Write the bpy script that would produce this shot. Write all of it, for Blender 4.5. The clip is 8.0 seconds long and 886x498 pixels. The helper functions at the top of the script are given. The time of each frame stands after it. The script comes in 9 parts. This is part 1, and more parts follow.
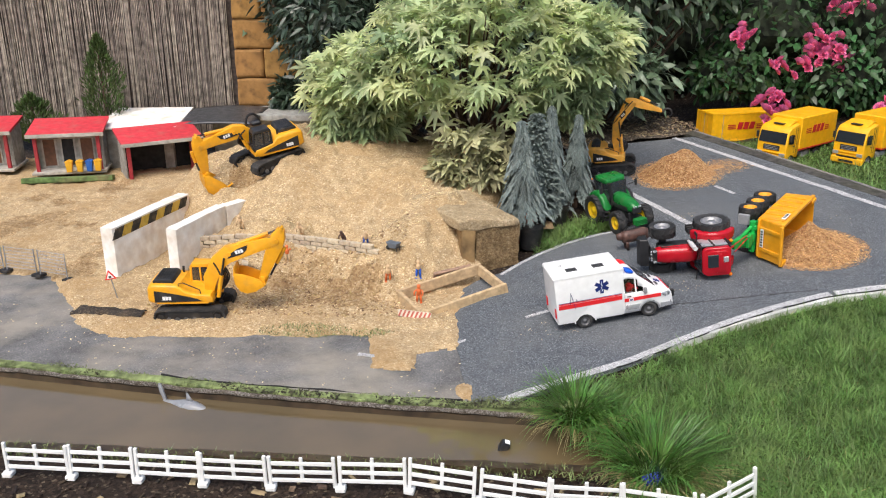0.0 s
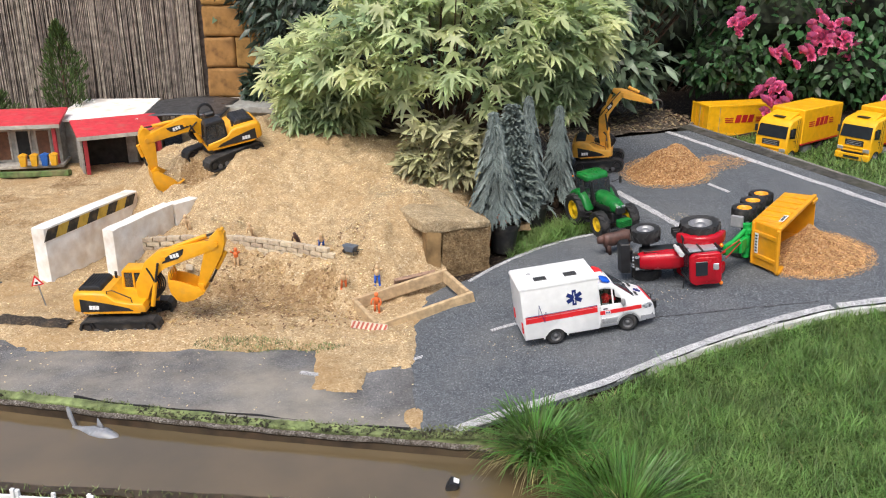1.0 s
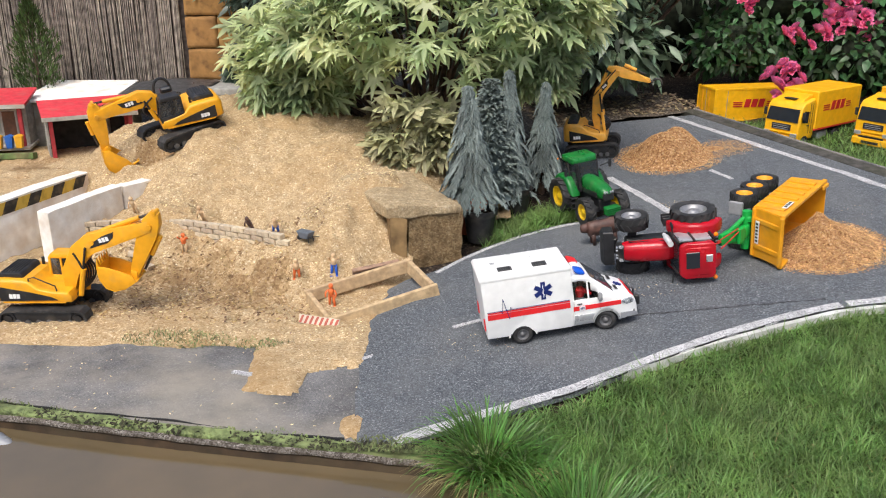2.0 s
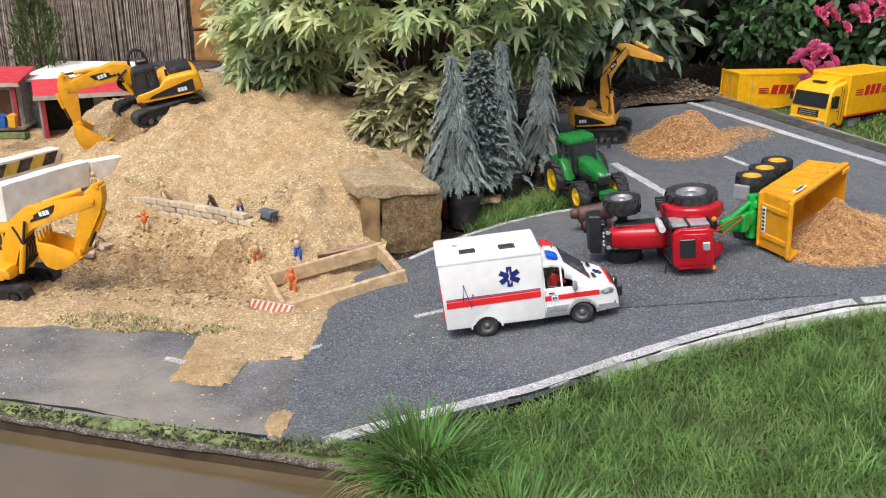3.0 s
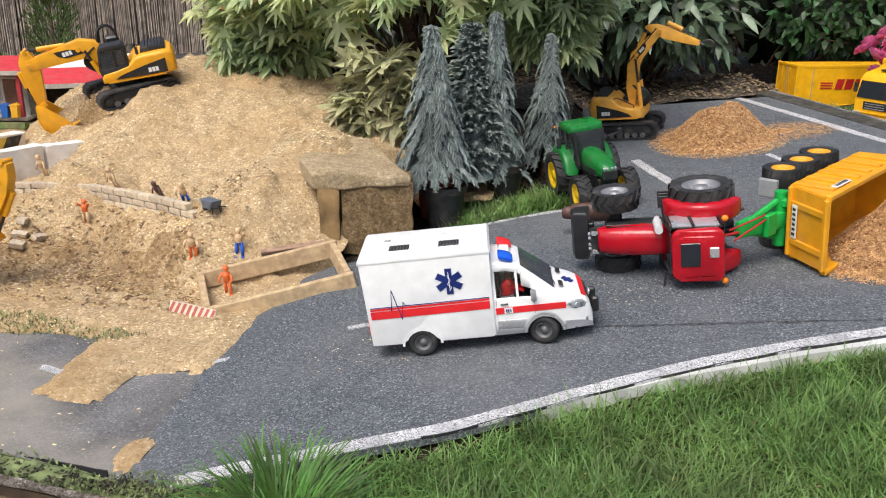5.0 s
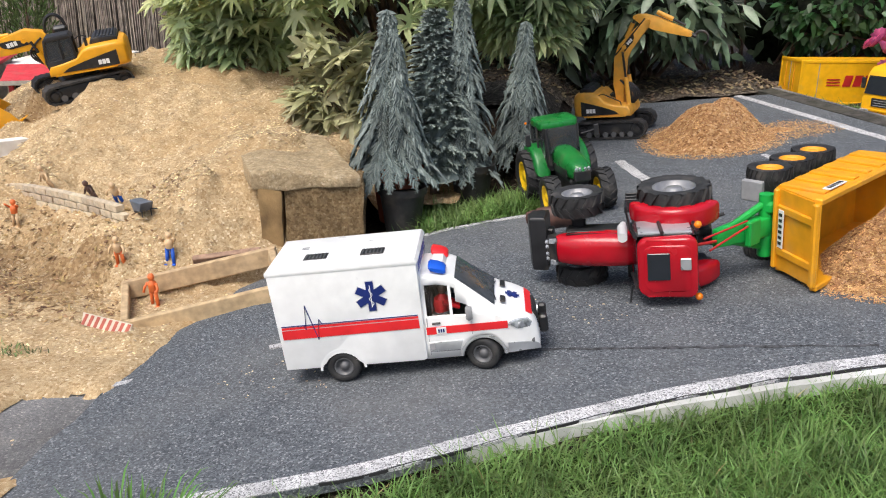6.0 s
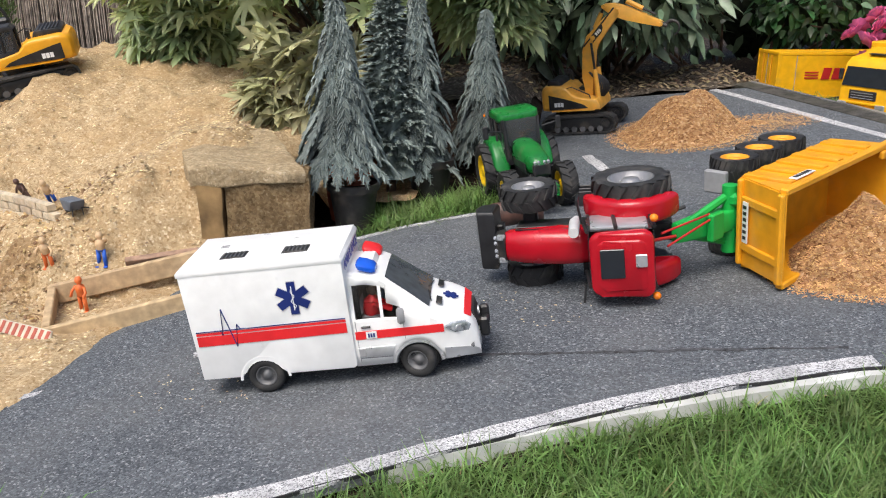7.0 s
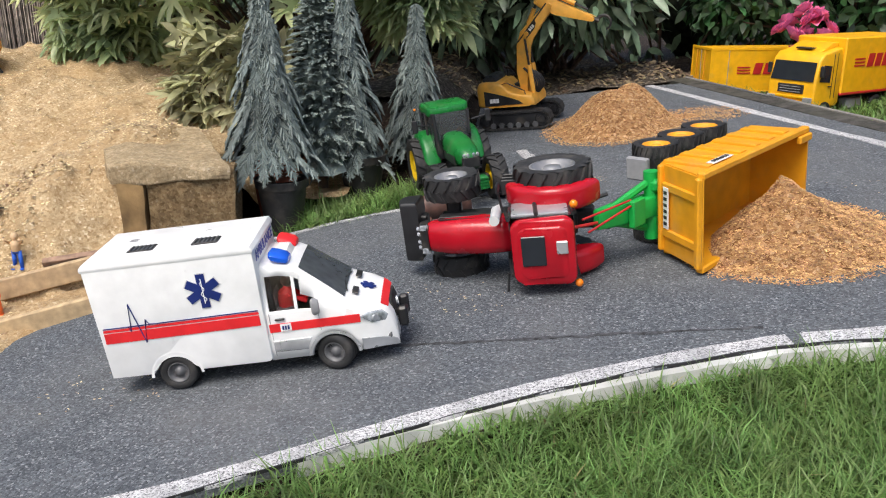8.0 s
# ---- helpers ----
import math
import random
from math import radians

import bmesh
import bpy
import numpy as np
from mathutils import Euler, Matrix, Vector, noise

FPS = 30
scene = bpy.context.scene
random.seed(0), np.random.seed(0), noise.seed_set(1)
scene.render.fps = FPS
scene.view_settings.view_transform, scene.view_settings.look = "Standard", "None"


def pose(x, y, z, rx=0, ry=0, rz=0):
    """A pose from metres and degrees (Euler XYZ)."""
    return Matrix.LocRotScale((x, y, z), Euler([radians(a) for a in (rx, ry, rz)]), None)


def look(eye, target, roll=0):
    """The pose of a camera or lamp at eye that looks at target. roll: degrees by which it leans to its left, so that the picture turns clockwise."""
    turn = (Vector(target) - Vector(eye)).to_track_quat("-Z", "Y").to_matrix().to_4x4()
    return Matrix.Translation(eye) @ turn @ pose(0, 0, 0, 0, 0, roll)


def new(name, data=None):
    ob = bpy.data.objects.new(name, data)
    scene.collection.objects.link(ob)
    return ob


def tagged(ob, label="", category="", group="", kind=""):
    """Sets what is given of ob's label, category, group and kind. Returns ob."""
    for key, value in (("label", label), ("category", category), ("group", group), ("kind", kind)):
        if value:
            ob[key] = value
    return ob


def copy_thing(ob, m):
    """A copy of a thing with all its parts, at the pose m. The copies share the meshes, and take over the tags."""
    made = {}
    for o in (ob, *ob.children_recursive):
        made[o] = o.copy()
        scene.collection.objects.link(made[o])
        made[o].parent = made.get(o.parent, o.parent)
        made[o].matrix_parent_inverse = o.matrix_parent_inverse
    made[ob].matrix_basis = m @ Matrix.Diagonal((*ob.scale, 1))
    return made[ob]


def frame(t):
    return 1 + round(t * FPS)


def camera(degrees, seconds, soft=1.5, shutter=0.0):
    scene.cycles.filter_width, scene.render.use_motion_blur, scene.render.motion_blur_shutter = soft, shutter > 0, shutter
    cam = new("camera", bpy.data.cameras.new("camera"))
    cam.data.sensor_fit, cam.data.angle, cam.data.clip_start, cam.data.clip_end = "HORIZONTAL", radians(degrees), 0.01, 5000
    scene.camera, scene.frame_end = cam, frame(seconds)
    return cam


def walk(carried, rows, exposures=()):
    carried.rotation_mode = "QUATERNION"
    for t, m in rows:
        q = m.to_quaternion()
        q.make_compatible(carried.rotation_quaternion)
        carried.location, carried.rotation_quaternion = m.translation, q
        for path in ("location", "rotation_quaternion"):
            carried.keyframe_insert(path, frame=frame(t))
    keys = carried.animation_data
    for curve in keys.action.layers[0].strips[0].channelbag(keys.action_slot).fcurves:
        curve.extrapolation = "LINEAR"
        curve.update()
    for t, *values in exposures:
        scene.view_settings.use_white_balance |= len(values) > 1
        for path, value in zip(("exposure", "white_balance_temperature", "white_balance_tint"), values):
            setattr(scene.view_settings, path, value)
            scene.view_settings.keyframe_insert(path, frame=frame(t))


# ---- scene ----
cam = camera(55.5, 8.0, 1.1)
METRES, EYE, TILT, LEAN, TURN = 1.7, 1.2, -19.5, 0.0, 0.0
ROWS = [
    (0.0, 0.0, 0.0, 0.0, -0.0, 0.0, 0.0),
    (0.5, 0.0297, 0.0763, 0.0093, 0.07, -0.2, -0.05),
    (1.0, 0.0772, 0.1549, 0.0159, 0.35, -0.33, -0.18),
    (1.5, 0.1155, 0.233, 0.0117, 0.76, -0.46, -0.38),
    (3.0, 0.2619, 0.4318, -0.0274, 4.57, -0.33, -2.04),
    (3.5, 0.2878, 0.4866, -0.0352, 6.23, -0.15, -2.68),
    (4.0, 0.3166, 0.55, -0.0561, 7.93, 0.16, -3.24),
    (4.5, 0.3495, 0.5938, -0.0504, 8.9, 0.42, -3.5),
    (6.0, 0.437, 0.7623, -0.0308, 10.85, 0.83, -4.19),
    (6.5, 0.4532, 0.8046, -0.0278, 10.92, 0.95, -4.11),
    (7.0, 0.4696, 0.8271, -0.0324, 10.27, 1.15, -3.76),
    (7.5, 0.4836, 0.8365, -0.037, 9.09, 1.44, -3.25),
    (8.0, 0.4972, 0.8421, -0.0433, 7.36, 1.73, -2.56),
]
EXPOSURES = [(0.0, 0.0), (8.0, 0.0)]
walk(cam, [(t, pose(0, 0, EYE, TILT, LEAN, TURN) @ pose(METRES * x, METRES * y, METRES * z, 90 + pitch, roll, yaw)) for t, x, y, z, yaw, pitch, roll in ROWS], EXPOSURES)

# ---- world and light: bright overcast garden, soft light from above and behind the camera ----
world = bpy.data.worlds.new("world")
scene.world = world
world.use_nodes = True
wn = world.node_tree
sky = wn.nodes.new("ShaderNodeTexSky")
sky.sky_type, sky.sun_disc = "NISHITA", False
sky.sun_elevation, sky.sun_rotation = radians(58), radians(200)
sky.air_density, sky.dust_density, sky.ozone_density = 1.0, 4.0, 0.6
wn.links.new(sky.outputs[0], wn.nodes["Background"].inputs[0])
wn.nodes["Background"].inputs[1].default_value = 0.185
sun = new("sun", bpy.data.lights.new("sun", "SUN"))
sun.data.energy, sun.data.angle, sun.data.color = 2.8, radians(36), (1.0, 0.97, 0.92)
sun.matrix_world = look((-1.2, -2.2, 5.5), (0, 1, 0))


# ---- materials ----
def mat(name, col, rough=0.5, metal=0.0, scale=40.0, var=0.12, dirt=None, dirt_amt=0.25, dirt_scale=9.0, bump=0.08, bump_scale=300.0,
        island=0.0, objrand=0.0, spec=0.5, alpha=1.0, trans=0.0, sheet=0.0, emit=None):
    m = bpy.data.materials.new(name)
    m.use_nodes = True
    nt = m.node_tree
    b = nt.nodes["Principled BSDF"]
    tc = nt.nodes.new("ShaderNodeTexCoord")

    def noise_tex(sc, det=4.0):
        n = nt.nodes.new("ShaderNodeTexNoise")
        n.inputs["Scale"].default_value, n.inputs["Detail"].default_value = sc, det
        nt.links.new(tc.outputs["Object"], n.inputs["Vector"])
        return n.outputs["Fac"]

    def mixc(fac, a, bcol, mode="MIX"):
        x = nt.nodes.new("ShaderNodeMix")
        x.data_type, x.blend_type = "RGBA", mode
        for sock, v in ((x.inputs[0], fac), (x.inputs[6], a), (x.inputs[7], bcol)):
            if hasattr(v, "is_output"):
                nt.links.new(v, sock)
            else:
                sock.default_value = v
        return x.outputs[2]

    def rng(sock, a, bb, c=0.0, d=1.0):
        r = nt.nodes.new("ShaderNodeMapRange")
        for i, v in enumerate((a, bb, c, d)):
            r.inputs[i + 1].default_value = v
        nt.links.new(sock, r.inputs[0])
        return r.outputs[0]

    c4 = (*col, 1)
    lo = (*[max(0, v * (1 - 2.2 * var)) for v in col], 1)
    hi = (*[min(1, v * (1 + 1.6 * var)) for v in col], 1)
    out = mixc(rng(noise_tex(scale), 0.3, 0.7), lo, hi)
    if island or objrand:
        if island:
            src = nt.nodes.new("ShaderNodeNewGeometry").outputs["Random Per Island"]
        else:
            src = nt.nodes.new("ShaderNodeObjectInfo").outputs["Random"]
        amt = island or objrand
        hs = nt.nodes.new("ShaderNodeHueSaturation")
        nt.links.new(rng(src, 0, 1, 1 - amt, 1 + amt), hs.inputs["Value"])
        nt.links.new(rng(src, 0, 1, 0.5 - 0.05 * amt, 0.5 + 0.05 * amt), hs.inputs["Hue"])
        nt.links.new(out, hs.inputs["Color"])
        out = hs.outputs[0]
    if dirt:
        out = mixc(rng(noise_tex(dirt_scale, 6.0), 0.62 - dirt_amt * 0.5, 0.78, 0, min(1, 0.35 + dirt_amt)), out, (*dirt, 1))
    nt.links.new(out, b.inputs["Base Color"])
    b.inputs["Metallic"].default_value = metal
    b.inputs["Specular IOR Level"].default_value = spec
    nt.links.new(rng(noise_tex(scale * 0.7), 0.3, 0.7, max(0.02, rough - 0.08), min(1, rough + 0.1)), b.inputs["Roughness"])
    if bump:
        bp = nt.nodes.new("ShaderNodeBump")
        bp.inputs["Strength"].default_value, bp.inputs["Distance"].default_value = min(1.0, bump * 4), 0.0015
        nt.links.new(noise_tex(bump_scale, 5.0), bp.inputs["Height"])
        nt.links.new(bp.outputs[0], b.inputs["Normal"])
    b.inputs["Alpha"].default_value = alpha
    b.inputs["Transmission Weight"].default_value = trans
    if sheet:
        t = nt.nodes.new("ShaderNodeBsdfTranslucent")
        nt.links.new(out, t.inputs[0])
        ms = nt.nodes.new("ShaderNodeMixShader")
        ms.inputs[0].default_value = sheet
        nt.links.new(b.outputs[0], ms.inputs[1])
        nt.links.new(t.outputs[0], ms.inputs[2])
        nt.links.new(ms.outputs[0], nt.nodes["Material Output"].inputs[0])
    if emit:
        b.inputs["Emission Color"].default_value, b.inputs["Emission Strength"].default_value = (*emit[0], 1), emit[1]
    return m


def grainy(name, cols, scale, rough=0.9, bump=0.6, dist=0.003, big=6.0, bigcol=None, bigamt=0.4, fine=1400.0, mid=55.0, midamt=0.14):
    """Loose or stony ground: cells of several colours, fine grain, broad stains."""
    m = bpy.data.materials.new(name)
    m.use_nodes = True
    nt = m.node_tree
    b = nt.nodes["Principled BSDF"]
    tc = nt.nodes.new("ShaderNodeTexCoord")
    vo = nt.nodes.new("ShaderNodeTexVoronoi")
    vo.inputs["Scale"].default_value = scale
    nt.links.new(tc.outputs["Object"], vo.inputs["Vector"])
    sep = nt.nodes.new("ShaderNodeSeparateColor")
    nt.links.new(vo.outputs["Color"], sep.inputs[0])
    ramp = nt.nodes.new("ShaderNodeValToRGB")
    ramp.color_ramp.interpolation = "LINEAR"
    els = ramp.color_ramp.elements
    while len(els) < len(cols):
        els.new(0.5)
    for i, (p, c) in enumerate(cols):
        els[i].position, els[i].color = p, (*c, 1)
    nt.links.new(sep.outputs[0], ramp.inputs[0])
    n1 = nt.nodes.new("ShaderNodeTexNoise")
    n1.inputs["Scale"].default_value, n1.inputs["Detail"].default_value = fine, 2
    nt.links.new(tc.outputs["Object"], n1.inputs["Vector"])
    n2 = nt.nodes.new("ShaderNodeTexNoise")
    n2.inputs["Scale"].default_value, n2.inputs["Detail"].default_value, n2.inputs["Roughness"].default_value = big, 8, 0.62
    nt.links.new(tc.outputs["Object"], n2.inputs["Vector"])
    mr = nt.nodes.new("ShaderNodeMapRange")
    mr.inputs[1].default_value, mr.inputs[2].default_value, mr.inputs[3].default_value, mr.inputs[4].default_value = 0.3, 0.7, 0.7, 1.25
    nt.links.new(n1.outputs["Fac"], mr.inputs[0])
    mul = nt.nodes.new("ShaderNodeMix")
    mul.data_type, mul.blend_type = "RGBA", "MULTIPLY"
    mul.inputs[0].default_value = 1
    nt.links.new(ramp.outputs[0], mul.inputs[6])
    nt.links.new(mr.outputs[0], mul.inputs[7])
    out = mul.outputs[2]
    n3 = nt.nodes.new("ShaderNodeTexNoise")
    n3.inputs["Scale"].default_value, n3.inputs["Detail"].default_value, n3.inputs["Roughness"].default_value = mid, 4, 0.6
    nt.links.new(tc.outputs["Object"], n3.inputs["Vector"])
    mr3 = nt.nodes.new("ShaderNodeMapRange")
    mr3.inputs[1].default_value, mr3.inputs[2].default_value, mr3.inputs[3].default_value, mr3.inputs[4].default_value = 0.3, 0.7, 1 - midamt, 1 + midamt
    nt.links.new(n3.outputs["Fac"], mr3.inputs[0])
    mul3 = nt.nodes.new("ShaderNodeMix")
    mul3.data_type, mul3.blend_type = "RGBA", "MULTIPLY"
    mul3.inputs[0].default_value = 1
    nt.links.new(out, mul3.inputs[6])
    nt.links.new(mr3.outputs[0], mul3.inputs[7])
    out = mul3.outputs[2]
    if bigcol:
        mr2 = nt.nodes.new("ShaderNodeMapRange")
        mr2.inputs[1].default_value, mr2.inputs[2].default_value, mr2.inputs[3].default_value, mr2.inputs[4].default_value = 0.45, 0.68, 0, bigamt
        nt.links.new(n2.outputs["Fac"], mr2.inputs[0])
        mx = nt.nodes.new("ShaderNodeMix")
        mx.data_type = "RGBA"
        nt.links.new(mr2.outputs[0], mx.inputs[0])
        nt.links.new(out, mx.inputs[6])
        mx.inputs[7].default_value = (*bigcol, 1)
        out = mx.outputs[2]
    nt.links.new(out, b.inputs["Base Color"])
    b.inputs["Roughness"].default_value = rough
    b.inputs["Specular IOR Level"].default_value = 0.25
    ad = nt.nodes.new("ShaderNodeMath")
    ad.operation = "ADD"
    nt.links.new(sep.outputs[1], ad.inputs[0])
    nt.links.new(n1.outputs["Fac"], ad.inputs[1])
    bp = nt.nodes.new("ShaderNodeBump")
    bp.inputs["Strength"].default_value, bp.inputs["Distance"].default_value = bump, dist
    nt.links.new(ad.outputs[0], bp.inputs["Height"])
    nt.links.new(bp.outputs[0], b.inputs["Normal"])
    return m


M_SOIL = grainy("dark_soil", [(0.0, (0.012, 0.008, 0.006)), (0.5, (0.03, 0.019, 0.013)), (0.9, (0.06, 0.04, 0.028)), (1.0, (0.2, 0.16, 0.11))], 160, big=9, bigcol=(0.02, 0.013, 0.01), bigamt=0.7, dist=0.008)
M_LAWNSOIL = grainy("lawn_soil", [(0.0, (0.02, 0.035, 0.008)), (0.6, (0.04, 0.075, 0.015)), (1.0, (0.07, 0.1, 0.03))], 140, big=8, bigcol=(0.04, 0.055, 0.015), bigamt=0.5, dist=0.006)
M_SAND = grainy("tan_sand", [(0.0, (0.34, 0.224, 0.112)), (0.3, (0.465, 0.33, 0.181)), (0.75, (0.545, 0.405, 0.24)), (0.94, (0.61, 0.475, 0.29)), (1.0, (0.8, 0.68, 0.48))], 250, big=3.2, bigcol=(0.385, 0.24, 0.105), bigamt=0.65, dist=0.005, bump=0.55, mid=24, midamt=0.16)
M_SANDWET = grainy("dug_sand", [(0.0, (0.29, 0.18, 0.085)), (0.4, (0.46, 0.31, 0.16)), (0.85, (0.57, 0.4, 0.215)), (1.0, (0.7, 0.55, 0.36))], 180, big=7, bigcol=(0.25, 0.145, 0.068), bigamt=0.6, dist=0.007, bump=0.7, mid=38, midamt=0.2)
M_CHIPG = grainy("wood_chip_heap", [(0.0, (0.2, 0.09, 0.034)), (0.35, (0.43, 0.22, 0.092)), (0.8, (0.6, 0.35, 0.165)), (1.0, (0.78, 0.55, 0.32))], 180, big=8, bigcol=(0.25, 0.11, 0.042), bigamt=0.45, dist=0.007, bump=0.7, mid=40, midamt=0.16)
M_ASPH = grainy("new_asphalt", [(0.0, (0.05, 0.056, 0.064)), (0.35, (0.088, 0.098, 0.111)), (0.75, (0.126, 0.139, 0.155)), (0.92, (0.175, 0.188, 0.205)), (1.0, (0.31, 0.32, 0.33))], 440, big=3.2, bigcol=(0.17, 0.172, 0.174), bigamt=0.5, dist=0.002, bump=0.5, mid=22, midamt=0.1)
M_ASPHOLD = grainy("old_asphalt", [(0.0, (0.105, 0.104, 0.107)), (0.6, (0.148, 0.146, 0.147)), (0.95, (0.185, 0.181, 0.178)), (1.0, (0.3, 0.29, 0.265))], 400, big=3.4, bigcol=(0.31, 0.28, 0.235), bigamt=0.85, dist=0.001, bump=0.35, mid=9, midamt=0.34)
M_LINE = grainy("worn_white_road_paint", [(0.0, (0.1, 0.1, 0.105)), (0.2, (0.28, 0.28, 0.285)), (0.45, (0.5, 0.5, 0.51)), (1.0, (0.66, 0.66, 0.67))], 620, big=14, bigcol=(0.2, 0.2, 0.21), bigamt=0.5, dist=0.0015, bump=0.3)
M_KERBWHITE = mat("dirty_white_edging", (0.62, 0.62, 0.6), 0.7, dirt=(0.25, 0.24, 0.2), dirt_amt=0.35, dirt_scale=20)
M_BLACKMAT = grainy("black_felt_strip", [(0.0, (0.02, 0.018, 0.016)), (0.7, (0.05, 0.043, 0.037)), (1.0, (0.13, 0.1, 0.075))], 240, big=12, bigcol=(0.12, 0.08, 0.045), bigamt=0.4, dist=0.002)
M_MOSS = mat("green_moss", (0.19, 0.235, 0.09), 0.95, scale=40, var=0.32, dirt=(0.06, 0.055, 0.028), dirt_amt=0.35, dirt_scale=9, bump=0.2, bump_scale=500, island=0.4)
M_POND = mat("wet_pond_liner", (0.05, 0.032, 0.018), 0.45, scale=30, var=0.25, dirt=(0.1, 0.075, 0.04), dirt_amt=0.3)
M_LIP = grainy("grey_pond_edging", [(0.0, (0.06, 0.048, 0.036)), (0.4, (0.14, 0.12, 0.1)), (0.8, (0.24, 0.215, 0.19)), (1.0, (0.36, 0.33, 0.3))], 360, big=22, bigcol=(0.05, 0.038, 0.026), bigamt=0.8, dist=0.004)


def water_material():
    m = bpy.data.materials.new("murky_brown_water")
    m.use_nodes = True
    nt = m.node_tree
    b = nt.nodes["Principled BSDF"]
    tc = nt.nodes.new("ShaderNodeTexCoord")
    n = nt.nodes.new("ShaderNodeTexNoise")
    n.inputs["Scale"].default_value, n.inputs["Detail"].default_value = 2.2, 5
    nt.links.new(tc.outputs["Object"], n.inputs["Vector"])
    r = nt.nodes.new("ShaderNodeValToRGB")
    r.color_ramp.elements[0].position, r.color_ramp.elements[0].color = 0.3, (0.085, 0.066, 0.036, 1)
    r.color_ramp.elements[1].position, r.color_ramp.elements[1].color = 0.7, (0.17, 0.12, 0.062, 1)
    nt.links.new(n.outputs["Fac"], r.inputs[0])
    nt.links.new(r.outputs[0], b.inputs["Base Color"])
    b.inputs["Roughness"].default_value, b.inputs["IOR"].default_value = 0.008, 1.95
    w = nt.nodes.new("ShaderNodeTexNoise")
    w.inputs["Scale"].default_value, w.inputs["Detail"].default_value = 14, 2
    nt.links.new(tc.outputs["Object"], w.inputs["Vector"])
    bp = nt.nodes.new("ShaderNodeBump")
    bp.inputs["Strength"].default_value, bp.inputs["Distance"].default_value = 0.06, 0.004
    nt.links.new(w.outputs["Fac"], bp.inputs["Height"])
    nt.links.new(bp.outputs[0], b.inputs["Normal"])
    return m


M_WATER = water_material()


# ---- building helpers ----
def finish(name, bm, material, smooth=False):
    me = bpy.data.meshes.new(name)
    bmesh.ops.recalc_face_normals(bm, faces=bm.faces[:])
    bm.to_mesh(me)
    bm.free()
    for m in material if isinstance(material, (list, tuple)) else [material]:
        me.materials.append(m)
    me.polygons.foreach_set("use_smooth", [True] * len(me.polygons))
    if not smooth:
        me.set_sharp_from_angle(angle=radians(34))
    return me


def part(name, bm, material, parent, label="", smooth=False):
    ob = new(name, finish(name, bm, material, smooth))
    ob.parent = parent
    if label:
        ob["label"] = label
    return ob


def thing(name, m, label, category, group="", kind=""):
    ob = new(name)
    ob.empty_display_size = 0.05
    ob.matrix_basis = m
    return tagged(ob, label, category, group, kind)


def solo(name, bm, material, label, category, m=None, group="", kind="", smooth=False):
    ob = new(name, finish(name, bm, material, smooth))
    if m is not None:
        ob.matrix_basis = m
    return tagged(ob, label, category, group, kind)


def raw(name, verts, faces, material, smooth=False):
    me = bpy.data.meshes.new(name)
    me.from_pydata([tuple(v) for v in verts], [], faces)
    me.materials.append(material)
    if smooth:
        me.polygons.foreach_set("use_smooth", [True] * len(me.polygons))
    me.update()
    return me


def box(bm, c, s, bev=0.0, m=None, seg=1):
    """A box with centre c and sizes s, its edges rounded by bev."""
    r = bmesh.ops.create_cube(bm, size=1.0)
    vs = r["verts"]
    for v in vs:
        v.co = Vector((v.co.x * s[0] + c[0], v.co.y * s[1] + c[1], v.co.z * s[2] + c[2]))
    if bev:
        es = list({e for v in vs for e in v.link_edges})
        r = bmesh.ops.bevel(bm, geom=es, offset=bev, segments=seg, profile=0.6, affect="EDGES")
        vs = list({v for f in r["faces"] for v in f.verts} | {v for v in vs if v.is_valid})
    if m is not None:
        bmesh.ops.transform(bm, matrix=m, verts=vs)
    return vs


def prism(bm, pts, w, y0=0.0, bev=0.0, taper=None, m=None):
    """A side outline in x and z, pulled out to the width w across y, round y0."""
    a = [bm.verts.new((x, y0 - w / 2, z)) for x, z in pts]
    b = [bm.verts.new((x, y0 + w / 2, z)) for x, z in pts]
    fa, fb = bm.faces.new(a), bm.faces.new(b[::-1])
    n = len(pts)
    for i in range(n):
        bm.faces.new((a[i], b[i], b[(i + 1) % n], a[(i + 1) % n]))
    vs = a + b
    if taper:
        z0, z1, k = taper
        for v in vs:
            f = min(1, max(0, (v.co.z - z0) / (z1 - z0)))
            v.co.y = y0 + (v.co.y - y0) * (1 + (k - 1) * f)
    if bev:
        es = list(fa.edges) + list(fb.edges)
        r = bmesh.ops.bevel(bm, geom=es, offset=bev, segments=2 if bev < 0.006 else 4, profile=0.5, affect="EDGES", clamp_overlap=True)
        vs = list({v for f in r["faces"] for v in f.verts} | {v for v in vs if v.is_valid})
    if m is not None:
        bmesh.ops.transform(bm, matrix=m, verts=vs)
    return vs


def rod(bm, p, q, r0, r1=None, seg=8, cap=True):
    """A round bar from p to q."""
    p, q = Vector(p), Vector(q)
    d = q - p
    rot = d.to_track_quat("Z", "Y").to_matrix().to_4x4()
    m = Matrix.Translation((p + q) / 2) @ rot
    return bmesh.ops.create_cone(bm, cap_ends=cap, segments=seg, radius1=r0, radius2=r0 if r1 is None else r1, depth=d.length, matrix=m)["verts"]


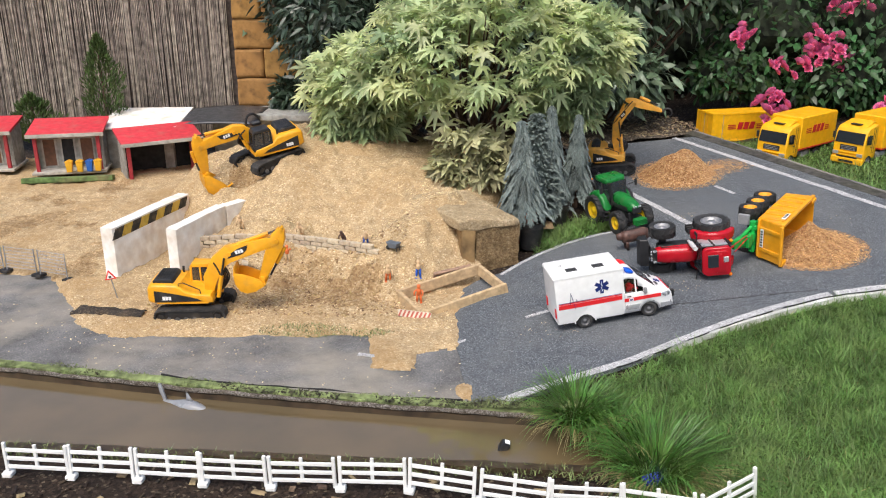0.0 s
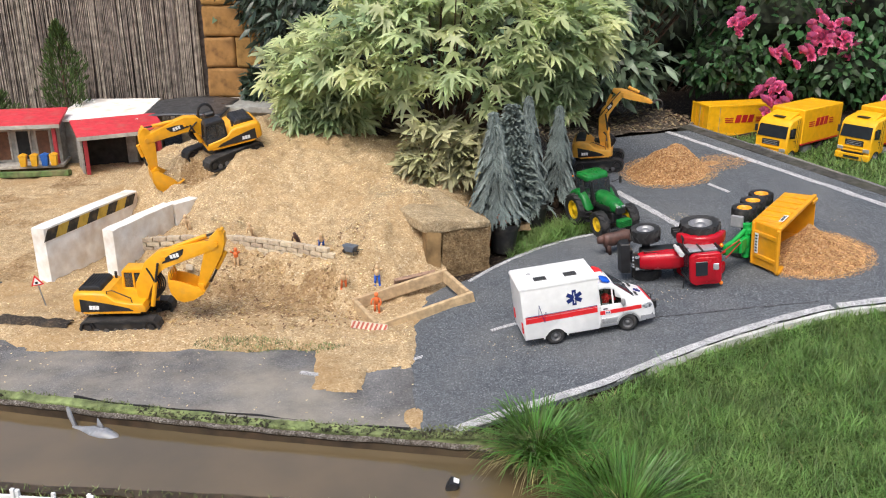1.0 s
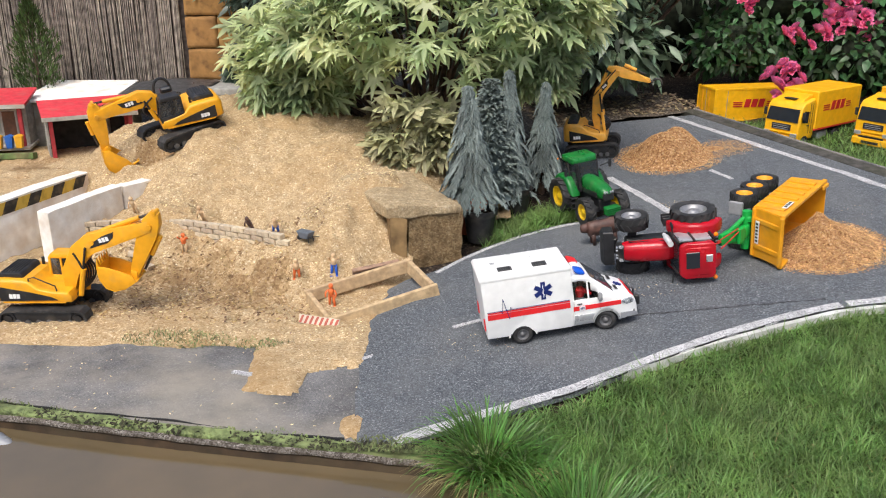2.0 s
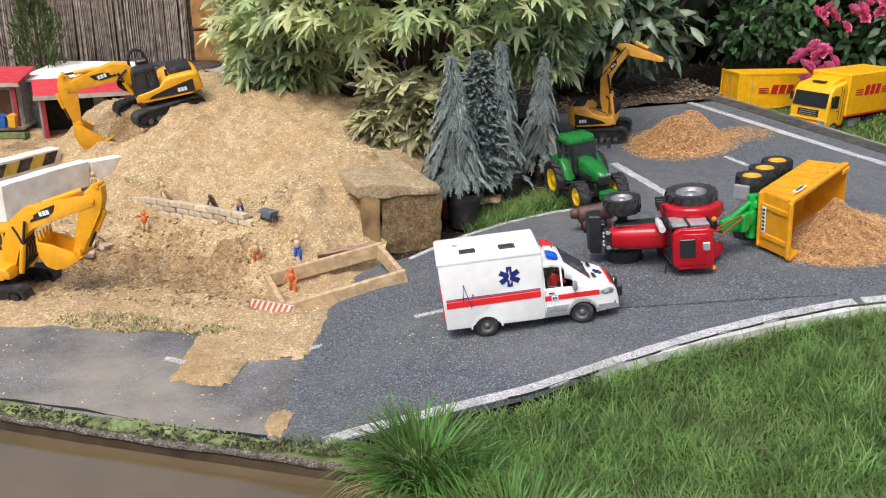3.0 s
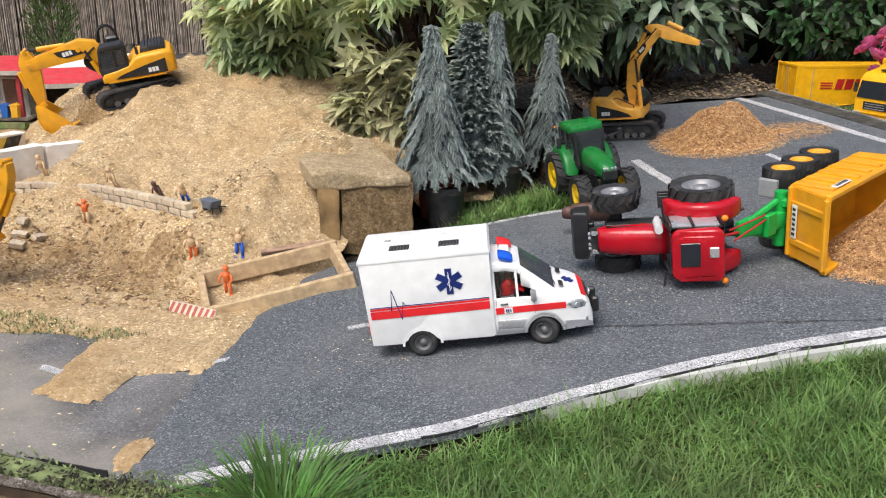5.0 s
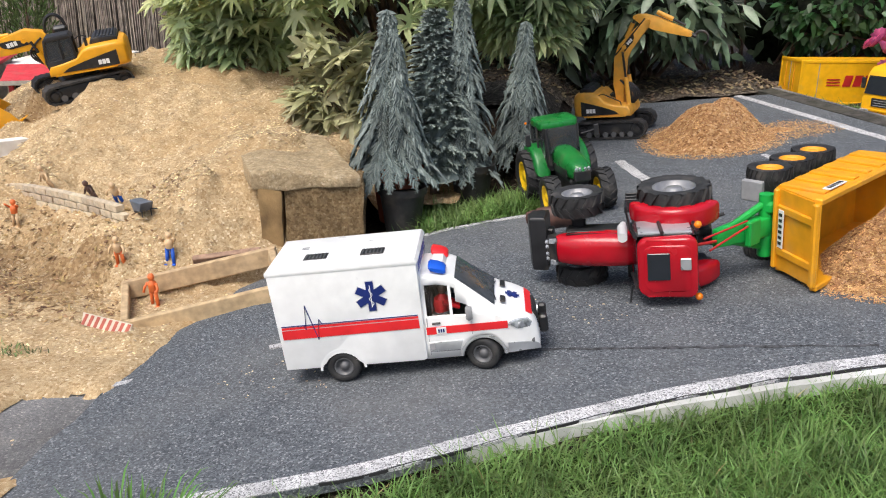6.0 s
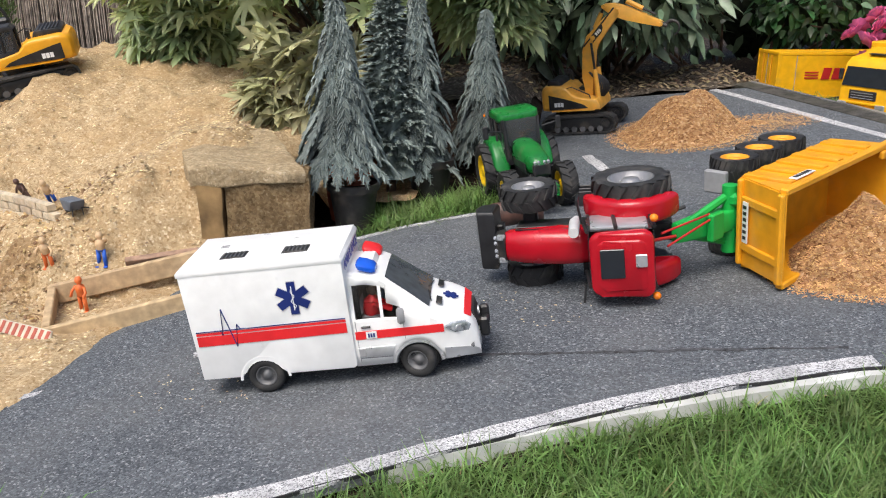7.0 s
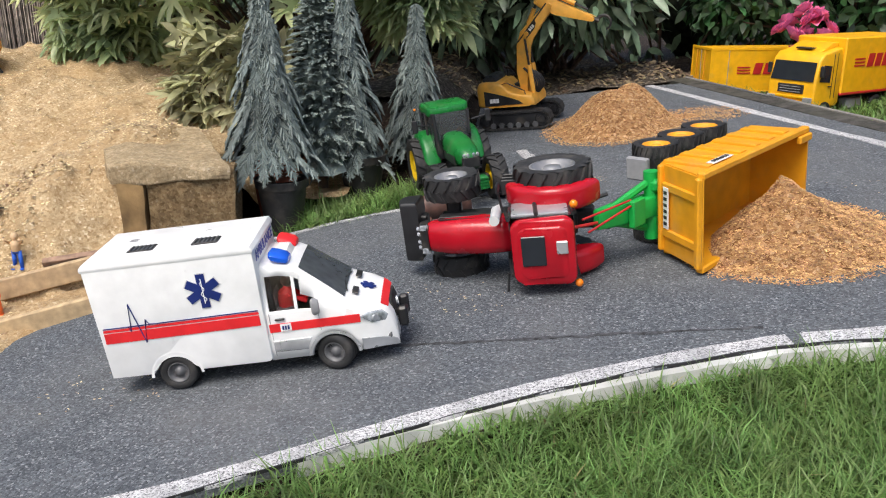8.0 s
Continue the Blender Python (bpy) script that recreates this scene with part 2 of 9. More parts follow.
def tube(bm, pts, r0, seg=6, r1=None):
    """A bent round bar through the points, in one skin."""
    P = [Vector(p) for p in pts]
    rings, up = [], Vector((0.31, 0.9, 0.27)).normalized()
    for i, p in enumerate(P):
        d = (P[min(i + 1, len(P) - 1)] - P[max(0, i - 1)]).normalized()
        a = d.cross(up).normalized()
        b = d.cross(a)
        r = r0 if r1 is None else r0 + (r1 - r0) * i / (len(P) - 1)
        rings.append([bm.verts.new(p + (a * math.cos(2 * math.pi * k / seg) + b * math.sin(2 * math.pi * k / seg)) * r) for k in range(seg)])
    for A, B in zip(rings, rings[1:]):
        for k in range(seg):
            bm.faces.new((A[k], A[(k + 1) % seg], B[(k + 1) % seg], B[k]))
    bm.faces.new(rings[0][::-1])
    bm.faces.new(rings[-1])


def turned(bm, prof, seg=20, m=None):
    """A turned form about y from pairs of radius and y."""
    rings = []
    for r, y in prof:
        if r < 1e-6:
            rings.append([bm.verts.new((0, y, 0))])
        else:
            rings.append([bm.verts.new((r * math.cos(2 * math.pi * i / seg), y, r * math.sin(2 * math.pi * i / seg))) for i in range(seg)])
    for a, b in zip(rings, rings[1:]):
        for i in range(seg):
            j = (i + 1) % seg
            q = [a[i % len(a)], a[j % len(a)], b[j % len(b)], b[i % len(b)]]
            q = list(dict.fromkeys(q))
            if len(q) > 2:
                bm.faces.new(q)
    vs = [v for r in rings for v in r]
    if m is not None:
        bmesh.ops.transform(bm, matrix=m, verts=vs)
    return vs


def bars(bm, x, y, z, n, w, h, gap, axis="x"):
    """Plain bars in place of writing, lying in the x-z plane (or y-z) at the given place."""
    for i in range(n):
        k = (i - (n - 1) / 2) * (w + gap)
        if axis == "x":
            box(bm, (x + k, y, z), (w, 0.0012, h))
        else:
            box(bm, (x, y + k, z), (0.0012, w, h))


def smooth01(v):
    v = min(1.0, max(0.0, v))
    return v * v * (3 - 2 * v)


def nz(x, y, s, seed=0.0):
    return noise.noise(Vector((x * s + seed, y * s - seed, seed * 1.7)))


def fbm(x, y, s, seed=0.0, octaves=4):
    return noise.fractal(Vector((x * s + seed, y * s - seed, seed)), 1.0, 2.0, octaves)


# ---- the lie of the land ----
def road_z(x, y):
    """The model road: it climbs to the right and a little to the back; the old part falls away from the pond."""
    plane = 0.1317 + 0.1255 * x + 0.041 * (min(y, 4.2) - 2.2)
    left = max(0.1, 0.14 - 0.06 * (y - 1.9))
    return left + (plane - left) * smooth01((x + 0.1) / 0.25)


def pond_far(x):
    return 1.822 - 0.178 * x + 0.012 * math.sin(x * 3.1)


def pond_near(x):
    return 1.62 - 0.073 * x


POND_END = 0.4


def in_pond(x, y):
    return -3.6 < x < POND_END and pond_near(x) < y < pond_far(x)


def lane_right(y):
    """The far road's right edge."""
    return 1.375 + 0.345 * (3.52 - y)


def lane_near(x):
    """The near edge of the road, beside the lawn."""
    return float(np.interp(x, (0.1, 0.2, 0.35, 0.5, 0.65, 0.8, 0.95, 1.1, 1.25, 1.5, 2.6), (1.825, 1.872, 1.925, 1.978, 2.055, 2.125, 2.18, 2.218, 2.222, 2.2, 2.05)))


def base_z(x, y):
    z = road_z(x, y) - 0.02
    if x < 0.2 and y > 3.4:
        z = z - 0.03 * smooth01((y - 3.4) / 0.6) * smooth01((0.2 - x) / 0.5)
    if x > 1.0 and y > 2.4 and x > lane_right(y) + 0.06:
        z -= 0.045 * smooth01((x - lane_right(y) - 0.06) / 0.12)
    if y < lane_near(x) and x > 0.1:
        z -= 0.02 * smooth01((lane_near(x) - y) / 0.1)
    z = min(z, 0.42)
    # raised bed under the shrubs
    z += 0.14 * smooth01((y - 3.12) / 0.3) * smooth01((0.62 - x) / 0.15) * smooth01((x + 1.0) / 0.3)
    if y < 1.7:
        z = z + (0.11 - z) * smooth01((0.55 - x) / 0.5) * smooth01((1.75 - y) / 0.12)
    return z


def ground_z(x, y):
    z = base_z(x, y)
    if in_pond(x, y) or (POND_END <= x < POND_END + 0.03 and pond_near(x) < y < pond_far(x)):
        return -0.06
    return z + 0.006 * fbm(x, y, 9, 3.1)


def axis_steps(lo, hi, step, far):
    a = list(np.arange(lo, hi + step / 2, step))
    k, s = [], step
    v = 0.0
    while v < far:
        s *= 1.5
        v += s
        k.append(v)
    return [a[0] - q for q in reversed(k)] + a + [a[-1] + q for q in k]


def sheet(name, xs, ys, fz, material, keep=None, smooth=True):
    idx, verts, faces = {}, [], []
    nx = len(xs)
    for j, y in enumerate(ys):
        for i, x in enumerate(xs):
            verts.append((x, y, fz(x, y)))
    for j in range(len(ys) - 1):
        for i in range(nx - 1):
            if keep is None or keep((xs[i] + xs[i + 1]) / 2, (ys[j] + ys[j + 1]) / 2):
                faces.append((j * nx + i, j * nx + i + 1, (j + 1) * nx + i + 1, (j + 1) * nx + i))
    if keep is not None:
        used = sorted({v for f in faces for v in f})
        ren = {v: k for k, v in enumerate(used)}
        verts = [verts[v] for v in used]
        faces = [tuple(ren[v] for v in f) for f in faces]
    return new(name, raw(name, verts, faces, material, smooth))


ground = sheet("ground", axis_steps(-3.0, 2.6, 0.03, 400), axis_steps(0.4, 5.2, 0.03, 400), ground_z, M_SOIL)
tagged(ground, "dark crumbly garden soil", "ground", kind="structure")

# sand: one heaped sheet that runs out into the soil and over the old road
def mound_z(x, y):
    sy = smooth01((y - 2.5) / 0.85)
    k = smooth01((y - 3.02) / 0.28)
    sx = smooth01((x + 1.12 + 0.28 * k) / (0.5 + 0.15 * k))
    z = 0.1 + 0.3 * sy * sx
    z += 0.124 * math.exp(-((x - 0.0) ** 2 + (y - 2.87) ** 2) / (2 * 0.125 ** 2))
    z += 0.075 * math.exp(-((x + 0.55) ** 2 / 0.12 + (y - 3.62) ** 2 / 0.1))
    z -= 0.03 * math.exp(-((x + 0.5) ** 2 / 0.1 + (y - 2.58) ** 2 / 0.012))
    z -= 0.05 * math.exp(-((x + 0.77) ** 2 / 0.012 + (y - 3.1) ** 2 / 0.01)) + 0.075 * math.exp(-(((x + 0.775) ** 2 / 0.0055 + (y - 3.232) ** 2 / 0.0016) ** 1.5))
    z += 0.105 * math.exp(-((x + 0.13) ** 2 / (0.05 if x < -0.13 else 0.014) + (y - 2.68) ** 2 / (0.02 if y > 2.68 else 0.012)))
    if x < -0.9:
        z -= 0.045 * smooth01((y - 3.3) / 0.6) * smooth01((-1.12 - x) / 0.2)
    z += 0.06 * math.exp(-((x + 1.0) ** 2 / 0.012 + (y - 3.45) ** 2 / 0.02))
    if x > 0.0 and y > 2.95:
        z -= 0.14 * smooth01((x - 0.1) / 0.25)
    z -= 0.16 * smooth01((y - 3.65) / 0.7)
    if -0.96 < x < -0.2:
        wy = float(np.interp(x, (-0.93, -0.72, -0.585, -0.44, -0.33, -0.222), (2.868, 2.872, 2.858, 2.8, 2.75, 2.695)))
        ends = smooth01((x + 0.96) / 0.06) * smooth01((-0.2 - x) / 0.05)
        z += 0.012 * smooth01((y - wy + 0.09) / 0.05) * (1 - smooth01((y - wy - 0.1) / 0.15)) * ends
        z += 0.014 * smooth01((y - wy) / 0.015) * (1 - smooth01((y - wy - 0.045) / 0.03)) * ends
    z += 0.018 * fbm(x, y, 5, 1.3) + 0.012 * fbm(x, y, 17, 5.2) + 0.008 * fbm(x, y, 45, 2.2, 3)
    z += 0.022 * max(0, fbm(x, y, 30, 8.8)) * smooth01((2.95 - y) / 0.2) * smooth01((x + 1.0) / 0.2)
    return z


SPILL = ((-0.215, 2.35), (-0.2, 2.2), (-0.178, 2.072), (-0.135, 2.06), (-0.09, 2.072), (-0.095, 2.17), (-0.03, 2.195), (0.045, 2.19), (0.045, 2.45), (-0.1, 2.5))


def inside_by(x, y, pts):
    """How far inside an outline a place lies; below nought outside it."""
    best, inn = 1e9, False
    n = len(pts)
    for i in range(n):
        (x0, y0), (x1, y1) = pts[i], pts[(i + 1) % n]
        dx, dy = x1 - x0, y1 - y0
        t = max(0.0, min(1.0, ((x - x0) * dx + (y - y0) * dy) / (dx * dx + dy * dy)))
        best = min(best, math.hypot(x - x0 - t * dx, y - y0 - t * dy))
        if (y0 > y) != (y1 > y) and x < x0 + (y - y0) / (y1 - y0) * dx:
            inn = not inn
    return best if inn else -best


def sand_cover(x, y):
    """How far the sand lies over what is beneath; below nought it is gone."""
    edge = 2.305
    if x < -1.0:
        edge = 2.32 + 0.55 * smooth01((-1.0 - x) / 0.5)
    d = (y - edge) * 0.35
    if -0.4 < x < 0.1 and y < 2.55:
        d = max(d, min(0.003, 0.45 * inside_by(x, y, SPILL) + 0.004 * fbm(x, y, 22, 4.1)))
    d = max(d, min(0.0, 0.4 * (0.014 - math.hypot((x - 0.058) * 1.2, (y - 1.925) * 0.75))) + 0.004 * fbm(x, y, 22, 4.1))
    if x > 0.0 and y > 2.05:
        d = min(d, (0.036 - x) * 0.5 + 0.06 * max(0, y - 2.42) + (0.4 if y > 2.66 else 0.0))
    if x < -2.5:
        d = min(d, (x + 3.1) * 0.2)
    if y > 4.4:
        d = min(d, (4.6 - y) * 0.3)
    k = 1.0 if y > 2.33 else 0.45
    return min(0.012, d) + k * (0.008 * fbm(x, y, 7, 2.2) + 0.006 * fbm(x, y, 34, 6.2, 3))


def sand_z(x, y):
    c = sand_cover(x, y)
    m = mound_z(x, y)
    if m < road_z(x, y) + 0.012:
        m = road_z(x, y) + 0.004 + c
    else:
        m += c - 0.008
    return m


def sand_keep(x, y):
    if y < 2.95 and x > 0.12 + 0.3 * max(0, y - 2.75) and not (y < 2.62 and x < 0.14):
        return False
    if sand_cover(x, y) < (-0.03 if y > 2.3 else -0.009) or (x > 0.045 and y < 2.38 and not (y < 2.03 and x < 0.075)):
        return False
    return True


sand = sheet("sand_heap", list(np.arange(-3.3, 0.42, 0.0125)), list(np.arange(1.88, 4.65, 0.0125)), sand_z, [M_SAND, M_SANDWET][0], sand_keep)
tagged(sand, "heap of tan sand and gravel over the garden", "sand", kind="structure")
sand.data.materials.append(M_SANDWET)
for p in sand.data.polygons:
    x, y, _ = p.center
    if (-0.95 < x < 0.0 and fbm(x, y, 8, 4.4) * 0.12 + 0.11 - abs(y - 2.6) - 0.7 * max(0, x + 0.26) > 0.03) or (x < -1.15 and fbm(x, y, 5, 4.4) > 0.42) or math.hypot((x + 0.775) * 0.7, y - 3.232) < 0.055 + 0.03 * nz(x, y, 20):
        p.material_index = 1

# old asphalt
old = sheet("old_road", list(np.arange(-3.2, 0.085, 0.02)), [0] + list(np.linspace(0, 1.25, 60))[1:], lambda x, v: 0.0, M_ASPHOLD)
for v in old.data.vertices:
    x, y = v.co.x, pond_far(v.co.x) + 0.005 + v.co.y
    v.co = Vector((x, y, road_z(x, y) - 0.004 + 0.0035 * fbm(x, y, 6, 9.9) - (0.006 if x > 0.06 else 0)))
tagged(old, "pale grey old asphalt road, dusty and cracked", "road", kind="structure")


# new asphalt: one slab with thickness
def slab(name, pts, top, thick, material):
    bm = bmesh.new()
    a = [bm.verts.new((x, y, top(x, y))) for x, y in pts]
    b = [bm.verts.new((x, y, top(x, y) - thick)) for x, y in pts]
    bm.faces.new(a)
    bm.faces.new(b[::-1])
    n = len(pts)
    for i in range(n):
        bm.faces.new((a[i], a[(i + 1) % n], b[(i + 1) % n], b[i]))
    return new(name, finish(name, bm, material))


NEAR = [(x, lane_near(x)) for x in np.arange(0.10, 2.6, 0.05)]
SEAM = [(0.012, 2.42), (0.018, 2.36), (0.028, 2.28), (0.036, 2.19), (0.05, 2.1), (0.046, 2.05), (0.058, 1.96), (0.07, 1.9), (0.075, 1.84)]
BACKL = [(0.6, 4.05), (0.62, 3.6), (0.7, 3.2), (0.74, 3.02), (0.7, 2.95), (0.63, 2.917), (0.56, 2.905), (0.503, 2.886), (0.42, 2.847), (0.33, 2.787), (0.26, 2.722), (0.193, 2.652), (0.115, 2.62), (0.03, 2.575)]
RIGHT = [(lane_right(y), y) for y in np.arange(2.3, 4.1, 0.1)]
far_x = lane_right(2.3)
near_pts = [p for p in NEAR if p[0] < 2.55]
outline = near_pts + [(2.6, 2.2), (2.6, 2.36)] + [(far_x + 0.02, 2.34)] + RIGHT + BACKL + SEAM
road = slab("road", outline, lambda x, y: road_z(x, y), 0.012, M_ASPH)
tagged(road, "dark grey grainy asphalt model road", "road", kind="structure")


def strip(name, centre, width, lift, thick, material, label, jitter=0.0):
    """A band along a line on the road."""
    vs, fs = [], []
    n = len(centre)
    for i, (x, y) in enumerate(centre):
        a, b = Vector(centre[max(0, i - 1)]), Vector(centre[min(n - 1, i + 1)])
        t = (b - a).normalized()
        s = Vector((-t.y, t.x))
        for k in (-0.5, 0.5):
            w = width * (k + jitter * nz(x, y, 45, 7 + k))
            px, py = x + s.x * w, y + s.y * w
            for dz in (lift, lift - thick):
                vs.append((px, py, road_z(px, py) + dz))
    for i in range(n - 1):
        o = i * 4
        fs += [(o, o + 4, o + 6, o + 2), (o + 1, o + 3, o + 7, o + 5), (o, o + 1, o + 5, o + 4), (o + 2, o + 6, o + 7, o + 3)]
    fs += [(0, 2, 3, 1), (4 * n - 4, 4 * n - 3, 4 * n - 1, 4 * n - 2)]
    return tagged(new(name, raw(name, vs, fs, material)), label, "road marking", kind="structure")


def along(a, b, n=14):
    return [(a[0] + (b[0] - a[0]) * i / n, a[1] + (b[1] - a[1]) * i / n) for i in range(n + 1)]


near_line = [(x, lane_near(x) + 0.014) for x in np.arange(0.11, 1.13, 0.025)]
strip("edge_line", near_line, 0.026, 0.0014, 0.004, M_LINE, "worn white painted line along the lawn", 0.1)
strip("edge_line", [(x, lane_near(x) + 0.016) for x in np.arange(1.125, 2.5, 0.05)], 0.028, 0.0012, 0.004, M_LINE, "worn white painted line along the lawn", 0.12)
strip("edge_line", along((1.118, 4.02), (1.72, 2.36), 40), 0.022, 0.0014, 0.004, M_LINE, "white painted line along the far road", 0.25)
strip("edge_line", along((0.90, 2.86), (0.76, 3.30), 20), 0.024, 0.0014, 0.004, M_LINE, "white painted line across the road junction", 0.25)
strip("edge_line", [(0.195, 2.638), (0.262, 2.708), (0.332, 2.772), (0.42, 2.832), (0.503, 2.871), (0.56, 2.89), (0.63, 2.902), (0.7, 2.93)], 0.013, 0.0014, 0.004, M_LINE, "thin white line on the road's rim", 0.3)
for a, b in (((0.037, 2.205), (0.092, 2.222)), ((0.248, 2.305), (0.345, 2.342)), ((0.509, 2.436), (0.613, 2.481)), ((1.09, 3.262), (1.13, 3.15)), ((-0.24, 2.147), (-0.165, 2.124))):
    strip("lane_dash", along(a, b, 6), 0.014, 0.0014 if a[0] > 0 else 0.001, 0.004, M_LINE, "short worn white lane dash", 0.2)

# white edging under the near rim and dark crack beside it
strip("road_edging", [(x, lane_near(x) + 0.006 - (0.0135 + 0.002 * math.sin(x * 9)) * smooth01((x - 0.62) / 0.35)) for x in np.arange(0.6, 2.5, 0.02)], 0.0125, -0.002, 0.03, M_KERBWHITE, "dirty white edging under the road rim", 0.15)
M_CRACK = mat("tar_seam", (0.018, 0.018, 0.02), 0.8)
strip("edge_joint", [(x, lane_near(x) + 0.0005 + 0.0012 * math.sin(x * 61)) for x in np.arange(0.45, 2.5, 0.02)], 0.0019, 0.0016, 0.004, M_CRACK, "dark open joint beside the painted edge", 0.8)
strip("tar_seam", [(x, float(np.interp(x, (0.16, 0.39, 0.65, 0.78, 0.93, 1.1), (2.244, 2.264, 2.279, 2.275, 2.273, 2.267))) + 0.0012 * math.sin(x * 83) + 0.0008 * math.sin(x * 211)) for x in np.arange(0.5, 1.095, 0.01)], 0.0045, 0.001, 0.003, mat("dark_tar_trail", (0.06, 0.062, 0.068), 0.85, scale=120, var=0.4, bump=0.3), "dark tar trail along the asphalt", 0.9)
strip("road_kerb", [(lane_right(y) + 0.03, y) for y in np.arange(4.1, 2.2, -0.06)], 0.05, 0.0, 0.02, mat("weathered_kerb", (0.06, 0.056, 0.05), 0.9, var=0.3, dirt=(0.05, 0.05, 0.03), dirt_amt=0.4, bump=0.3), "weathered dark kerb beside the far road", 0.15)

strip("kerb_rim", [(lane_right(y) + 0.06, y) for y in np.arange(4.1, 2.2, -0.06)], 0.01, 0.003, 0.03, M_ASPHOLD, "pale worn rim beside the far road", 0.5)
# pond: walls, lip, moss and water
def ribbon(name, line, prof, material, label, category, kind="structure"):
    vs, fs = [], []
    n, k = len(line), len(prof)
    for i, (x, y) in enumerate(line):
        for dy, z in prof:
            vs.append((x, y + dy + 0.002 * nz(x, z, 40), z + 0.004 * nz(x, dy, 18, 2.0)))
    for i in range(n - 1):
        for j in range(k):
            fs.append((i * k + j, (i + 1) * k + j, (i + 1) * k + (j + 1) % k, i * k + (j + 1) % k))
    return tagged(new(name, raw(name, vs, fs, material)), label, category, kind=kind)


far_line = [(x, pond_far(x)) for x in np.arange(-3.5, POND_END + 0.05, 0.02)]
ribbon("pond_wall", far_line, [(-0.006, -0.06), (-0.006, 0.128), (0.02, 0.128), (0.02, -0.06)], M_POND, "dark wet wall of the garden pond", "pond wall")
ribbon("pond_lip", far_line, [(-0.009, 0.1325), (-0.009, 0.1375), (0.0, 0.1405), (0.004, 0.1325)], M_LIP, "stained grey edging strip of the pond", "pond edging")
ribbon("moss_strip", far_line, [(0.0, 0.125), (0.004, 0.143), (0.028, 0.146), (0.045, 0.136), (0.045, 0.12)], M_MOSS, "green moss along the pond edge", "moss")
ribbon("pond_wall", [(x, pond_near(x)) for x in np.arange(-3.5, POND_END + 0.05, 0.03)], [(0.01, -0.06), (0.006, 0.122), (-0.02, 0.124), (-0.02, -0.06)], M_POND, "dark wet wall of the garden pond", "pond wall")
ribbon("pond_liner_edge", [(x, pond_far(x) + 0.05 + 0.004 * math.sin(x * 14)) for x in np.arange(-0.75, 0.06, 0.02)], [(0.0, 0.124), (0.0, 0.1375), (0.002, 0.1375), (0.002, 0.124)], M_CRACK, "thin dark edge of the pond liner beside the moss", "pond liner")
bm = bmesh.new()
pl = [bm.verts.new((x, pond_far(x) - 0.004, 0.112)) for x in np.arange(-3.5, POND_END + 0.02, 0.1)] + [bm.verts.new((x, pond_near(x), 0.112)) for x in np.arange(POND_END, -3.55, -0.1)]
bm.faces.new(pl)
solo("water", bm, M_WATER, "still murky brown pond water", "water", kind="structure")
# ---- vehicles ----
M_YEL = mat("yellow_plastic", (0.78, 0.36, 0.012), 0.38, var=0.05, dirt=(0.45, 0.27, 0.09), dirt_amt=0.12, dirt_scale=30, bump=0.02)
M_ORA = mat("golden_yellow_plastic", (0.85, 0.42, 0.06), 0.42, var=0.06, dirt=(0.35, 0.22, 0.09), dirt_amt=0.15, dirt_scale=30, bump=0.02)
M_LEMON = mat("bright_yellow_plastic", (0.82, 0.42, 0.008), 0.38, var=0.05, dirt=(0.4, 0.28, 0.08), dirt_amt=0.1, dirt_scale=25, bump=0.02)
M_TUB = mat("orange_yellow_plastic", (0.75, 0.33, 0.012), 0.4, var=0.05, dirt=(0.5, 0.28, 0.08), dirt_amt=0.15, dirt_scale=25, bump=0.02)
M_BLK = mat("black_plastic", (0.018, 0.018, 0.02), 0.45, var=0.2, dirt=(0.12, 0.1, 0.075), dirt_amt=0.15, dirt_scale=35, bump=0.03)
M_RUB = mat("dusty_black_rubber", (0.024, 0.024, 0.025), 0.7, var=0.25, dirt=(0.11, 0.095, 0.08), dirt_amt=0.2, dirt_scale=40, bump=0.1)
M_RED = mat("glossy_red_plastic", (0.43, 0.006, 0.016), 0.2, var=0.05, dirt=(0.4, 0.08, 0.06), dirt_amt=0.05, bump=0.01)
M_GRN = mat("tractor_green_plastic", (0.01, 0.165, 0.03), 0.3, var=0.08, dirt=(0.12, 0.17, 0.08), dirt_amt=0.12, dirt_scale=30, bump=0.02)
M_GRNB = mat("bright_green_plastic", (0.01, 0.36, 0.06), 0.35, var=0.08, bump=0.02)
M_RIMY = mat("yellow_rim", (0.78, 0.5, 0.01), 0.4, var=0.08, bump=0.0)
M_RIMO = mat("orange_rim", (0.8, 0.33, 0.015), 0.4, var=0.08, bump=0.0)
M_RIMS = mat("silver_grey_rim", (0.3, 0.3, 0.31), 0.38, metal=0.5, var=0.1, bump=0.0)
M_RIMD = mat("dark_grey_rim", (0.13, 0.13, 0.135), 0.45, metal=0.3, var=0.15, bump=0.0)
M_SILV = mat("silver_plastic", (0.55, 0.56, 0.58), 0.3, metal=0.6, var=0.08, bump=0.0)
M_WHT = mat("white_lacquer", (0.8, 0.8, 0.795), 0.35, var=0.03, dirt=(0.62, 0.6, 0.56), dirt_amt=0.04, dirt_scale=14, bump=0.01)
M_PIPE = mat("light_grey_plastic", (0.6, 0.6, 0.6), 0.35, var=0.05, bump=0.0)
M_BLUE = mat("emblem_blue", (0.008, 0.022, 0.15), 0.4, var=0.08, bump=0.0)
M_REDS = mat("signal_red_film", (0.72, 0.02, 0.025), 0.4, var=0.05, bump=0.0)
M_LBLUE = mat("clear_blue_lens", (0.01, 0.1, 0.62), 0.12, var=0.05, bump=0.0)
M_ORANGE = mat("amber_lens", (0.85, 0.22, 0.01), 0.2, var=0.05, bump=0.0)
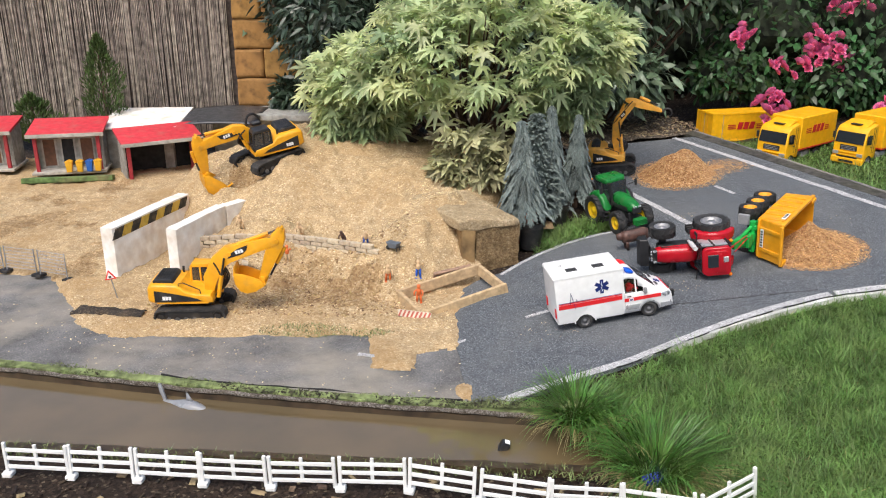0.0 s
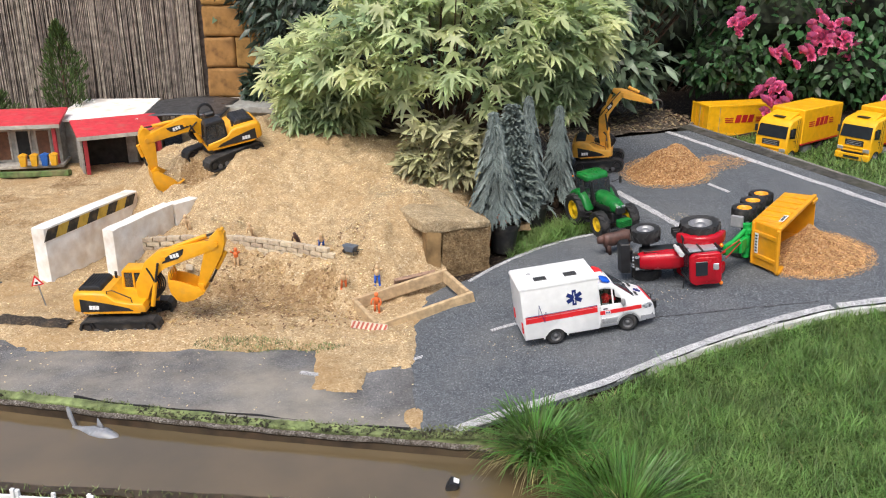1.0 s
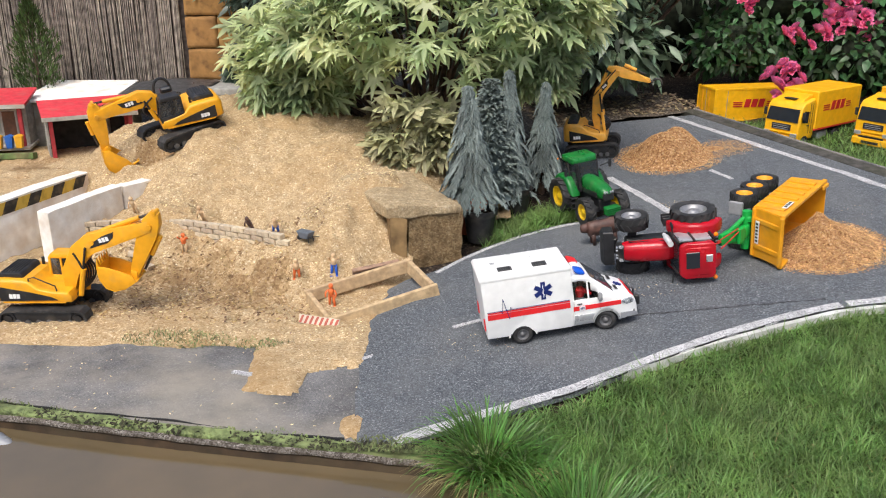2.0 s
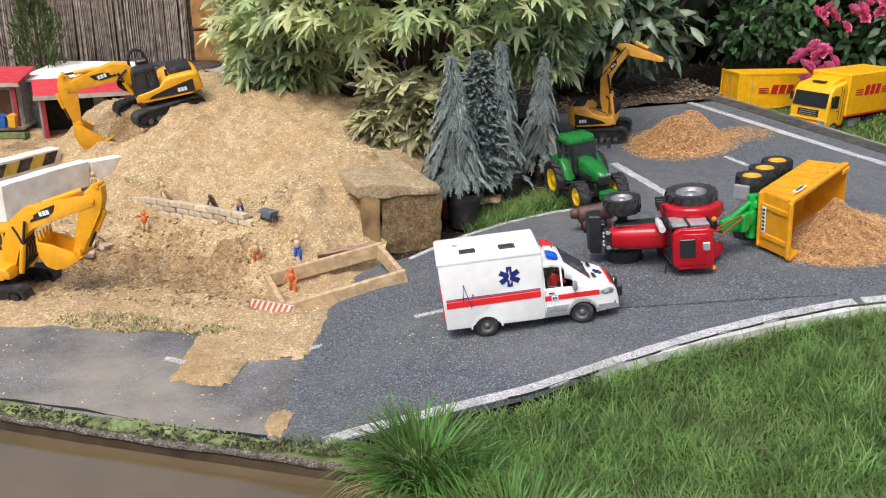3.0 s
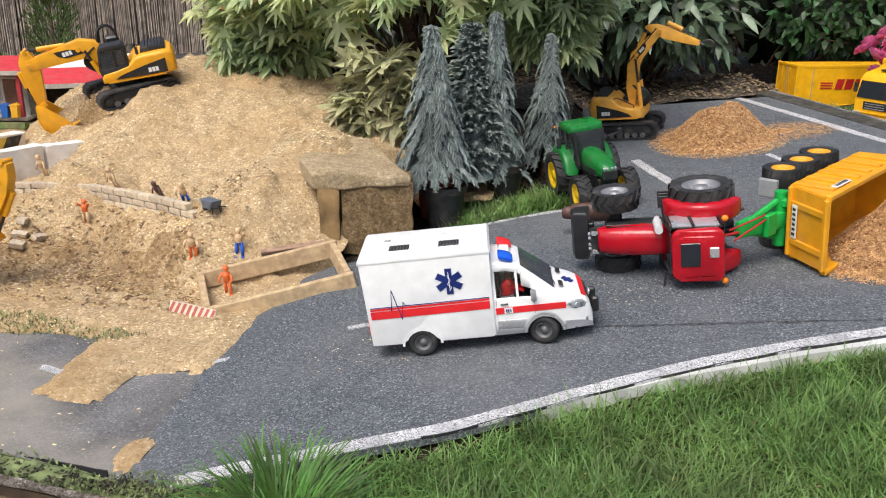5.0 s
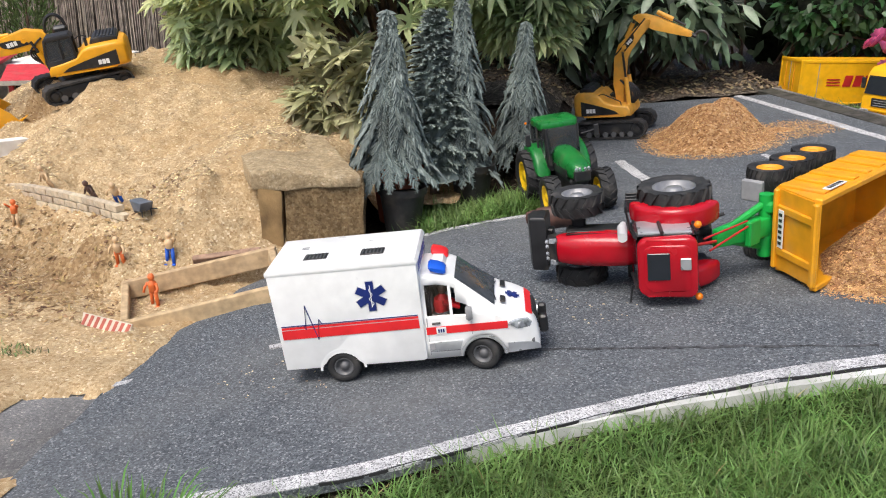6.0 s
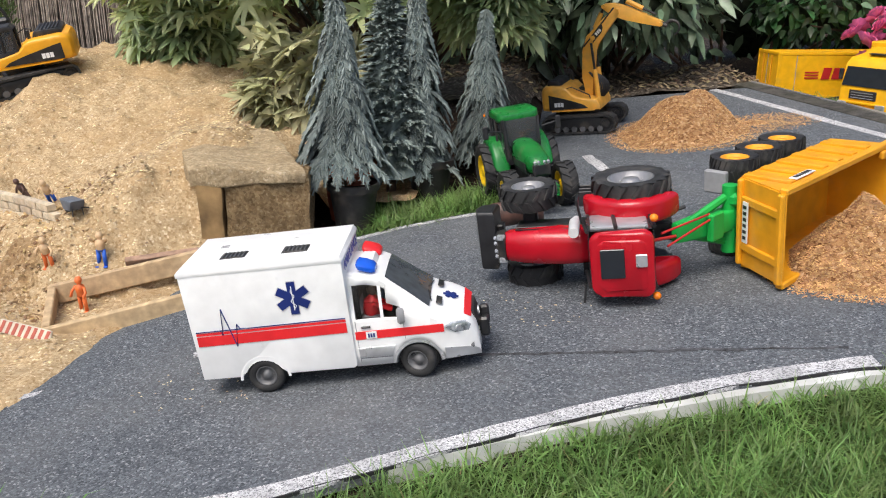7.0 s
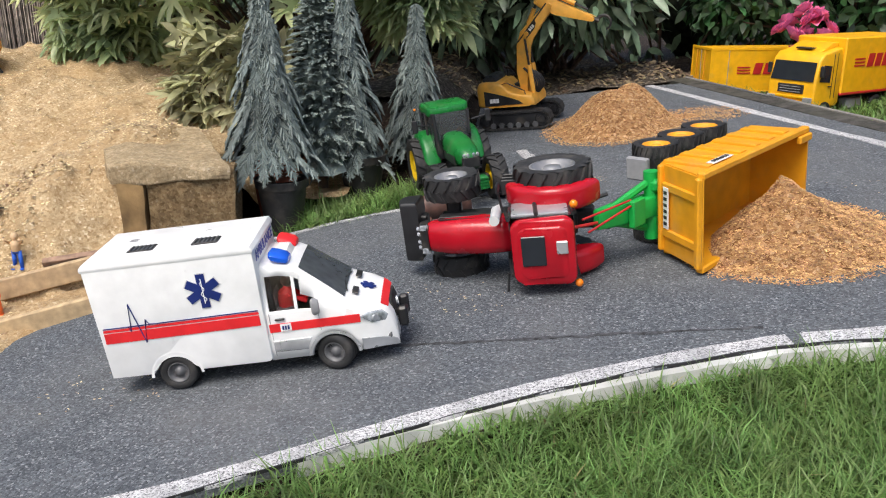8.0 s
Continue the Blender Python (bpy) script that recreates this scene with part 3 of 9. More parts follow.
M_GREY = mat("mid_grey_plastic", (0.3, 0.3, 0.31), 0.5, var=0.1, bump=0.02)
M_DARKRED = mat("dark_red_print", (0.45, 0.02, 0.02), 0.45, var=0.05, bump=0.0)
M_BROWN = mat("brown_toy_plastic", (0.09, 0.045, 0.035), 0.5, var=0.3, dirt=(0.2, 0.13, 0.09), dirt_amt=0.2, bump=0.05)


def glass_mat(name, tint, rough=0.04, trans=0.9):
    m = mat(name, tint, rough, var=0.02, bump=0.0)
    m.node_tree.nodes["Principled BSDF"].inputs["Transmission Weight"].default_value = trans
    return m


M_LAMP = mat("clear_lamp_lens", (0.5, 0.53, 0.56), 0.08, metal=0.35, var=0.3, scale=120, bump=0.0)
M_SCREEN = mat("smoked_screen", (0.07, 0.078, 0.09), 0.06, var=0.1, scale=60, bump=0.0)
M_CLEAR = glass_mat("clear_side_glass", (0.9, 0.92, 0.93), 0.02, 1.0)
M_LETTER = mat("violet_blue_lettering", (0.07, 0.09, 0.36), 0.45, var=0.05, bump=0.0)
M_TINT = glass_mat("tinted_cab_glass", (0.16, 0.18, 0.2), 0.03, 0.8)
M_DGLASS = mat("dark_tinted_glass", (0.02, 0.024, 0.03), 0.08, var=0.05, bump=0.0)

_cache = {}


def shared(key, build, material, smooth=False):
    if key not in _cache:
        bm = bmesh.new()
        build(bm)
        _cache[key] = finish(key, bm, material, smooth)
    return _cache[key]


def child(name, me, parent, m=None, label=""):
    ob = new(name, me)
    ob.parent = parent
    if m is not None:
        ob.matrix_basis = m
    if label:
        ob["label"] = label
    return ob


def tyre_shape(bm, r, w, lugs):
    """A tyre in one skin; a lugged one has two staggered rows of slanted cleats raised from its tread."""
    h = w / 2
    ri = r * 0.56
    if not lugs:
        turned(bm, [(ri, -h * 0.8), (r * 0.66, -h * 0.98), (r * 0.8, -h), (r * 0.93, -h * 0.93), (r * 0.985, -h * 0.72), (r, -h * 0.4), (r, -h * 0.1), (r * 0.98, -h * 0.05), (r * 0.98, h * 0.05), (r, h * 0.1), (r, h * 0.4), (r * 0.985, h * 0.72), (r * 0.93, h * 0.93), (r * 0.8, h), (r * 0.66, h * 0.98), (ri, h * 0.8), (ri * 0.9, 0), (ri, -h * 0.8)], 32)
        bmesh.ops.remove_doubles(bm, verts=bm.verts[:], dist=1e-6)
        return
    n = lugs * 4
    prof = [(ri * 0.9, 0.0), (ri, -0.8), (r * 0.68, -0.97), (r * 0.82, -1.0), (r * 0.905, -0.96), (r * 0.935, -0.5), (r * 0.94, 0.0), (r * 0.935, 0.5), (r * 0.905, 0.96), (r * 0.82, 1.0), (r * 0.68, 0.97), (ri, 0.8)]
    rings = []
    for q, f in prof:
        skew = 0.0 if q < r * 0.9 else 0.62 * abs(f) * 2 * math.pi / lugs
        rings.append([bm.verts.new((q * math.cos(2 * math.pi * i / n + skew), f * h, q * math.sin(2 * math.pi * i / n + skew))) for i in range(n)])
    cleats = []
    k = len(rings)
    for a in range(k):
        b = (a + 1) % k
        for i in range(n):
            f = bm.faces.new((rings[a][i], rings[a][(i + 1) % n], rings[b][(i + 1) % n], rings[b][i]))
            if a in (4, 5) and i % 4 in (0,) or a in (6, 7) and i % 4 in (2,) or a == 3 and i % 4 == 0 or a == 8 and i % 4 == 2:
                cleats.append(f)
    e = bmesh.ops.extrude_face_region(bm, geom=cleats)
    top = [v for v in e["geom"] if isinstance(v, bmesh.types.BMVert)]
    bmesh.ops.delete(bm, geom=cleats, context="FACES")
    for v in top:
        d = math.hypot(v.co.x, v.co.z)
        q = min(r, d + r * 0.075) / d
        v.co = Vector((v.co.x * q, v.co.y, v.co.z * q))


def rim_shape(bm, r, w, holes):
    ri = r * 0.58
    h = w / 2
    turned(bm, [(ri, -h * 0.7), (ri, -h * 0.86), (ri * 0.9, -h * 0.86), (ri * 0.84, -h * 0.4), (ri * 0.45, -h * 0.35), (ri * 0.36, -h * 0.75), (0.0, -h * 0.78)], 24)
    turned(bm, [(ri, h * 0.7), (ri, h * 0.86), (ri * 0.9, h * 0.86), (ri * 0.84, h * 0.4), (ri * 0.45, h * 0.35), (ri * 0.36, h * 0.75), (0.0, h * 0.78)], 24)
    for s in (-1, 1):
        for i in range(holes):
            a = 2 * math.pi * i / holes
            p = Vector((math.cos(a) * ri * 0.62, s * h * 0.36, math.sin(a) * ri * 0.62))
            rod(bm, p, p + Vector((0, s * h * 0.1, 0)), r * 0.035, seg=6)


def wheel(parent, r, w, loc, rim_mat, lugs=0, turn=0.0, label=""):
    key = "tyre_%.4f_%.4f_%d" % (r, w, lugs)
    t = child("tyre", shared(key, lambda bm: tyre_shape(bm, r, w, lugs), M_RUB, not lugs), parent, pose(*loc, 0, 0, turn), label or "black rubber tyre")
    child("rim", shared("rim_%.4f_%s" % (r, rim_mat.name), lambda bm: rim_shape(bm, r, w, 8), rim_mat, True), t)
    return t


def on_road(x, y, yaw, z=None, lift=0.0):
    """A pose on the sloping road, headed along yaw."""
    e = 0.05
    n = Vector((-(road_z(x + e, y) - road_z(x - e, y)) / (2 * e), -(road_z(x, y + e) - road_z(x, y - e)) / (2 * e), 1)).normalized()
    f = Vector((math.cos(radians(yaw)), math.sin(radians(yaw)), 0))
    f = (f - n * f.dot(n)).normalized()
    l = n.cross(f)
    m = Matrix((f, l, n)).transposed().to_4x4()
    m.translation = (x, y, (road_z(x, y) if z is None else z) + lift)
    return m


def arc(cx, cz, r, a0, a1, n=8):
    return [(cx + r * math.cos(radians(a0 + (a1 - a0) * i / n)), cz + r * math.sin(radians(a0 + (a1 - a0) * i / n))) for i in range(n + 1)]


def star(bm, c, r, w, axis_m, depth=0.0012):
    """A six-armed emblem of three crossed bars."""
    for k in range(3):
        box(bm, (0, 0, 0), (w, depth * (1 + 0.15 * k), 2 * r), 0, axis_m @ pose(*c) @ pose(0, 0, 0, 0, 60 * k, 0))


def loft(bm, rings, closed=True, caps=True):
    """A skin over rings of points, each with the same count."""
    R = [[bm.verts.new(p) for p in r] for r in rings]
    n = len(R[0])
    for a, b in zip(R, R[1:]):
        for i in range(n if closed else n - 1):
            j = (i + 1) % n
            bm.faces.new((a[i], a[j], b[j], b[i]))
    if caps and closed:
        bm.faces.new(R[0][::-1])
        bm.faces.new(R[-1])
    return R


def oval(x, zc, hy, hz, p=3.0, n=20, y0=0.0):
    """A rounded-square ring across x."""
    out = []
    for i in range(n):
        a = 2 * math.pi * (i + 0.5) / n
        c, s = math.cos(a), math.sin(a)
        out.append((x, y0 + hy * math.copysign(abs(c) ** (2 / p), c), zc + hz * math.copysign(abs(s) ** (2 / p), s)))
    return out


AMB_WB = 0.1025
CAB_TOP = ((0.02, 0.1495), (0.046, 0.149), (0.06, 0.146), (0.07, 0.1405), (0.124, 0.0955), (0.134, 0.0905), (0.15, 0.0855), (0.166, 0.0785), (0.175, 0.0715), (0.181, 0.06), (0.1835, 0.045))


def cab_section(x):
    """Half of the cab's cross-section at x, from the sill up to the middle of the roof or bonnet."""
    zt = float(np.interp(x, [p[0] for p in CAB_TOP], [p[1] for p in CAB_TOP]))
    zb = 0.024
    if abs(x - AMB_WB) < 0.0295:
        zb = 0.021 + math.sqrt(0.0295 ** 2 - (x - AMB_WB) ** 2)
    if x > 0.16:
        zb = 0.024 - 0.004 * (x - 0.16) / 0.023
    k = max(0.0, (x - 0.128) / 0.0555)
    hw = 0.0612 * (1 - 0.26 * k ** 2.2)
    belt = min(0.086, zt - 0.012)
    rise = zt - belt
    ht = hw - 0.012 - 0.1 * max(0.0, rise - 0.012)
    cr = min(0.011, 0.8 * rise)
    pts = [(hw * 0.985, zb), (hw, zb + 0.3 * (belt - zb)), (hw, zb + 0.62 * (belt - zb)), (hw - 0.0006, belt)]
    sl = (ht + 0.004 - hw) / max(1e-6, rise)
    for f in (0.08, 0.5, 0.92):
        z = belt + (rise - cr) * f
        pts.append((hw - 0.0006 + sl * (z - belt), z))
    yc, zc = pts[-1][0] - cr, zt - cr * 0.98
    for a in (25, 50, 72):
        pts.append((yc + cr * math.cos(radians(a)), min(zt, zc + cr * math.sin(radians(a)))))
    for f in (0.82, 0.55, 0.27, 0.0):
        pts.append((yc * f, zt + 0.0012 * (1 - f * f) * min(1, rise / 0.03)))
    return pts


def cab_point(x, j, s, off=0.0):
    y, z = cab_section(x)[j]
    return Vector((x, s * (y + off), z))


def cab_patch(bm, xs, js, s, off, thick=0.0009):
    """A shaped panel lying on the cab's skin."""
    P = [[cab_point(x, j, s) for j in js] for x in xs]
    c = Vector((0.09, 0, 0.06))
    N = []
    for i in range(len(xs)):
        row = []
        for k in range(len(js)):
            du = P[min(i + 1, len(xs) - 1)][k] - P[max(0, i - 1)][k]
            dv = P[i][min(k + 1, len(js) - 1)] - P[i][max(0, k - 1)]
            n = du.cross(dv).normalized()
            row.append(n if n.dot(P[i][k] - c) > 0 else -n)
        N.append(row)
    lay = [[[bm.verts.new(P[i][k] + N[i][k] * o) for k in range(len(js))] for i in range(len(xs))] for o in (off, off + thick)]
    for i in range(len(xs) - 1):
        for k in range(len(js) - 1):
            for l in lay:
                bm.faces.new((l[i][k], l[i + 1][k], l[i + 1][k + 1], l[i][k + 1]))
    a, b = lay
    for i in range(len(xs) - 1):
        for k in (0, len(js) - 1):
            bm.faces.new((a[i][k], b[i][k], b[i + 1][k], a[i + 1][k]))
    for k in range(len(js) - 1):
        for i in (0, len(xs) - 1):
            bm.faces.new((a[i][k], a[i][k + 1], b[i][k + 1], b[i][k]))


def ambulance(m):
    a = thing("toy_ambulance", m, "white toy ambulance van with red stripes on the road", "toy ambulance")
    wb = AMB_WB
    # box body, its skirt cut out over the wheels
    bm = bmesh.new()
    pts = [(-0.187, 0.0275)] + [(-wb - 0.033, 0.0265)] + arc(-wb, 0.021, 0.0305, 168, 12, 10) + [(-wb + 0.033, 0.0255), (0.016, 0.0245), (0.0215, 0.0275), (0.0235, 0.176), (-0.191, 0.178)]
    prism(bm, pts, 0.132, bev=0.003)
    part("box_body", bm, M_WHT, a, "plain white box body")
    bm = bmesh.new()
    prism(bm, [(-0.1925, 0.1735), (0.0245, 0.1715), (0.0255, 0.176), (0.022, 0.1815), (-0.188, 0.1835), (-0.1925, 0.179)], 0.1345, bev=0.003)
    roof = part("roof_panel", bm, M_WHT, a)
    for x in (-0.125, -0.042):
        bm = bmesh.new()
        box(bm, (0, 0, 0), (0.034, 0.024, 0.002), 0.0006)
        ob = part("roof_vent", bm, M_BLK, roof, "dark grille vent in the roof")
        ob.matrix_basis = pose(x, -0.022, 0.1828, 0, 0.5, 0)
        for k in range(6):
            sl = bmesh.new()
            box(sl, (-0.0135 + k * 0.0054, 0, 0.0014), (0.0016, 0.021, 0.0012))
            part("vent_slat", sl, M_RIMD, ob)
    bm = bmesh.new()
    for s in (-1, 1):
        box(bm, (-0.148 + 0.0, 0.018 + s * 0.003, 0.1838), (0.011, 0.0016, 0.001))
    part("roof_mark", bm, M_GREY, roof)
    for s in (-1, 1):
        bm = bmesh.new()
        ring = [[(-wb + r * math.cos(radians(q)), s * y, 0.0215 + r * math.sin(radians(q))) for r, y in ((0.0306, 0.0658), (0.0325, 0.0664), (0.0345, 0.0659))] for q in range(2, 179, 8)]
        loft(bm, ring, False, False)
        part("arch_lip", bm, M_WHT, a)
    # cab shell, open at the side windows, on the chassis
    xs = sorted(set([0.02, 0.0275, 0.045, 0.0605, 0.0645, 0.07, 0.086, 0.098, 0.111, 0.124] + [round(wb + 0.0295 * math.cos(radians(q)), 5) for q in range(0, 181, 15)] + [0.134, 0.142, 0.15, 0.158, 0.166, 0.171, 0.175, 0.178, 0.181, 0.1825, 0.1835]))
    bm = bmesh.new()
    n = len(cab_section(0.05))
    grid = {}
    for i, x in enumerate(xs):
        for s in (-1, 1):
            for j in range(n):
                if j == n - 1 and s == 1:
                    grid[i, j, s] = grid[i, j, -1]
                else:
                    grid[i, j, s] = bm.verts.new(cab_point(x, j, s))
    for i in range(len(xs) - 1):
        xm = (xs[i] + xs[i + 1]) / 2
        for s in (-1, 1):
            for j in range(n - 1):
                if (0.0275 < xm < 0.0605 and 4 <= j < 6) or (0.0645 < xm < 0.086 and 4 <= j < 5) or (0.0645 < xm < 0.07 and j == 5):
                    continue
                bm.faces.new((grid[i, j, s], grid[i + 1, j, s], grid[i + 1, j + 1, s], grid[i, j + 1, s]))
    for i in (0, len(xs) - 1):
        if i:
            ring = [grid[i, j, -1] for j in range(n)] + [grid[i, j, 1] for j in range(n - 2, -1, -1)]
            bm.faces.new(ring)
    cab = part("cab", bm, M_WHT, a, "white rounded cab")
    sol = cab.modifiers.new("thick", "SOLIDIFY")
    sol.thickness, sol.offset = 0.0016, -1
    bm = bmesh.new()
    box(bm, (0.062, 0, 0.052), (0.08, 0.11, 0.05), 0.003)
    box(bm, (0.03, 0, 0.105), (0.008, 0.1, 0.06), 0.002)
    box(bm, (0.1, 0, 0.078), (0.03, 0.1, 0.022), 0.005)
    part("cab_interior", bm, M_BLK, a, "dark cab interior with dashboard")
    for y in (-0.03, 0.03):
        bm = bmesh.new()
        box(bm, (0.042, y, 0.082), (0.03, 0.034, 0.012), 0.004, None, 2)
        box(bm, (0.0, 0, 0.024), (0.01, 0.034, 0.044), 0.004, pose(0.033, y, 0.088, 0, -10, 0), 2)
        part("seat", bm, M_GREY, a)
    # windscreen with its dark rim
    bm = bmesh.new()
    for s in (-1, 1):
        cab_patch(bm, [0.0712, 0.086, 0.098, 0.111, 0.1235], list(range(9, n)), s, 0.0004)
    bmesh.ops.remove_doubles(bm, verts=bm.verts[:], dist=0.00003)
    ws = part("windscreen", bm, M_SCREEN, a, "smoked grey windscreen")
    for s in (-1, 1):
        bm = bmesh.new()
        rod(bm, (0.126, s * 0.036, 0.0968), (0.121, s * 0.006, 0.1008), 0.0009, seg=5)
        part("wiper", bm, M_BLK, a)
    for s in (-1, 1):
        bm = bmesh.new()
        cab_patch(bm, [0.0275, 0.045, 0.0605], [4, 5, 6], s, -0.0012, 0.0005)
        part("side_window", bm, M_CLEAR, a, "open side window")
        bm = bmesh.new()
        cab_patch(bm, [0.0605, 0.0625, 0.0645], [4, 5, 6], s, 0.0, 0.0008)
        part("window_bar", bm, M_WHT, a)
        # wing mirror
        bm = bmesh.new()
        loft(bm, [oval(0.0835, 0.0945, 0.004, 0.009, 3, 12, s * 0.0705), oval(0.0865, 0.0945, 0.0055, 0.0115, 3, 12, s * 0.0705), oval(0.0925, 0.094, 0.0042, 0.009, 3, 12, s * 0.07)])
        rod(bm, (0.085, s * 0.058, 0.087), (0.087, s * 0.0695, 0.0895), 0.0022)
        part("wing_mirror", bm, M_GREY, a, "grey wing mirror")
        # red stripe following the cab's flank round to the lamp
        bm = bmesh.new()
        for z0, z1, x0, x1 in ((0.0625, 0.0735, 0.0245, 0.14),):
            box(bm, ((x0 + x1) / 2, s * 0.0615, (z0 + z1) / 2), (x1 - x0, 0.0012, z1 - z0), 0)
        part("door_stripe", bm, M_REDS, a, "bright red stripe")
        bm = bmesh.new()
        box(bm, (0.0455, s * 0.0624, 0.068), (0.014, 0.0012, 0.0098), 0)
        pl = part("plate", bm, M_WHT, a, "small white number plate on the door")
        bm = bmesh.new()
        bars(bm, 0.0455, s * 0.0632, 0.068, 3, 0.0022, 0.0052, 0.0012)
        part("plate_marks", bm, M_BLUE, pl)
        bm = bmesh.new()
        prism(bm, [(0.0255, 0.0375), (0.069, 0.036), (0.0715, 0.044), (0.075, 0.0505), (0.0255, 0.0505)], 0.0018, s * 0.0618, 0.0004)
        sill = part("side_sill", bm, M_SILV, a, "silver side moulding")
        bm = bmesh.new()
        box(bm, (0.0305, s * 0.0628, 0.044), (0.008, 0.0012, 0.011), 0.0003)
        part("filler_flap", bm, M_GREY, sill)
        bm = bmesh.new()
        ring = [[(wb + r * math.cos(radians(q)), s * y, 0.021 + r * math.sin(radians(q))) for r, y in ((0.029, 0.0606), (0.0305, 0.0628), (0.0345, 0.0622))] for q in range(4, 177, 8)]
        loft(bm, ring, False, False)
        part("arch_trim", bm, M_SILV, a)
        bm = bmesh.new()
        box(bm, (0.0395, s * 0.0625, 0.0795), (0.0125, 0.003, 0.0028), 0.0009)
        part("door_handle", bm, M_BLK, a)
        for pts in ([(0.0262, 0.03), (0.0268, 0.03), (0.0268, 0.088), (0.0262, 0.088)], [(0.0885, 0.058), (0.0892, 0.058), (0.0892, 0.088), (0.0885, 0.088)], [(0.027, 0.0352), (0.069, 0.0345), (0.069, 0.0352), (0.027, 0.0359)]):
            bm = bmesh.new()
            prism(bm, pts, 0.0008, s * 0.0613)
            part("door_joint", bm, M_GREY, a)
        # box stripes, emblem and pulse line
        for z, h, mt, n_ in ((0.0835, 0.0135, M_REDS, "side_stripe"), (0.0935, 0.0032, M_REDS, "thin_stripe"), (0.0968, 0.0012, M_BLUE, "blue_line")):
            bm = bmesh.new()
            box(bm, (-0.083, s * 0.0664, z), (0.198, 0.0012, h), 0)
            part(n_, bm, mt, a)
        bm = bmesh.new()
        zig = [(-0.158, 0.0968), (-0.149, 0.0968), (-0.1465, 0.0905), (-0.143, 0.127), (-0.1305, 0.073), (-0.126, 0.104), (-0.1225, 0.0975), (-0.112, 0.0968)]
        tube(bm, [(p[0], s * 0.0668, p[1]) for p in zig], 0.0009, 5)
        part("pulse_line", bm, M_BLUE, a, "dark blue pulse line drawn on the side")
        bm = bmesh.new()
        star(bm, (-0.046, s * 0.0662, 0.132), 0.0235, 0.0125, Matrix(), 0.0008)
        bk = part("emblem_rim", bm, M_PIPE, a)
        bm = bmesh.new()
        star(bm, (-0.046, s * 0.0668, 0.132), 0.0222, 0.0108, Matrix(), 0.0011)
        em = part("emblem", bm, M_BLUE, a, "dark blue six-armed rescue emblem")
        bm = bmesh.new()
        box(bm, (-0.046, s * 0.0675, 0.132), (0.0011, 0.001, 0.033), 0)
        tube(bm, [(-0.046 + 0.0034 * math.sin(i * 0.9) * (1 - i / 24), s * 0.0677, 0.118 + i * 0.0019) for i in range(15)], 0.0006, 4)
        part("emblem_staff", bm, M_WHT, em)
        bm = bmesh.new()
        prism(bm, [(-0.02, 0.0035), (-0.01, 0.0085), (0.009, 0.0075), (0.0165, 0.0005), (0.013, -0.007), (-0.006, -0.0065)], 0.008, 0, 0.002, None, pose(0.1585, s * 0.0535, 0.0645, 0, 4, -s * 24))
        hl = part("headlight", bm, M_LAMP, a, "clear silver headlight")
        bm = bmesh.new()
        rod(bm, (0.157, s * 0.057, 0.065), (0.1595, s * 0.0595, 0.065), 0.0042, seg=12)
        part("bulb", bm, M_SILV, hl)
        bm = bmesh.new()
        rod(bm, (0.17, s * 0.047, 0.0345), (0.176, s * 0.0495, 0.0345), 0.0042, seg=12)
        part("fog_lamp", bm, M_RIMD, a)
        wheel(a, 0.0245, 0.021, (-wb, s * 0.0545, 0.0245), M_RIMD)
        wheel(a, 0.0245, 0.021, (wb, s * 0.0525, 0.0245), M_RIMD, turn=-16)
        for x in (-wb, wb):
            bm = bmesh.new()
            rod(bm, (x, s * 0.01, 0.0245), (x, s * 0.042, 0.0245), 0.0285, seg=24)
            part("wheel_arch", bm, M_BLK, a)
    # silver bumper shaped on the nose
    bm = bmesh.new()
    for s in (-1, 1):
        cab_patch(bm, [0.138, 0.142, 0.15, 0.158, 0.166, 0.171, 0.175, 0.178, 0.181, 0.1825, 0.1835], [0, 1], s, 0.0004, 0.0014)
    box(bm, (0.1795, 0, 0.034), (0.011, 0.085, 0.024), 0.004, None, 2)
    part("bumper", bm, M_SILV, a, "silver front bumper")
    bm = bmesh.new()
    prism(bm, [(0.1745, 0.0725), (0.179, 0.0725), (0.1848, 0.0505), (0.181, 0.049)], 0.056, 0, 0.0012)
    gr = part("grille", bm, M_BLK, a)
    bm = bmesh.new()
    for k in range(3):
        box(bm, (0.1825 - 0.0017 * k, 0, 0.0545 + k * 0.006), (0.0022, 0.05, 0.0011), 0)
    part("grille_bars", bm, M_GREY, gr)
    bm = bmesh.new()
    turned(bm, [(0.0068, -0.001), (0.0068, 0.001), (0.0056, 0.001), (0.0056, -0.001), (0.0068, -0.001)], 18, pose(0.184, 0, 0.0615, 0, 0, 90))
    part("nose_badge", bm, M_SILV, gr, "round silver badge ring")
    bm = bmesh.new()
    box(bm, (0.191, 0, 0.043), (0.01, 0.052, 0.01), 0.002)
    for s in (-1, 1):
        box(bm, (0.191, s * 0.021, 0.047), (0.013, 0.011, 0.027), 0.003)
    rod(bm, (0.17, 0, 0.038), (0.19, 0, 0.042), 0.006)
    part("bull_bar", bm, M_BLK, a, "black front guard")
    bm = bmesh.new()
    for s in (-1, 1):
        cab_patch(bm, [0.1665, 0.171, 0.1752], list(range(9, n)), s, 0.0003, 0.0006)
    part("nose_stripe", bm, M_REDS, a, "red stripe over the bonnet's nose")
    slope = pose(0.1495, 0, 0.0878, 0, 20, 0)
    bm = bmesh.new()
    star(bm, (0, 0, 0), 0.0105, 0.0052, slope @ pose(0, 0, 0, 90, 0, 90))
    part("bonnet_emblem", bm, M_BLUE, a)
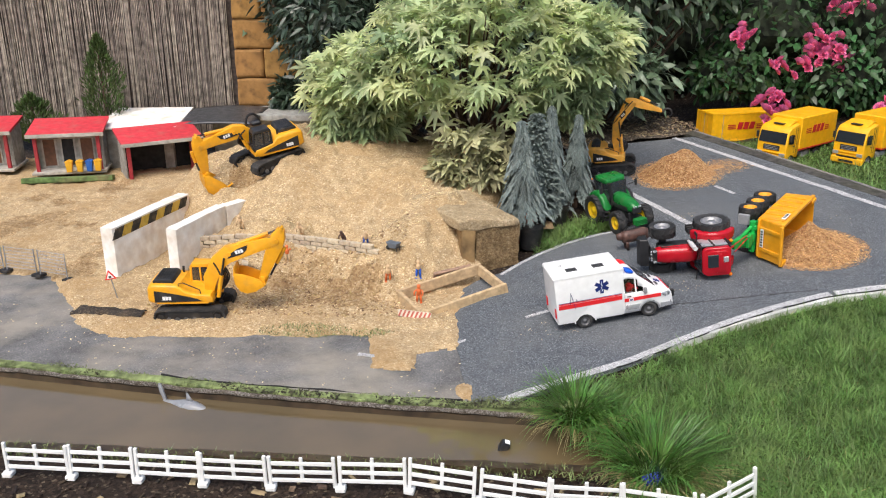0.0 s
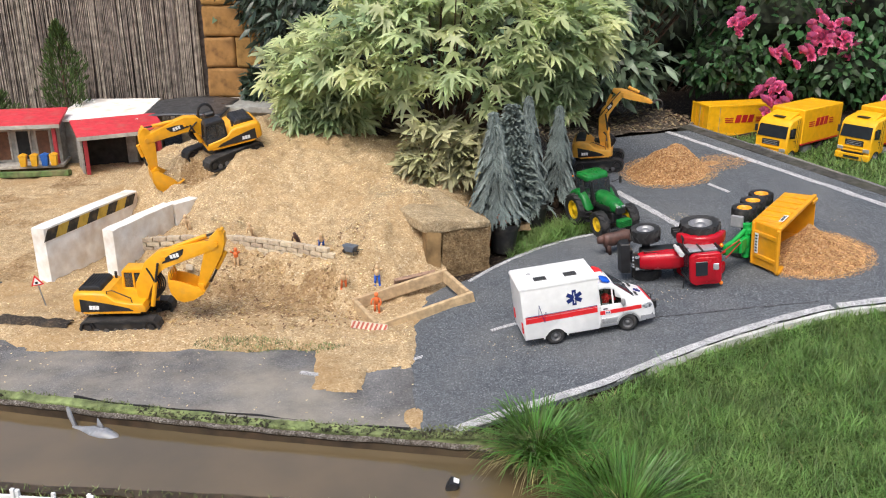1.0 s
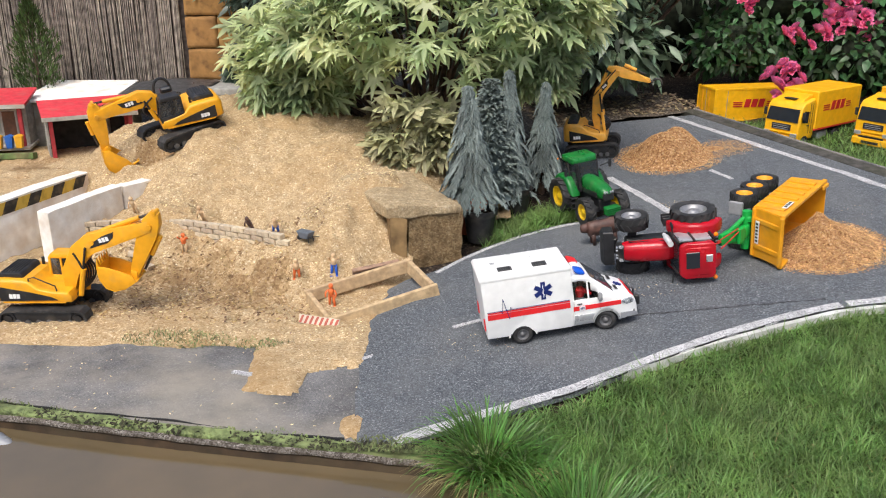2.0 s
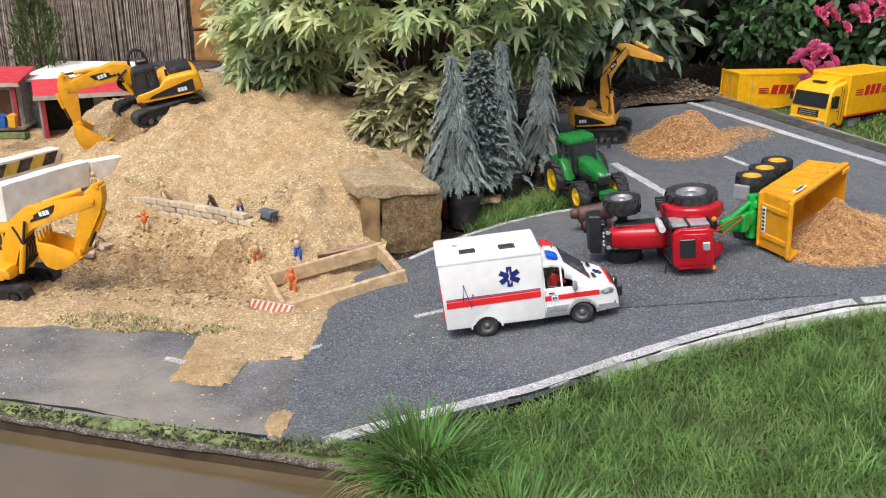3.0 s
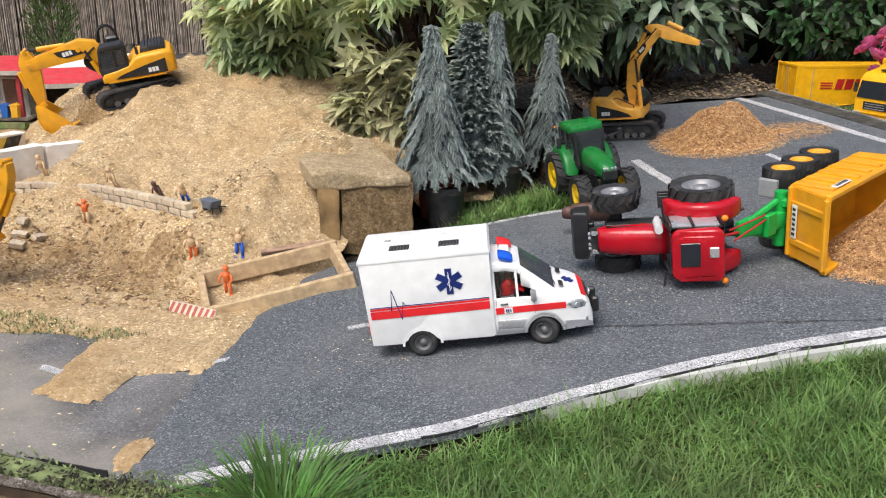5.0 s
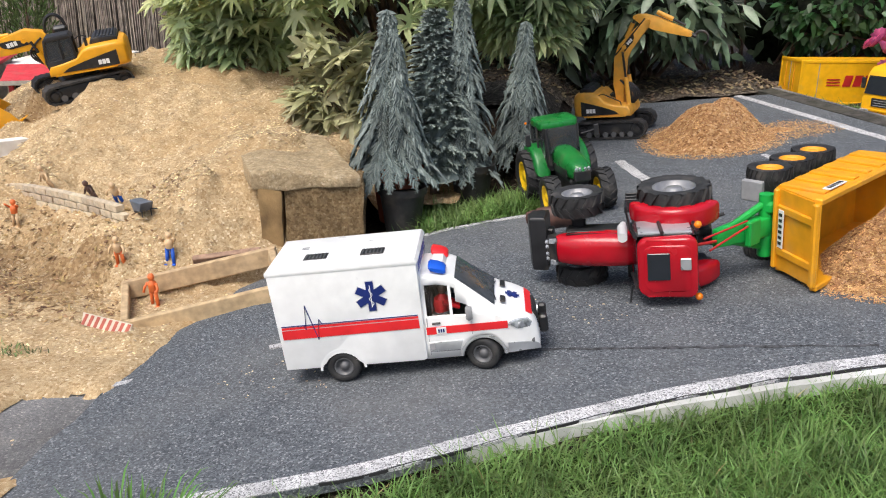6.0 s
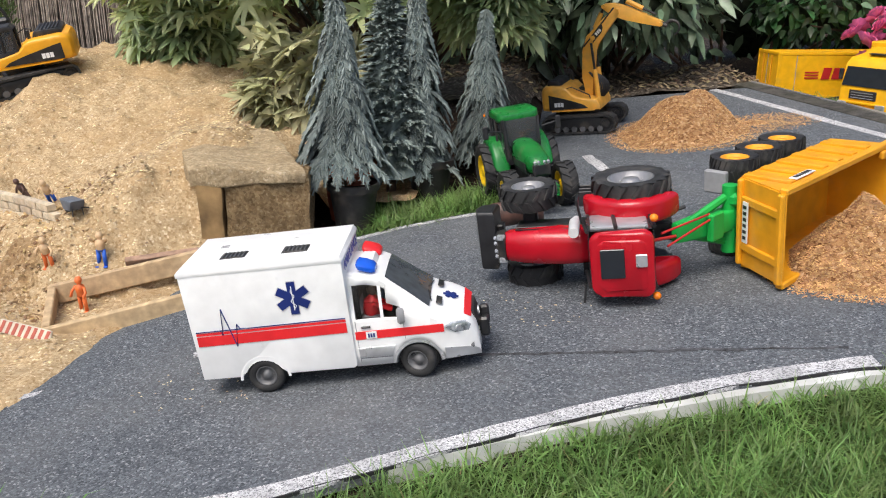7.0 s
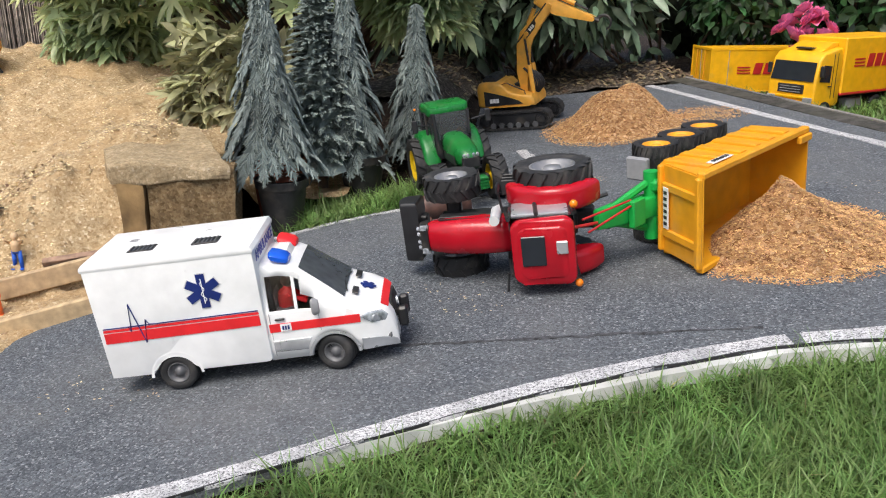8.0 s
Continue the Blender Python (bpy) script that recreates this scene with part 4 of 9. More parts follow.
    for s in (-1, 1):
        bm = bmesh.new()
        box(bm, (-0.015, s * 0.03, 0.0016), (0.008, 0.022, 0.002), 0.0008, slope)
        part("air_inlet", bm, M_BLK, a)
    # warning lights in a white holder on the cab roof
    bm = bmesh.new()
    prism(bm, [(0.034, 0.147), (0.06, 0.1455), (0.055, 0.1555), (0.04, 0.157)], 0.036, 0, 0.002)
    part("light_bar", bm, M_WHT, a)
    for s, mt, n_ in ((-1, M_LBLUE, "blue_light"), (1, M_REDS, "red_light")):
        bm = bmesh.new()
        loft(bm, [oval(q, 0.154 - 0.35 * (q - 0.048), w, h, 3, 14, s * 0.033) for q, w, h in ((0.0365, 0.012, 0.0035), (0.039, 0.0155, 0.006), (0.048, 0.0165, 0.0068), (0.057, 0.0155, 0.0058), (0.0605, 0.012, 0.003))])
        part(n_, bm, mt, a, "clear blue warning light" if s < 0 else "red warning light")
    # writing on the box front
    cu = bpy.data.curves.new("front_lettering", "FONT")
    cu.body, cu.size, cu.align_x, cu.align_y, cu.extrude = "AMBULANCE", 0.0185, "CENTER", "CENTER", 0.0003
    tx = new("front_lettering", cu)
    tx.parent = a
    cu.materials.append(M_LETTER)
    tx.matrix_basis = pose(0.0242, 0, 0.1632, 90, 0, 90)
    # toy driver: one plain shape behind the wheel
    bm = bmesh.new()
    dm = pose(0.046, -0.034, 0.084, 0, 8, 0)
    turned(bm, [(0.0, 0.0), (0.0105, 0.0), (0.0125, 0.012), (0.0115, 0.022), (0.006, 0.027), (0.0042, 0.03), (0.0075, 0.034), (0.0082, 0.039), (0.0055, 0.0445), (0.0, 0.046)], 14, dm @ pose(0, 0, 0, 90, 0, 0))
    for s in (-1, 1):
        rod(bm, dm @ Vector((0.002, s * 0.012, 0.021)), dm @ Vector((0.026, s * 0.006, 0.012)), 0.0034, seg=7)
    bm.faces.ensure_lookup_table()
    for f in bm.faces:
        f.material_index = 1 if f.calc_center_median().z > 0.1135 else 0
    part("toy_driver", bm, [M_REDS, M_BROWN], a, "plain red toy driver shape")
    for s in (-1, 1):
        bm = bmesh.new()
        box(bm, (-0.189, s * 0.05, 0.06), (0.003, 0.012, 0.03), 0.001)
        part("tail_light", bm, M_REDS, a)
    return a


def tractor(m, paint, rim, label, hatch=False, name="toy_tractor"):
    t = thing(name, m, label, "toy tractor")
    ax = 0.15
    for s in (-1, 1):
        wheel(t, 0.057, 0.042, (0, s * 0.064, 0.057), rim, 16)
        wheel(t, 0.043, 0.034, (ax, s * 0.06, 0.043), rim, 14)
        bm = bmesh.new()
        pts = arc(0, 0.057, 0.069, 8, 160, 12) + [(-0.05, 0.075), (0.0, 0.1), (0.05, 0.07)]
        prism(bm, pts, 0.036, s * 0.048, 0.011)
        part("fender", bm, paint, t)
        bm = bmesh.new()
        bmesh.ops.create_uvsphere(bm, u_segments=10, v_segments=6, radius=0.0058 if hatch else 0.003, matrix=pose(-0.03, s * 0.056, 0.166))
        part("indicator", bm, M_ORANGE, t, "amber indicator lamp", smooth=True)
        bm = bmesh.new()
        rod(bm, (0.066, s * 0.045, 0.145), (0.07, s * 0.075, 0.15), 0.0018)
        box(bm, (0.07, s * 0.08, 0.148), (0.004, 0.012, 0.026), 0.002)
        part("mirror", bm, M_BLK, t)
        bm = bmesh.new()
        for k in range(3):
            box(bm, (0.06, s * 0.055, 0.03 + k * 0.016), (0.03, 0.022, 0.003), 0.001)
        part("step", bm, M_BLK, t)
    bm = bmesh.new()
    box(bm, (0.07, 0, 0.058), (0.2, 0.042, 0.034), 0.004)
    box(bm, (0.0, 0, 0.057), (0.04, 0.1, 0.024), 0.004)
    box(bm, (ax, 0, 0.043), (0.022, 0.09, 0.016), 0.003)
    box(bm, (-0.035, 0, 0.05), (0.04, 0.03, 0.03), 0.004)
    rod(bm, (-0.05, 0.02, 0.04), (-0.075, 0.026, 0.035), 0.003)
    rod(bm, (-0.05, -0.02, 0.04), (-0.075, -0.026, 0.035), 0.003)
    rod(bm, (-0.04, 0, 0.07), (-0.072, 0, 0.062), 0.003)
    part("chassis", bm, M_BLK, t)
    bm = bmesh.new()
    loft(bm, [oval(x, (zt + zb) / 2, hy, (zt - zb) / 2, 2.8, 22) for x, zb, zt, hy in ((0.06, 0.074, 0.127, 0.025), (0.075, 0.073, 0.1275, 0.0268), (0.1, 0.072, 0.1265, 0.0275), (0.13, 0.072, 0.123, 0.027), (0.155, 0.073, 0.119, 0.0255), (0.175, 0.075, 0.114, 0.0225), (0.187, 0.079, 0.1085, 0.0185), (0.194, 0.084, 0.102, 0.013), (0.1965, 0.089, 0.097, 0.007))])
    hood = part("bonnet", bm, paint, t, smooth=True)
    if hatch:
        bm = bmesh.new()
        prism(bm, [(0.184, 0.072), (0.197, 0.083), (0.1965, 0.101), (0.181, 0.1135), (0.176, 0.1)], 0.04, 0, 0.004)
        part("nose", bm, M_BLK, hood, "black bonnet nose")
        for s in (-1, 1):
            bm = bmesh.new()
            box(bm, (0.186, s * 0.0175, 0.1085), (0.012, 0.008, 0.007), 0.002, None, 2)
            part("nose_lamp", bm, M_LAMP, hood)
            bm = bmesh.new()
            prism(bm, [(0.075, 0.106), (0.165, 0.102), (0.165, 0.1045), (0.075, 0.11)], 0.0012, s * 0.0262)
            part("bonnet_crease", bm, M_BLK, hood)
    bm = bmesh.new()
    box(bm, (0.19, 0, 0.087), (0.014, 0.036, 0.024), 0.003)
    part("grille", bm, M_BLK, t)
    for s in (-1, 1):
        bm = bmesh.new()
        for k in (0.006, 0.014):
            rod(bm, (0.193, s * k, 0.102), (0.1975, s * k, 0.1), 0.0032)
        part("headlight", bm, M_SILV, t)
        bm = bmesh.new()
        box(bm, (0.12, s * 0.0262, 0.088), (0.09, 0.002, 0.016), 0.0006)
        part("bonnet_grille", bm, M_BLK, t)
    bm = bmesh.new()
    if hatch:
        prism(bm, [(0.198, 0.03), (0.226, 0.034), (0.232, 0.05), (0.226, 0.074), (0.2, 0.078)], 0.092, 0, 0.006)
    else:
        box(bm, (0.21, 0, 0.05), (0.024, 0.05, 0.024), 0.003)
        for k in range(4):
            box(bm, (0.2225, 0, 0.041 + k * 0.006), (0.003, 0.048, 0.0022), 0)
    box(bm, (0.2, 0, 0.05), (0.02, 0.04, 0.02), 0.002)
    part("front_weight", bm, M_BLK if hatch else paint, t)
    # cab
    posts = [((0.066, 0.036, 0.118), (0.058, 0.04, 0.166)), ((-0.022, 0.044, 0.1), (-0.03, 0.044, 0.166)), ((0.03, 0.046, 0.07), (0.02, 0.045, 0.166))]
    for p, q in posts:
        for s in (-1, 1):
            bm = bmesh.new()
            rod(bm, (p[0], s * p[1], p[2]), (q[0], s * q[1], q[2]), 0.003, seg=6)
            part("cab_post", bm, M_BLK, t)
    for sd in (-1, 1):
        bm = bmesh.new()
        prism(bm, [(0.063, 0.112), (0.057, 0.164), (-0.028, 0.164), (-0.022, 0.1), (0.0, 0.085), (0.04, 0.072)], 0.001, sd * 0.0405)
        part("cab_window", bm, M_TINT, t, "tinted cab window")
    for x0, x1, z0 in ((0.0635, 0.0575, 0.112), (-0.0225, -0.0285, 0.1)):
        bm = bmesh.new()
        prism(bm, [(x0, z0), (x1, 0.164), (x1 - 0.001, 0.164), (x0 - 0.001, z0)], 0.08)
        part("cab_window", bm, M_TINT, t, "tinted cab window")
    bm = bmesh.new()
    box(bm, (0.0, 0, 0.096), (0.03, 0.034, 0.014), 0.004, None, 2)
    box(bm, (-0.014, 0, 0.118), (0.009, 0.034, 0.036), 0.004, None, 2)
    part("seat", bm, M_BLK, t)
    bm = bmesh.new()
    turned(bm, [(0.013, -0.0012), (0.0142, 0.0), (0.013, 0.0012), (0.0118, 0.0), (0.013, -0.0012)], 16, pose(0.036, 0, 0.12, 0, 0, 90) @ pose(0, 0, 0, 35, 0, 0))
    rod(bm, (0.036, 0, 0.12), (0.05, 0, 0.1), 0.002)
    part("steering_wheel", bm, M_BLK, t)
    bm = bmesh.new()
    prism(bm, [(0.064, 0.075), (0.064, 0.112), (-0.022, 0.1), (0.0, 0.083), (0.04, 0.07)], 0.078, 0, 0.002)
    part("cab_base", bm, M_BLK, t)
    bm = bmesh.new()
    for k, zt, hh in ((0.9, 0.17, 0.018), (0.72, 0.1745, 0.012)):
        ol = []
        for cx, cy, a0 in ((0.045, 0.034, 0), (-0.018, 0.037, 90), (-0.018, -0.037, 180), (0.045, -0.034, 270)):
            ol += [(x, z) for x, z in arc(cx, cy, 0.016, a0, a0 + 90, 4)]
        ol = [(0.014 + (x - 0.014) * k, z * k - (0.006 if hatch else 0)) for x, z in ol]
        prism(bm, ol, hh, 0, 0.005, None, pose(0, 0, zt, 90, 0, 0))
    for v in bm.verts:
        if v.co.x > 0.03:
            v.co.z -= 0.0012 * (v.co.x - 0.03) / 0.01
    roof = part("roof", bm, paint, t)
    if hatch:
        bm = bmesh.new()
        box(bm, (0.026, 0.002, 0.1805), (0.032, 0.042, 0.003), 0.001)
        part("roof_hatch", bm, M_DGLASS, roof, "black glass roof hatch")
        bm = bmesh.new()
        box(bm, (-0.012, -0.002, 0.182), (0.015, 0.018, 0.004), 0.001)
        part("roof_plate", bm, M_SILV, roof)
        # upturned side glass: the sky's reflection is put in as a silver panel
        bm = bmesh.new()
        prism(bm, [(-0.018, 0.104), (0.058, 0.108), (0.054, 0.16), (-0.022, 0.16)], 0.004, -0.0425, 0.0015)
        part("side_screen", bm, M_SILV, t, "cab side glass with the sky's reflection painted silver")
    bm = bmesh.new()
    rod(bm, (0.078, -0.034, 0.09), (0.078, -0.038, 0.122), 0.005)
    rod(bm, (0.078, -0.038, 0.118), (0.076, -0.04, 0.168), 0.0078 if hatch else 0.005, 0.007 if hatch else 0.004, seg=14)
    part("exhaust_pipe", bm, M_PIPE if hatch else M_BLK, t)
    return t


def trailer(m):
    t = thing("toy_trailer", m, "orange-yellow toy tipping trailer lying on its side", "toy trailer")
    w = 0.127
    fl, rim = (-0.132, 0.129), (-0.138, 0.174)
    z0, z1, k = 0.1, 0.19, 0.004

    def panel(pts, n, lab=""):
        bm = bmesh.new()
        c = sum((Vector(p) for p in pts), Vector()) / len(pts)
        nrm = (Vector(pts[1]) - Vector(pts[0])).cross(Vector(pts[2]) - Vector(pts[0])).normalized()
        a = [bm.verts.new(Vector(p) + nrm * k / 2) for p in pts]
        b = [bm.verts.new(Vector(p) - nrm * k / 2) for p in pts]
        bm.faces.new(a)
        bm.faces.new(b[::-1])
        for i in range(len(pts)):
            j = (i + 1) % len(pts)
            bm.faces.new((a[i], b[i], b[j], a[j]))
        return part(n, bm, M_TUB, t, lab)

    h = w / 2
    panel([(fl[0], -h, z0), (fl[1], -h, z0), (fl[1], h, z0), (fl[0], h, z0)], "floor_panel")
    for s in (-1, 1):
        y = s * h
        sp = panel([(fl[0], y, z0), (fl[1], y, z0), (rim[1], y, z1), (rim[0], y, z1)], "side_panel")
        for i in range(6):
            bm = bmesh.new()
            x = -0.105 + i * 0.044
            prism(bm, [(x, z0 + 0.004), (x + 0.016, z0 + 0.004), (x + 0.02, z1 - 0.014), (x + 0.004, z1 - 0.014)], 0.005, y + s * 0.0035, 0.001)
            part("rib", bm, M_TUB, sp)
        bm = bmesh.new()
        box(bm, ((rim[0] + rim[1]) / 2, y + s * 0.002, z1 - 0.004), (rim[1] - rim[0], 0.01, 0.012), 0.002)
        part("rim_rail", bm, M_TUB, sp)
        bm = bmesh.new()
        box(bm, (0.098, y + s * 0.007, z1 - 0.018), (0.052, 0.0014, 0.012), 0.0003)
        lb = part("name_label", bm, M_WHT, sp, "white label with dark marks")
        bm = bmesh.new()
        for i in range(6):
            box(bm, (0.098 + (i - 2.5) * 0.0072, y + s * 0.0082, z1 - 0.018), (0.0034, 0.001, 0.0065), 0)
        part("label_marks", bm, M_BLK, lb)
    fp = panel([(fl[1], -h, z0), (fl[1], h, z0), (rim[1], h, z1), (rim[1], -h, z1)], "front_panel")
    slope = math.degrees(math.atan2(rim[1] - fl[1], z1 - z0))
    bm = bmesh.new()
    mid = pose((fl[1] + rim[1]) / 2 + 0.003, 0, (z0 + z1) / 2, 0, slope, 0)
    for y in (-0.034, 0.034):
        box(bm, (0.001, y, 0), (0.005, 0.012, 0.084), 0.0015, mid)
    box(bm, (0.002, 0, 0.046), (0.008, w, 0.01), 0.002, mid)
    box(bm, (0.002, 0, -0.046), (0.008, w, 0.008), 0.002, mid)
    part("rib", bm, M_TUB, fp)
    bm = bmesh.new()
    box(bm, (0.004, -0.004, -0.03), (0.0014, 0.06, 0.012), 0, mid)
    lb = part("name_label", bm, M_WHT, fp, "white label with dark marks")
    bm = bmesh.new()
    for i in range(6):
        box(bm, (0.0052, -0.004 + (i - 2.5) * 0.009, -0.03), (0.001, 0.0045, 0.007), 0, mid)
    part("label_marks", bm, M_BLK, lb)
    bp = panel([(fl[0], -h, z0), (fl[0], h, z0), (rim[0], h, z1), (rim[0], -h, z1)], "tail_panel")
    for s in (-1, 1):
        bm = bmesh.new()
        box(bm, (-0.12, s * 0.055, z1 + 0.002), (0.04, 0.012, 0.008), 0.002)
        part("tail_hinge", bm, M_TUB, bp)
    # green chassis
    bm = bmesh.new()
    for s in (-1, 1):
        box(bm, (0.0, s * 0.026, 0.082), (0.25, 0.014, 0.022), 0.003)
    for x in (-0.1, 0.0, 0.1):
        box(bm, (x, 0, 0.08), (0.016, 0.06, 0.016), 0.002)
    box(bm, (0.12, -0.03, 0.086), (0.036, 0.02, 0.024), 0.005)
    rod(bm, (0.128, -0.05, 0.082), (0.128, 0.05, 0.082), 0.011, seg=14)
    part("chassis", bm, M_GRNB, t, "bright green chassis")
    bm = bmesh.new()
    prism(bm, [(0.12, 0.07), (0.12, 0.094), (0.16, 0.09), (0.2, 0.072), (0.228, 0.062), (0.226, 0.052), (0.19, 0.056)], 0.03, bev=0.003)
    for s in (-1, 1):
        rod(bm, (0.13, s * 0.035, 0.08), (0.21, s * 0.006, 0.06), 0.006)
    box(bm, (0.17, 0, 0.086), (0.03, 0.04, 0.01), 0.002)
    part("drawbar", bm, M_GRNB, t, "bright green drawbar")
    bm = bmesh.new()
    rod(bm, (0.2, 0.006, 0.065), (0.27, 0.0, 0.05), 0.0025)
    rod(bm, (0.18, -0.02, 0.082), (0.275, -0.016, 0.07), 0.0016)
    rod(bm, (0.18, -0.014, 0.086), (0.275, 0.0, 0.08), 0.0016)
    part("hose", bm, M_DARKRED, t, "thin red hoses")
    for i, x in enumerate((0.061, -0.008, -0.077)):
        for s in (-1, 1):
            wheel(t, 0.036, 0.034, (x, s * (h - 0.006), 0.048), M_RIMO, 24, label="dusty grey-black trailer tyre")
        bm = bmesh.new()
        rod(bm, (x, -h + 0.03, 0.048), (x, h - 0.03, 0.048), 0.007)
        part("axle", bm, M_BLK, t)
    bm = bmesh.new()
    box(bm, (0.105, -h + 0.02, 0.045), (0.01, 0.034, 0.036), 0.002)
    part("mudguard", bm, M_GREY, t)
    return t


def excavator(m, paint, label, boom, bucket, swing=0.0, grab=False, hand=-1, loop=False, rear=-0.138, front=0.066, cab_on=True, tall=0.0, track=0.21, tread=0.046, slim=1.0):
    """boom: root, knee, tip, end of the stick, in x and z; bucket: degrees; swing: the turn of the tracks under the house."""
    e = thing("toy_excavator", m, label, "toy excavator")
    tm = pose(0, 0, 0, 0, 0, swing)
    hl = track / 2
    r = tread / 2
    for s in (-1, 1):
        bm = bmesh.new()
        # one cleated band round the track
        path = []
        step = 0.0068
        straight = track - tread
        k = int(straight / step)
        for i in range(k):
            path.append((-straight / 2 + straight * i / k, tread, 0, 1))
        for i in range(10):
            a = radians(90 - 18 * i)
            path.append((straight / 2 + r * math.cos(a), r + r * math.sin(a), math.cos(a), math.sin(a)))
        for i in range(k):
            path.append((straight / 2 - straight * i / k, 0, 0, -1))
        for i in range(10):
            a = radians(270 - 18 * i)
            path.append((-straight / 2 + r * math.cos(a), r + r * math.sin(a), math.cos(a), math.sin(a)))
        rings = []
        for i, (x, z, nx, nz_) in enumerate(path):
            o = 0.0 if i % 2 else -0.0018
            ring = [(x + nx * o, s * 0.046, z + nz_ * o), (x + nx * o, s * 0.086, z + nz_ * o), (x - nx * 0.006, s * 0.086, z - nz_ * 0.006), (x - nx * 0.006, s * 0.046, z - nz_ * 0.006)]
            rings.append(ring)
        rings.append(rings[0])
        loft(bm, rings, True, False)
        bmesh.ops.remove_doubles(bm, verts=bm.verts[:], dist=1e-6)
        tr = part("track", bm, M_RUB, e, "black rubber crawler track")
        tr.matrix_basis = tm
        bm = bmesh.new()
        prism(bm, [(-straight / 2, 0.012), (straight / 2, 0.012), (straight / 2, tread - 0.014), (straight / 2 - 0.02, tread - 0.008), (-straight / 2 + 0.02, tread - 0.008), (-straight / 2, tread - 0.014)], 0.026, s * 0.066, 0.003)
        part("track_frame", bm, M_BLK, tr)
        for x in (-straight / 2, straight / 2):
            bm = bmesh.new()
            turned(bm, [(0.0, -0.017), (r * 0.35, -0.017), (r * 0.4, -0.012), (r * 0.66, -0.012), (r * 0.72, -0.016), (r * 0.72, 0.016), (r * 0.66, 0.012), (r * 0.4, 0.012), (r * 0.35, 0.017), (0.0, 0.017)], 18, pose(x, s * 0.066, r))
            part("track_wheel", bm, M_BLK, tr)
        for q in range(6):
            bm = bmesh.new()
            x = (q - 2.5) * straight / 6.6
            rod(bm, (x, s * 0.05, 0.0125), (x, s * 0.083, 0.0125), 0.0078, seg=10)
            part("roller", bm, M_RIMD, tr)
    bm = bmesh.new()
    box(bm, (0, 0, 0.034), (0.09, 0.1, 0.018), 0.004, tm)
    rod(bm, (0, 0, 0.04), (0, 0, 0.058), 0.04, seg=28)
    part("undercarriage", bm, M_BLK, e)
    # house: rounded counterweight behind, flat flanks, lower platform before
    zt = 0.106 + tall
    hw = 0.068
    bm = bmesh.new()
    st = []
    for x, wy, top in ((rear + 0.001, hw * 0.8, zt - 0.012), (rear + 0.006, hw * 0.93, zt - 0.004), (rear + 0.016, hw * 0.985, zt), (rear + 0.03, hw, zt + 0.001), (-0.045, hw, zt - 0.001), (-0.03, hw, zt - 0.004), (-0.012, hw, 0.088 + 0.6 * tall), (0.02, hw, 0.083 + 0.4 * tall), (front - 0.006, hw * 0.98, 0.079 + 0.4 * tall), (front, hw * 0.94, 0.074)):
        zb = 0.058
        zc, hz = (top + zb) / 2, (top - zb) / 2
        st.append(oval(x, zc, wy, hz, 9.0 if x > rear + 0.01 else 6.0, 28))
    loft(bm, st)
    house = part("house", bm, paint, e)
    for s in (-1, 1):
        bm = bmesh.new()
        L0, L1 = rear + 0.024, front - 0.03
        f = lambda k: L0 + (L1 - L0) * k
        zz = 0.0635
        prism(bm, [(f(0), zz)] + [(f(1), zz + 0.002)] + [(f(k), zz + 0.004 + (0.026 + 0.5 * tall) * (1 - k) ** 0.75) for k in (0.9, 0.75, 0.6, 0.45, 0.3, 0.15, 0.0)], 0.0014, s * (hw + 0.0004))
        em = part("side_emblem", bm, M_BLK, house)
        bm = bmesh.new()
        bars(bm, f(0.26), s * (hw + 0.0014), zz + 0.0105 + 0.15 * tall, 3, 0.0075, 0.011, 0.0012)
        part("emblem_marks", bm, M_WHT, em)
        bm = bmesh.new()
        prism(bm, [(rear + 0.03, 0.0585), (front - 0.012, 0.0585), (front - 0.012, 0.062), (rear + 0.03, 0.062)], 0.0016, s * (hw + 0.0003))
        part("flank_joint", bm, paint, house)
    # engine cover of raised black slats
    bm = bmesh.new()
    ex0, ex1 = rear + 0.018, -0.05
    prism(bm, [(ex0, zt - 0.002), (ex1 + 0.004, zt - 0.002), (ex1, zt + 0.008), (ex1 - 0.006, zt + 0.012), (ex0 + 0.006, zt + 0.011), (ex0, zt + 0.006)], 0.096, 0.004 * hand, 0.002)
    ec = part("engine_cover", bm, M_BLK, house, "black slatted engine cover")
    for k in range(6):
        bm = bmesh.new()
        x = ex0 + 0.01 + (ex1 - ex0 - 0.02) * k / 5
        box(bm, (x, 0.004 * hand, zt + 0.0125), (0.0045, 0.086, 0.003), 0.001)
        part("slat", bm, M_BLK, ec)
    bm = bmesh.new()
    rod(bm, (-0.04, 0.045 * -hand, zt - 0.006), (-0.04, 0.045 * -hand, zt + 0.016), 0.0038)
    part("exhaust_pipe", bm, M_BLK, house)
    bm = bmesh.new()
    tube(bm, ((-0.03, hand * 0.062, 0.09), (-0.03, hand * 0.062, 0.118), (-0.016, hand * 0.062, 0.121), (0.03, hand * 0.06, 0.098), (0.034, hand * 0.06, 0.076)), 0.0016)
    part("hand_rail", bm, M_BLK, house)
    if cab_on:
        y = -hand * 0.04
        cw = 0.047
        prof = [(-0.014, 0.086), (0.052, 0.064), (0.06, 0.1), (0.05, 0.143), (0.042, 0.149), (-0.006, 0.15), (-0.014, 0.14)]
        bm = bmesh.new()
        prism(bm, [(-0.014, 0.08), (0.052, 0.062), (0.0575, 0.092), (-0.014, 0.098)], cw, y, 0.003)
        cab = part("cab", bm, M_BLK if loop else paint, e, "black cab with yellow trim" if loop else "yellow cab")
        bm = bmesh.new()
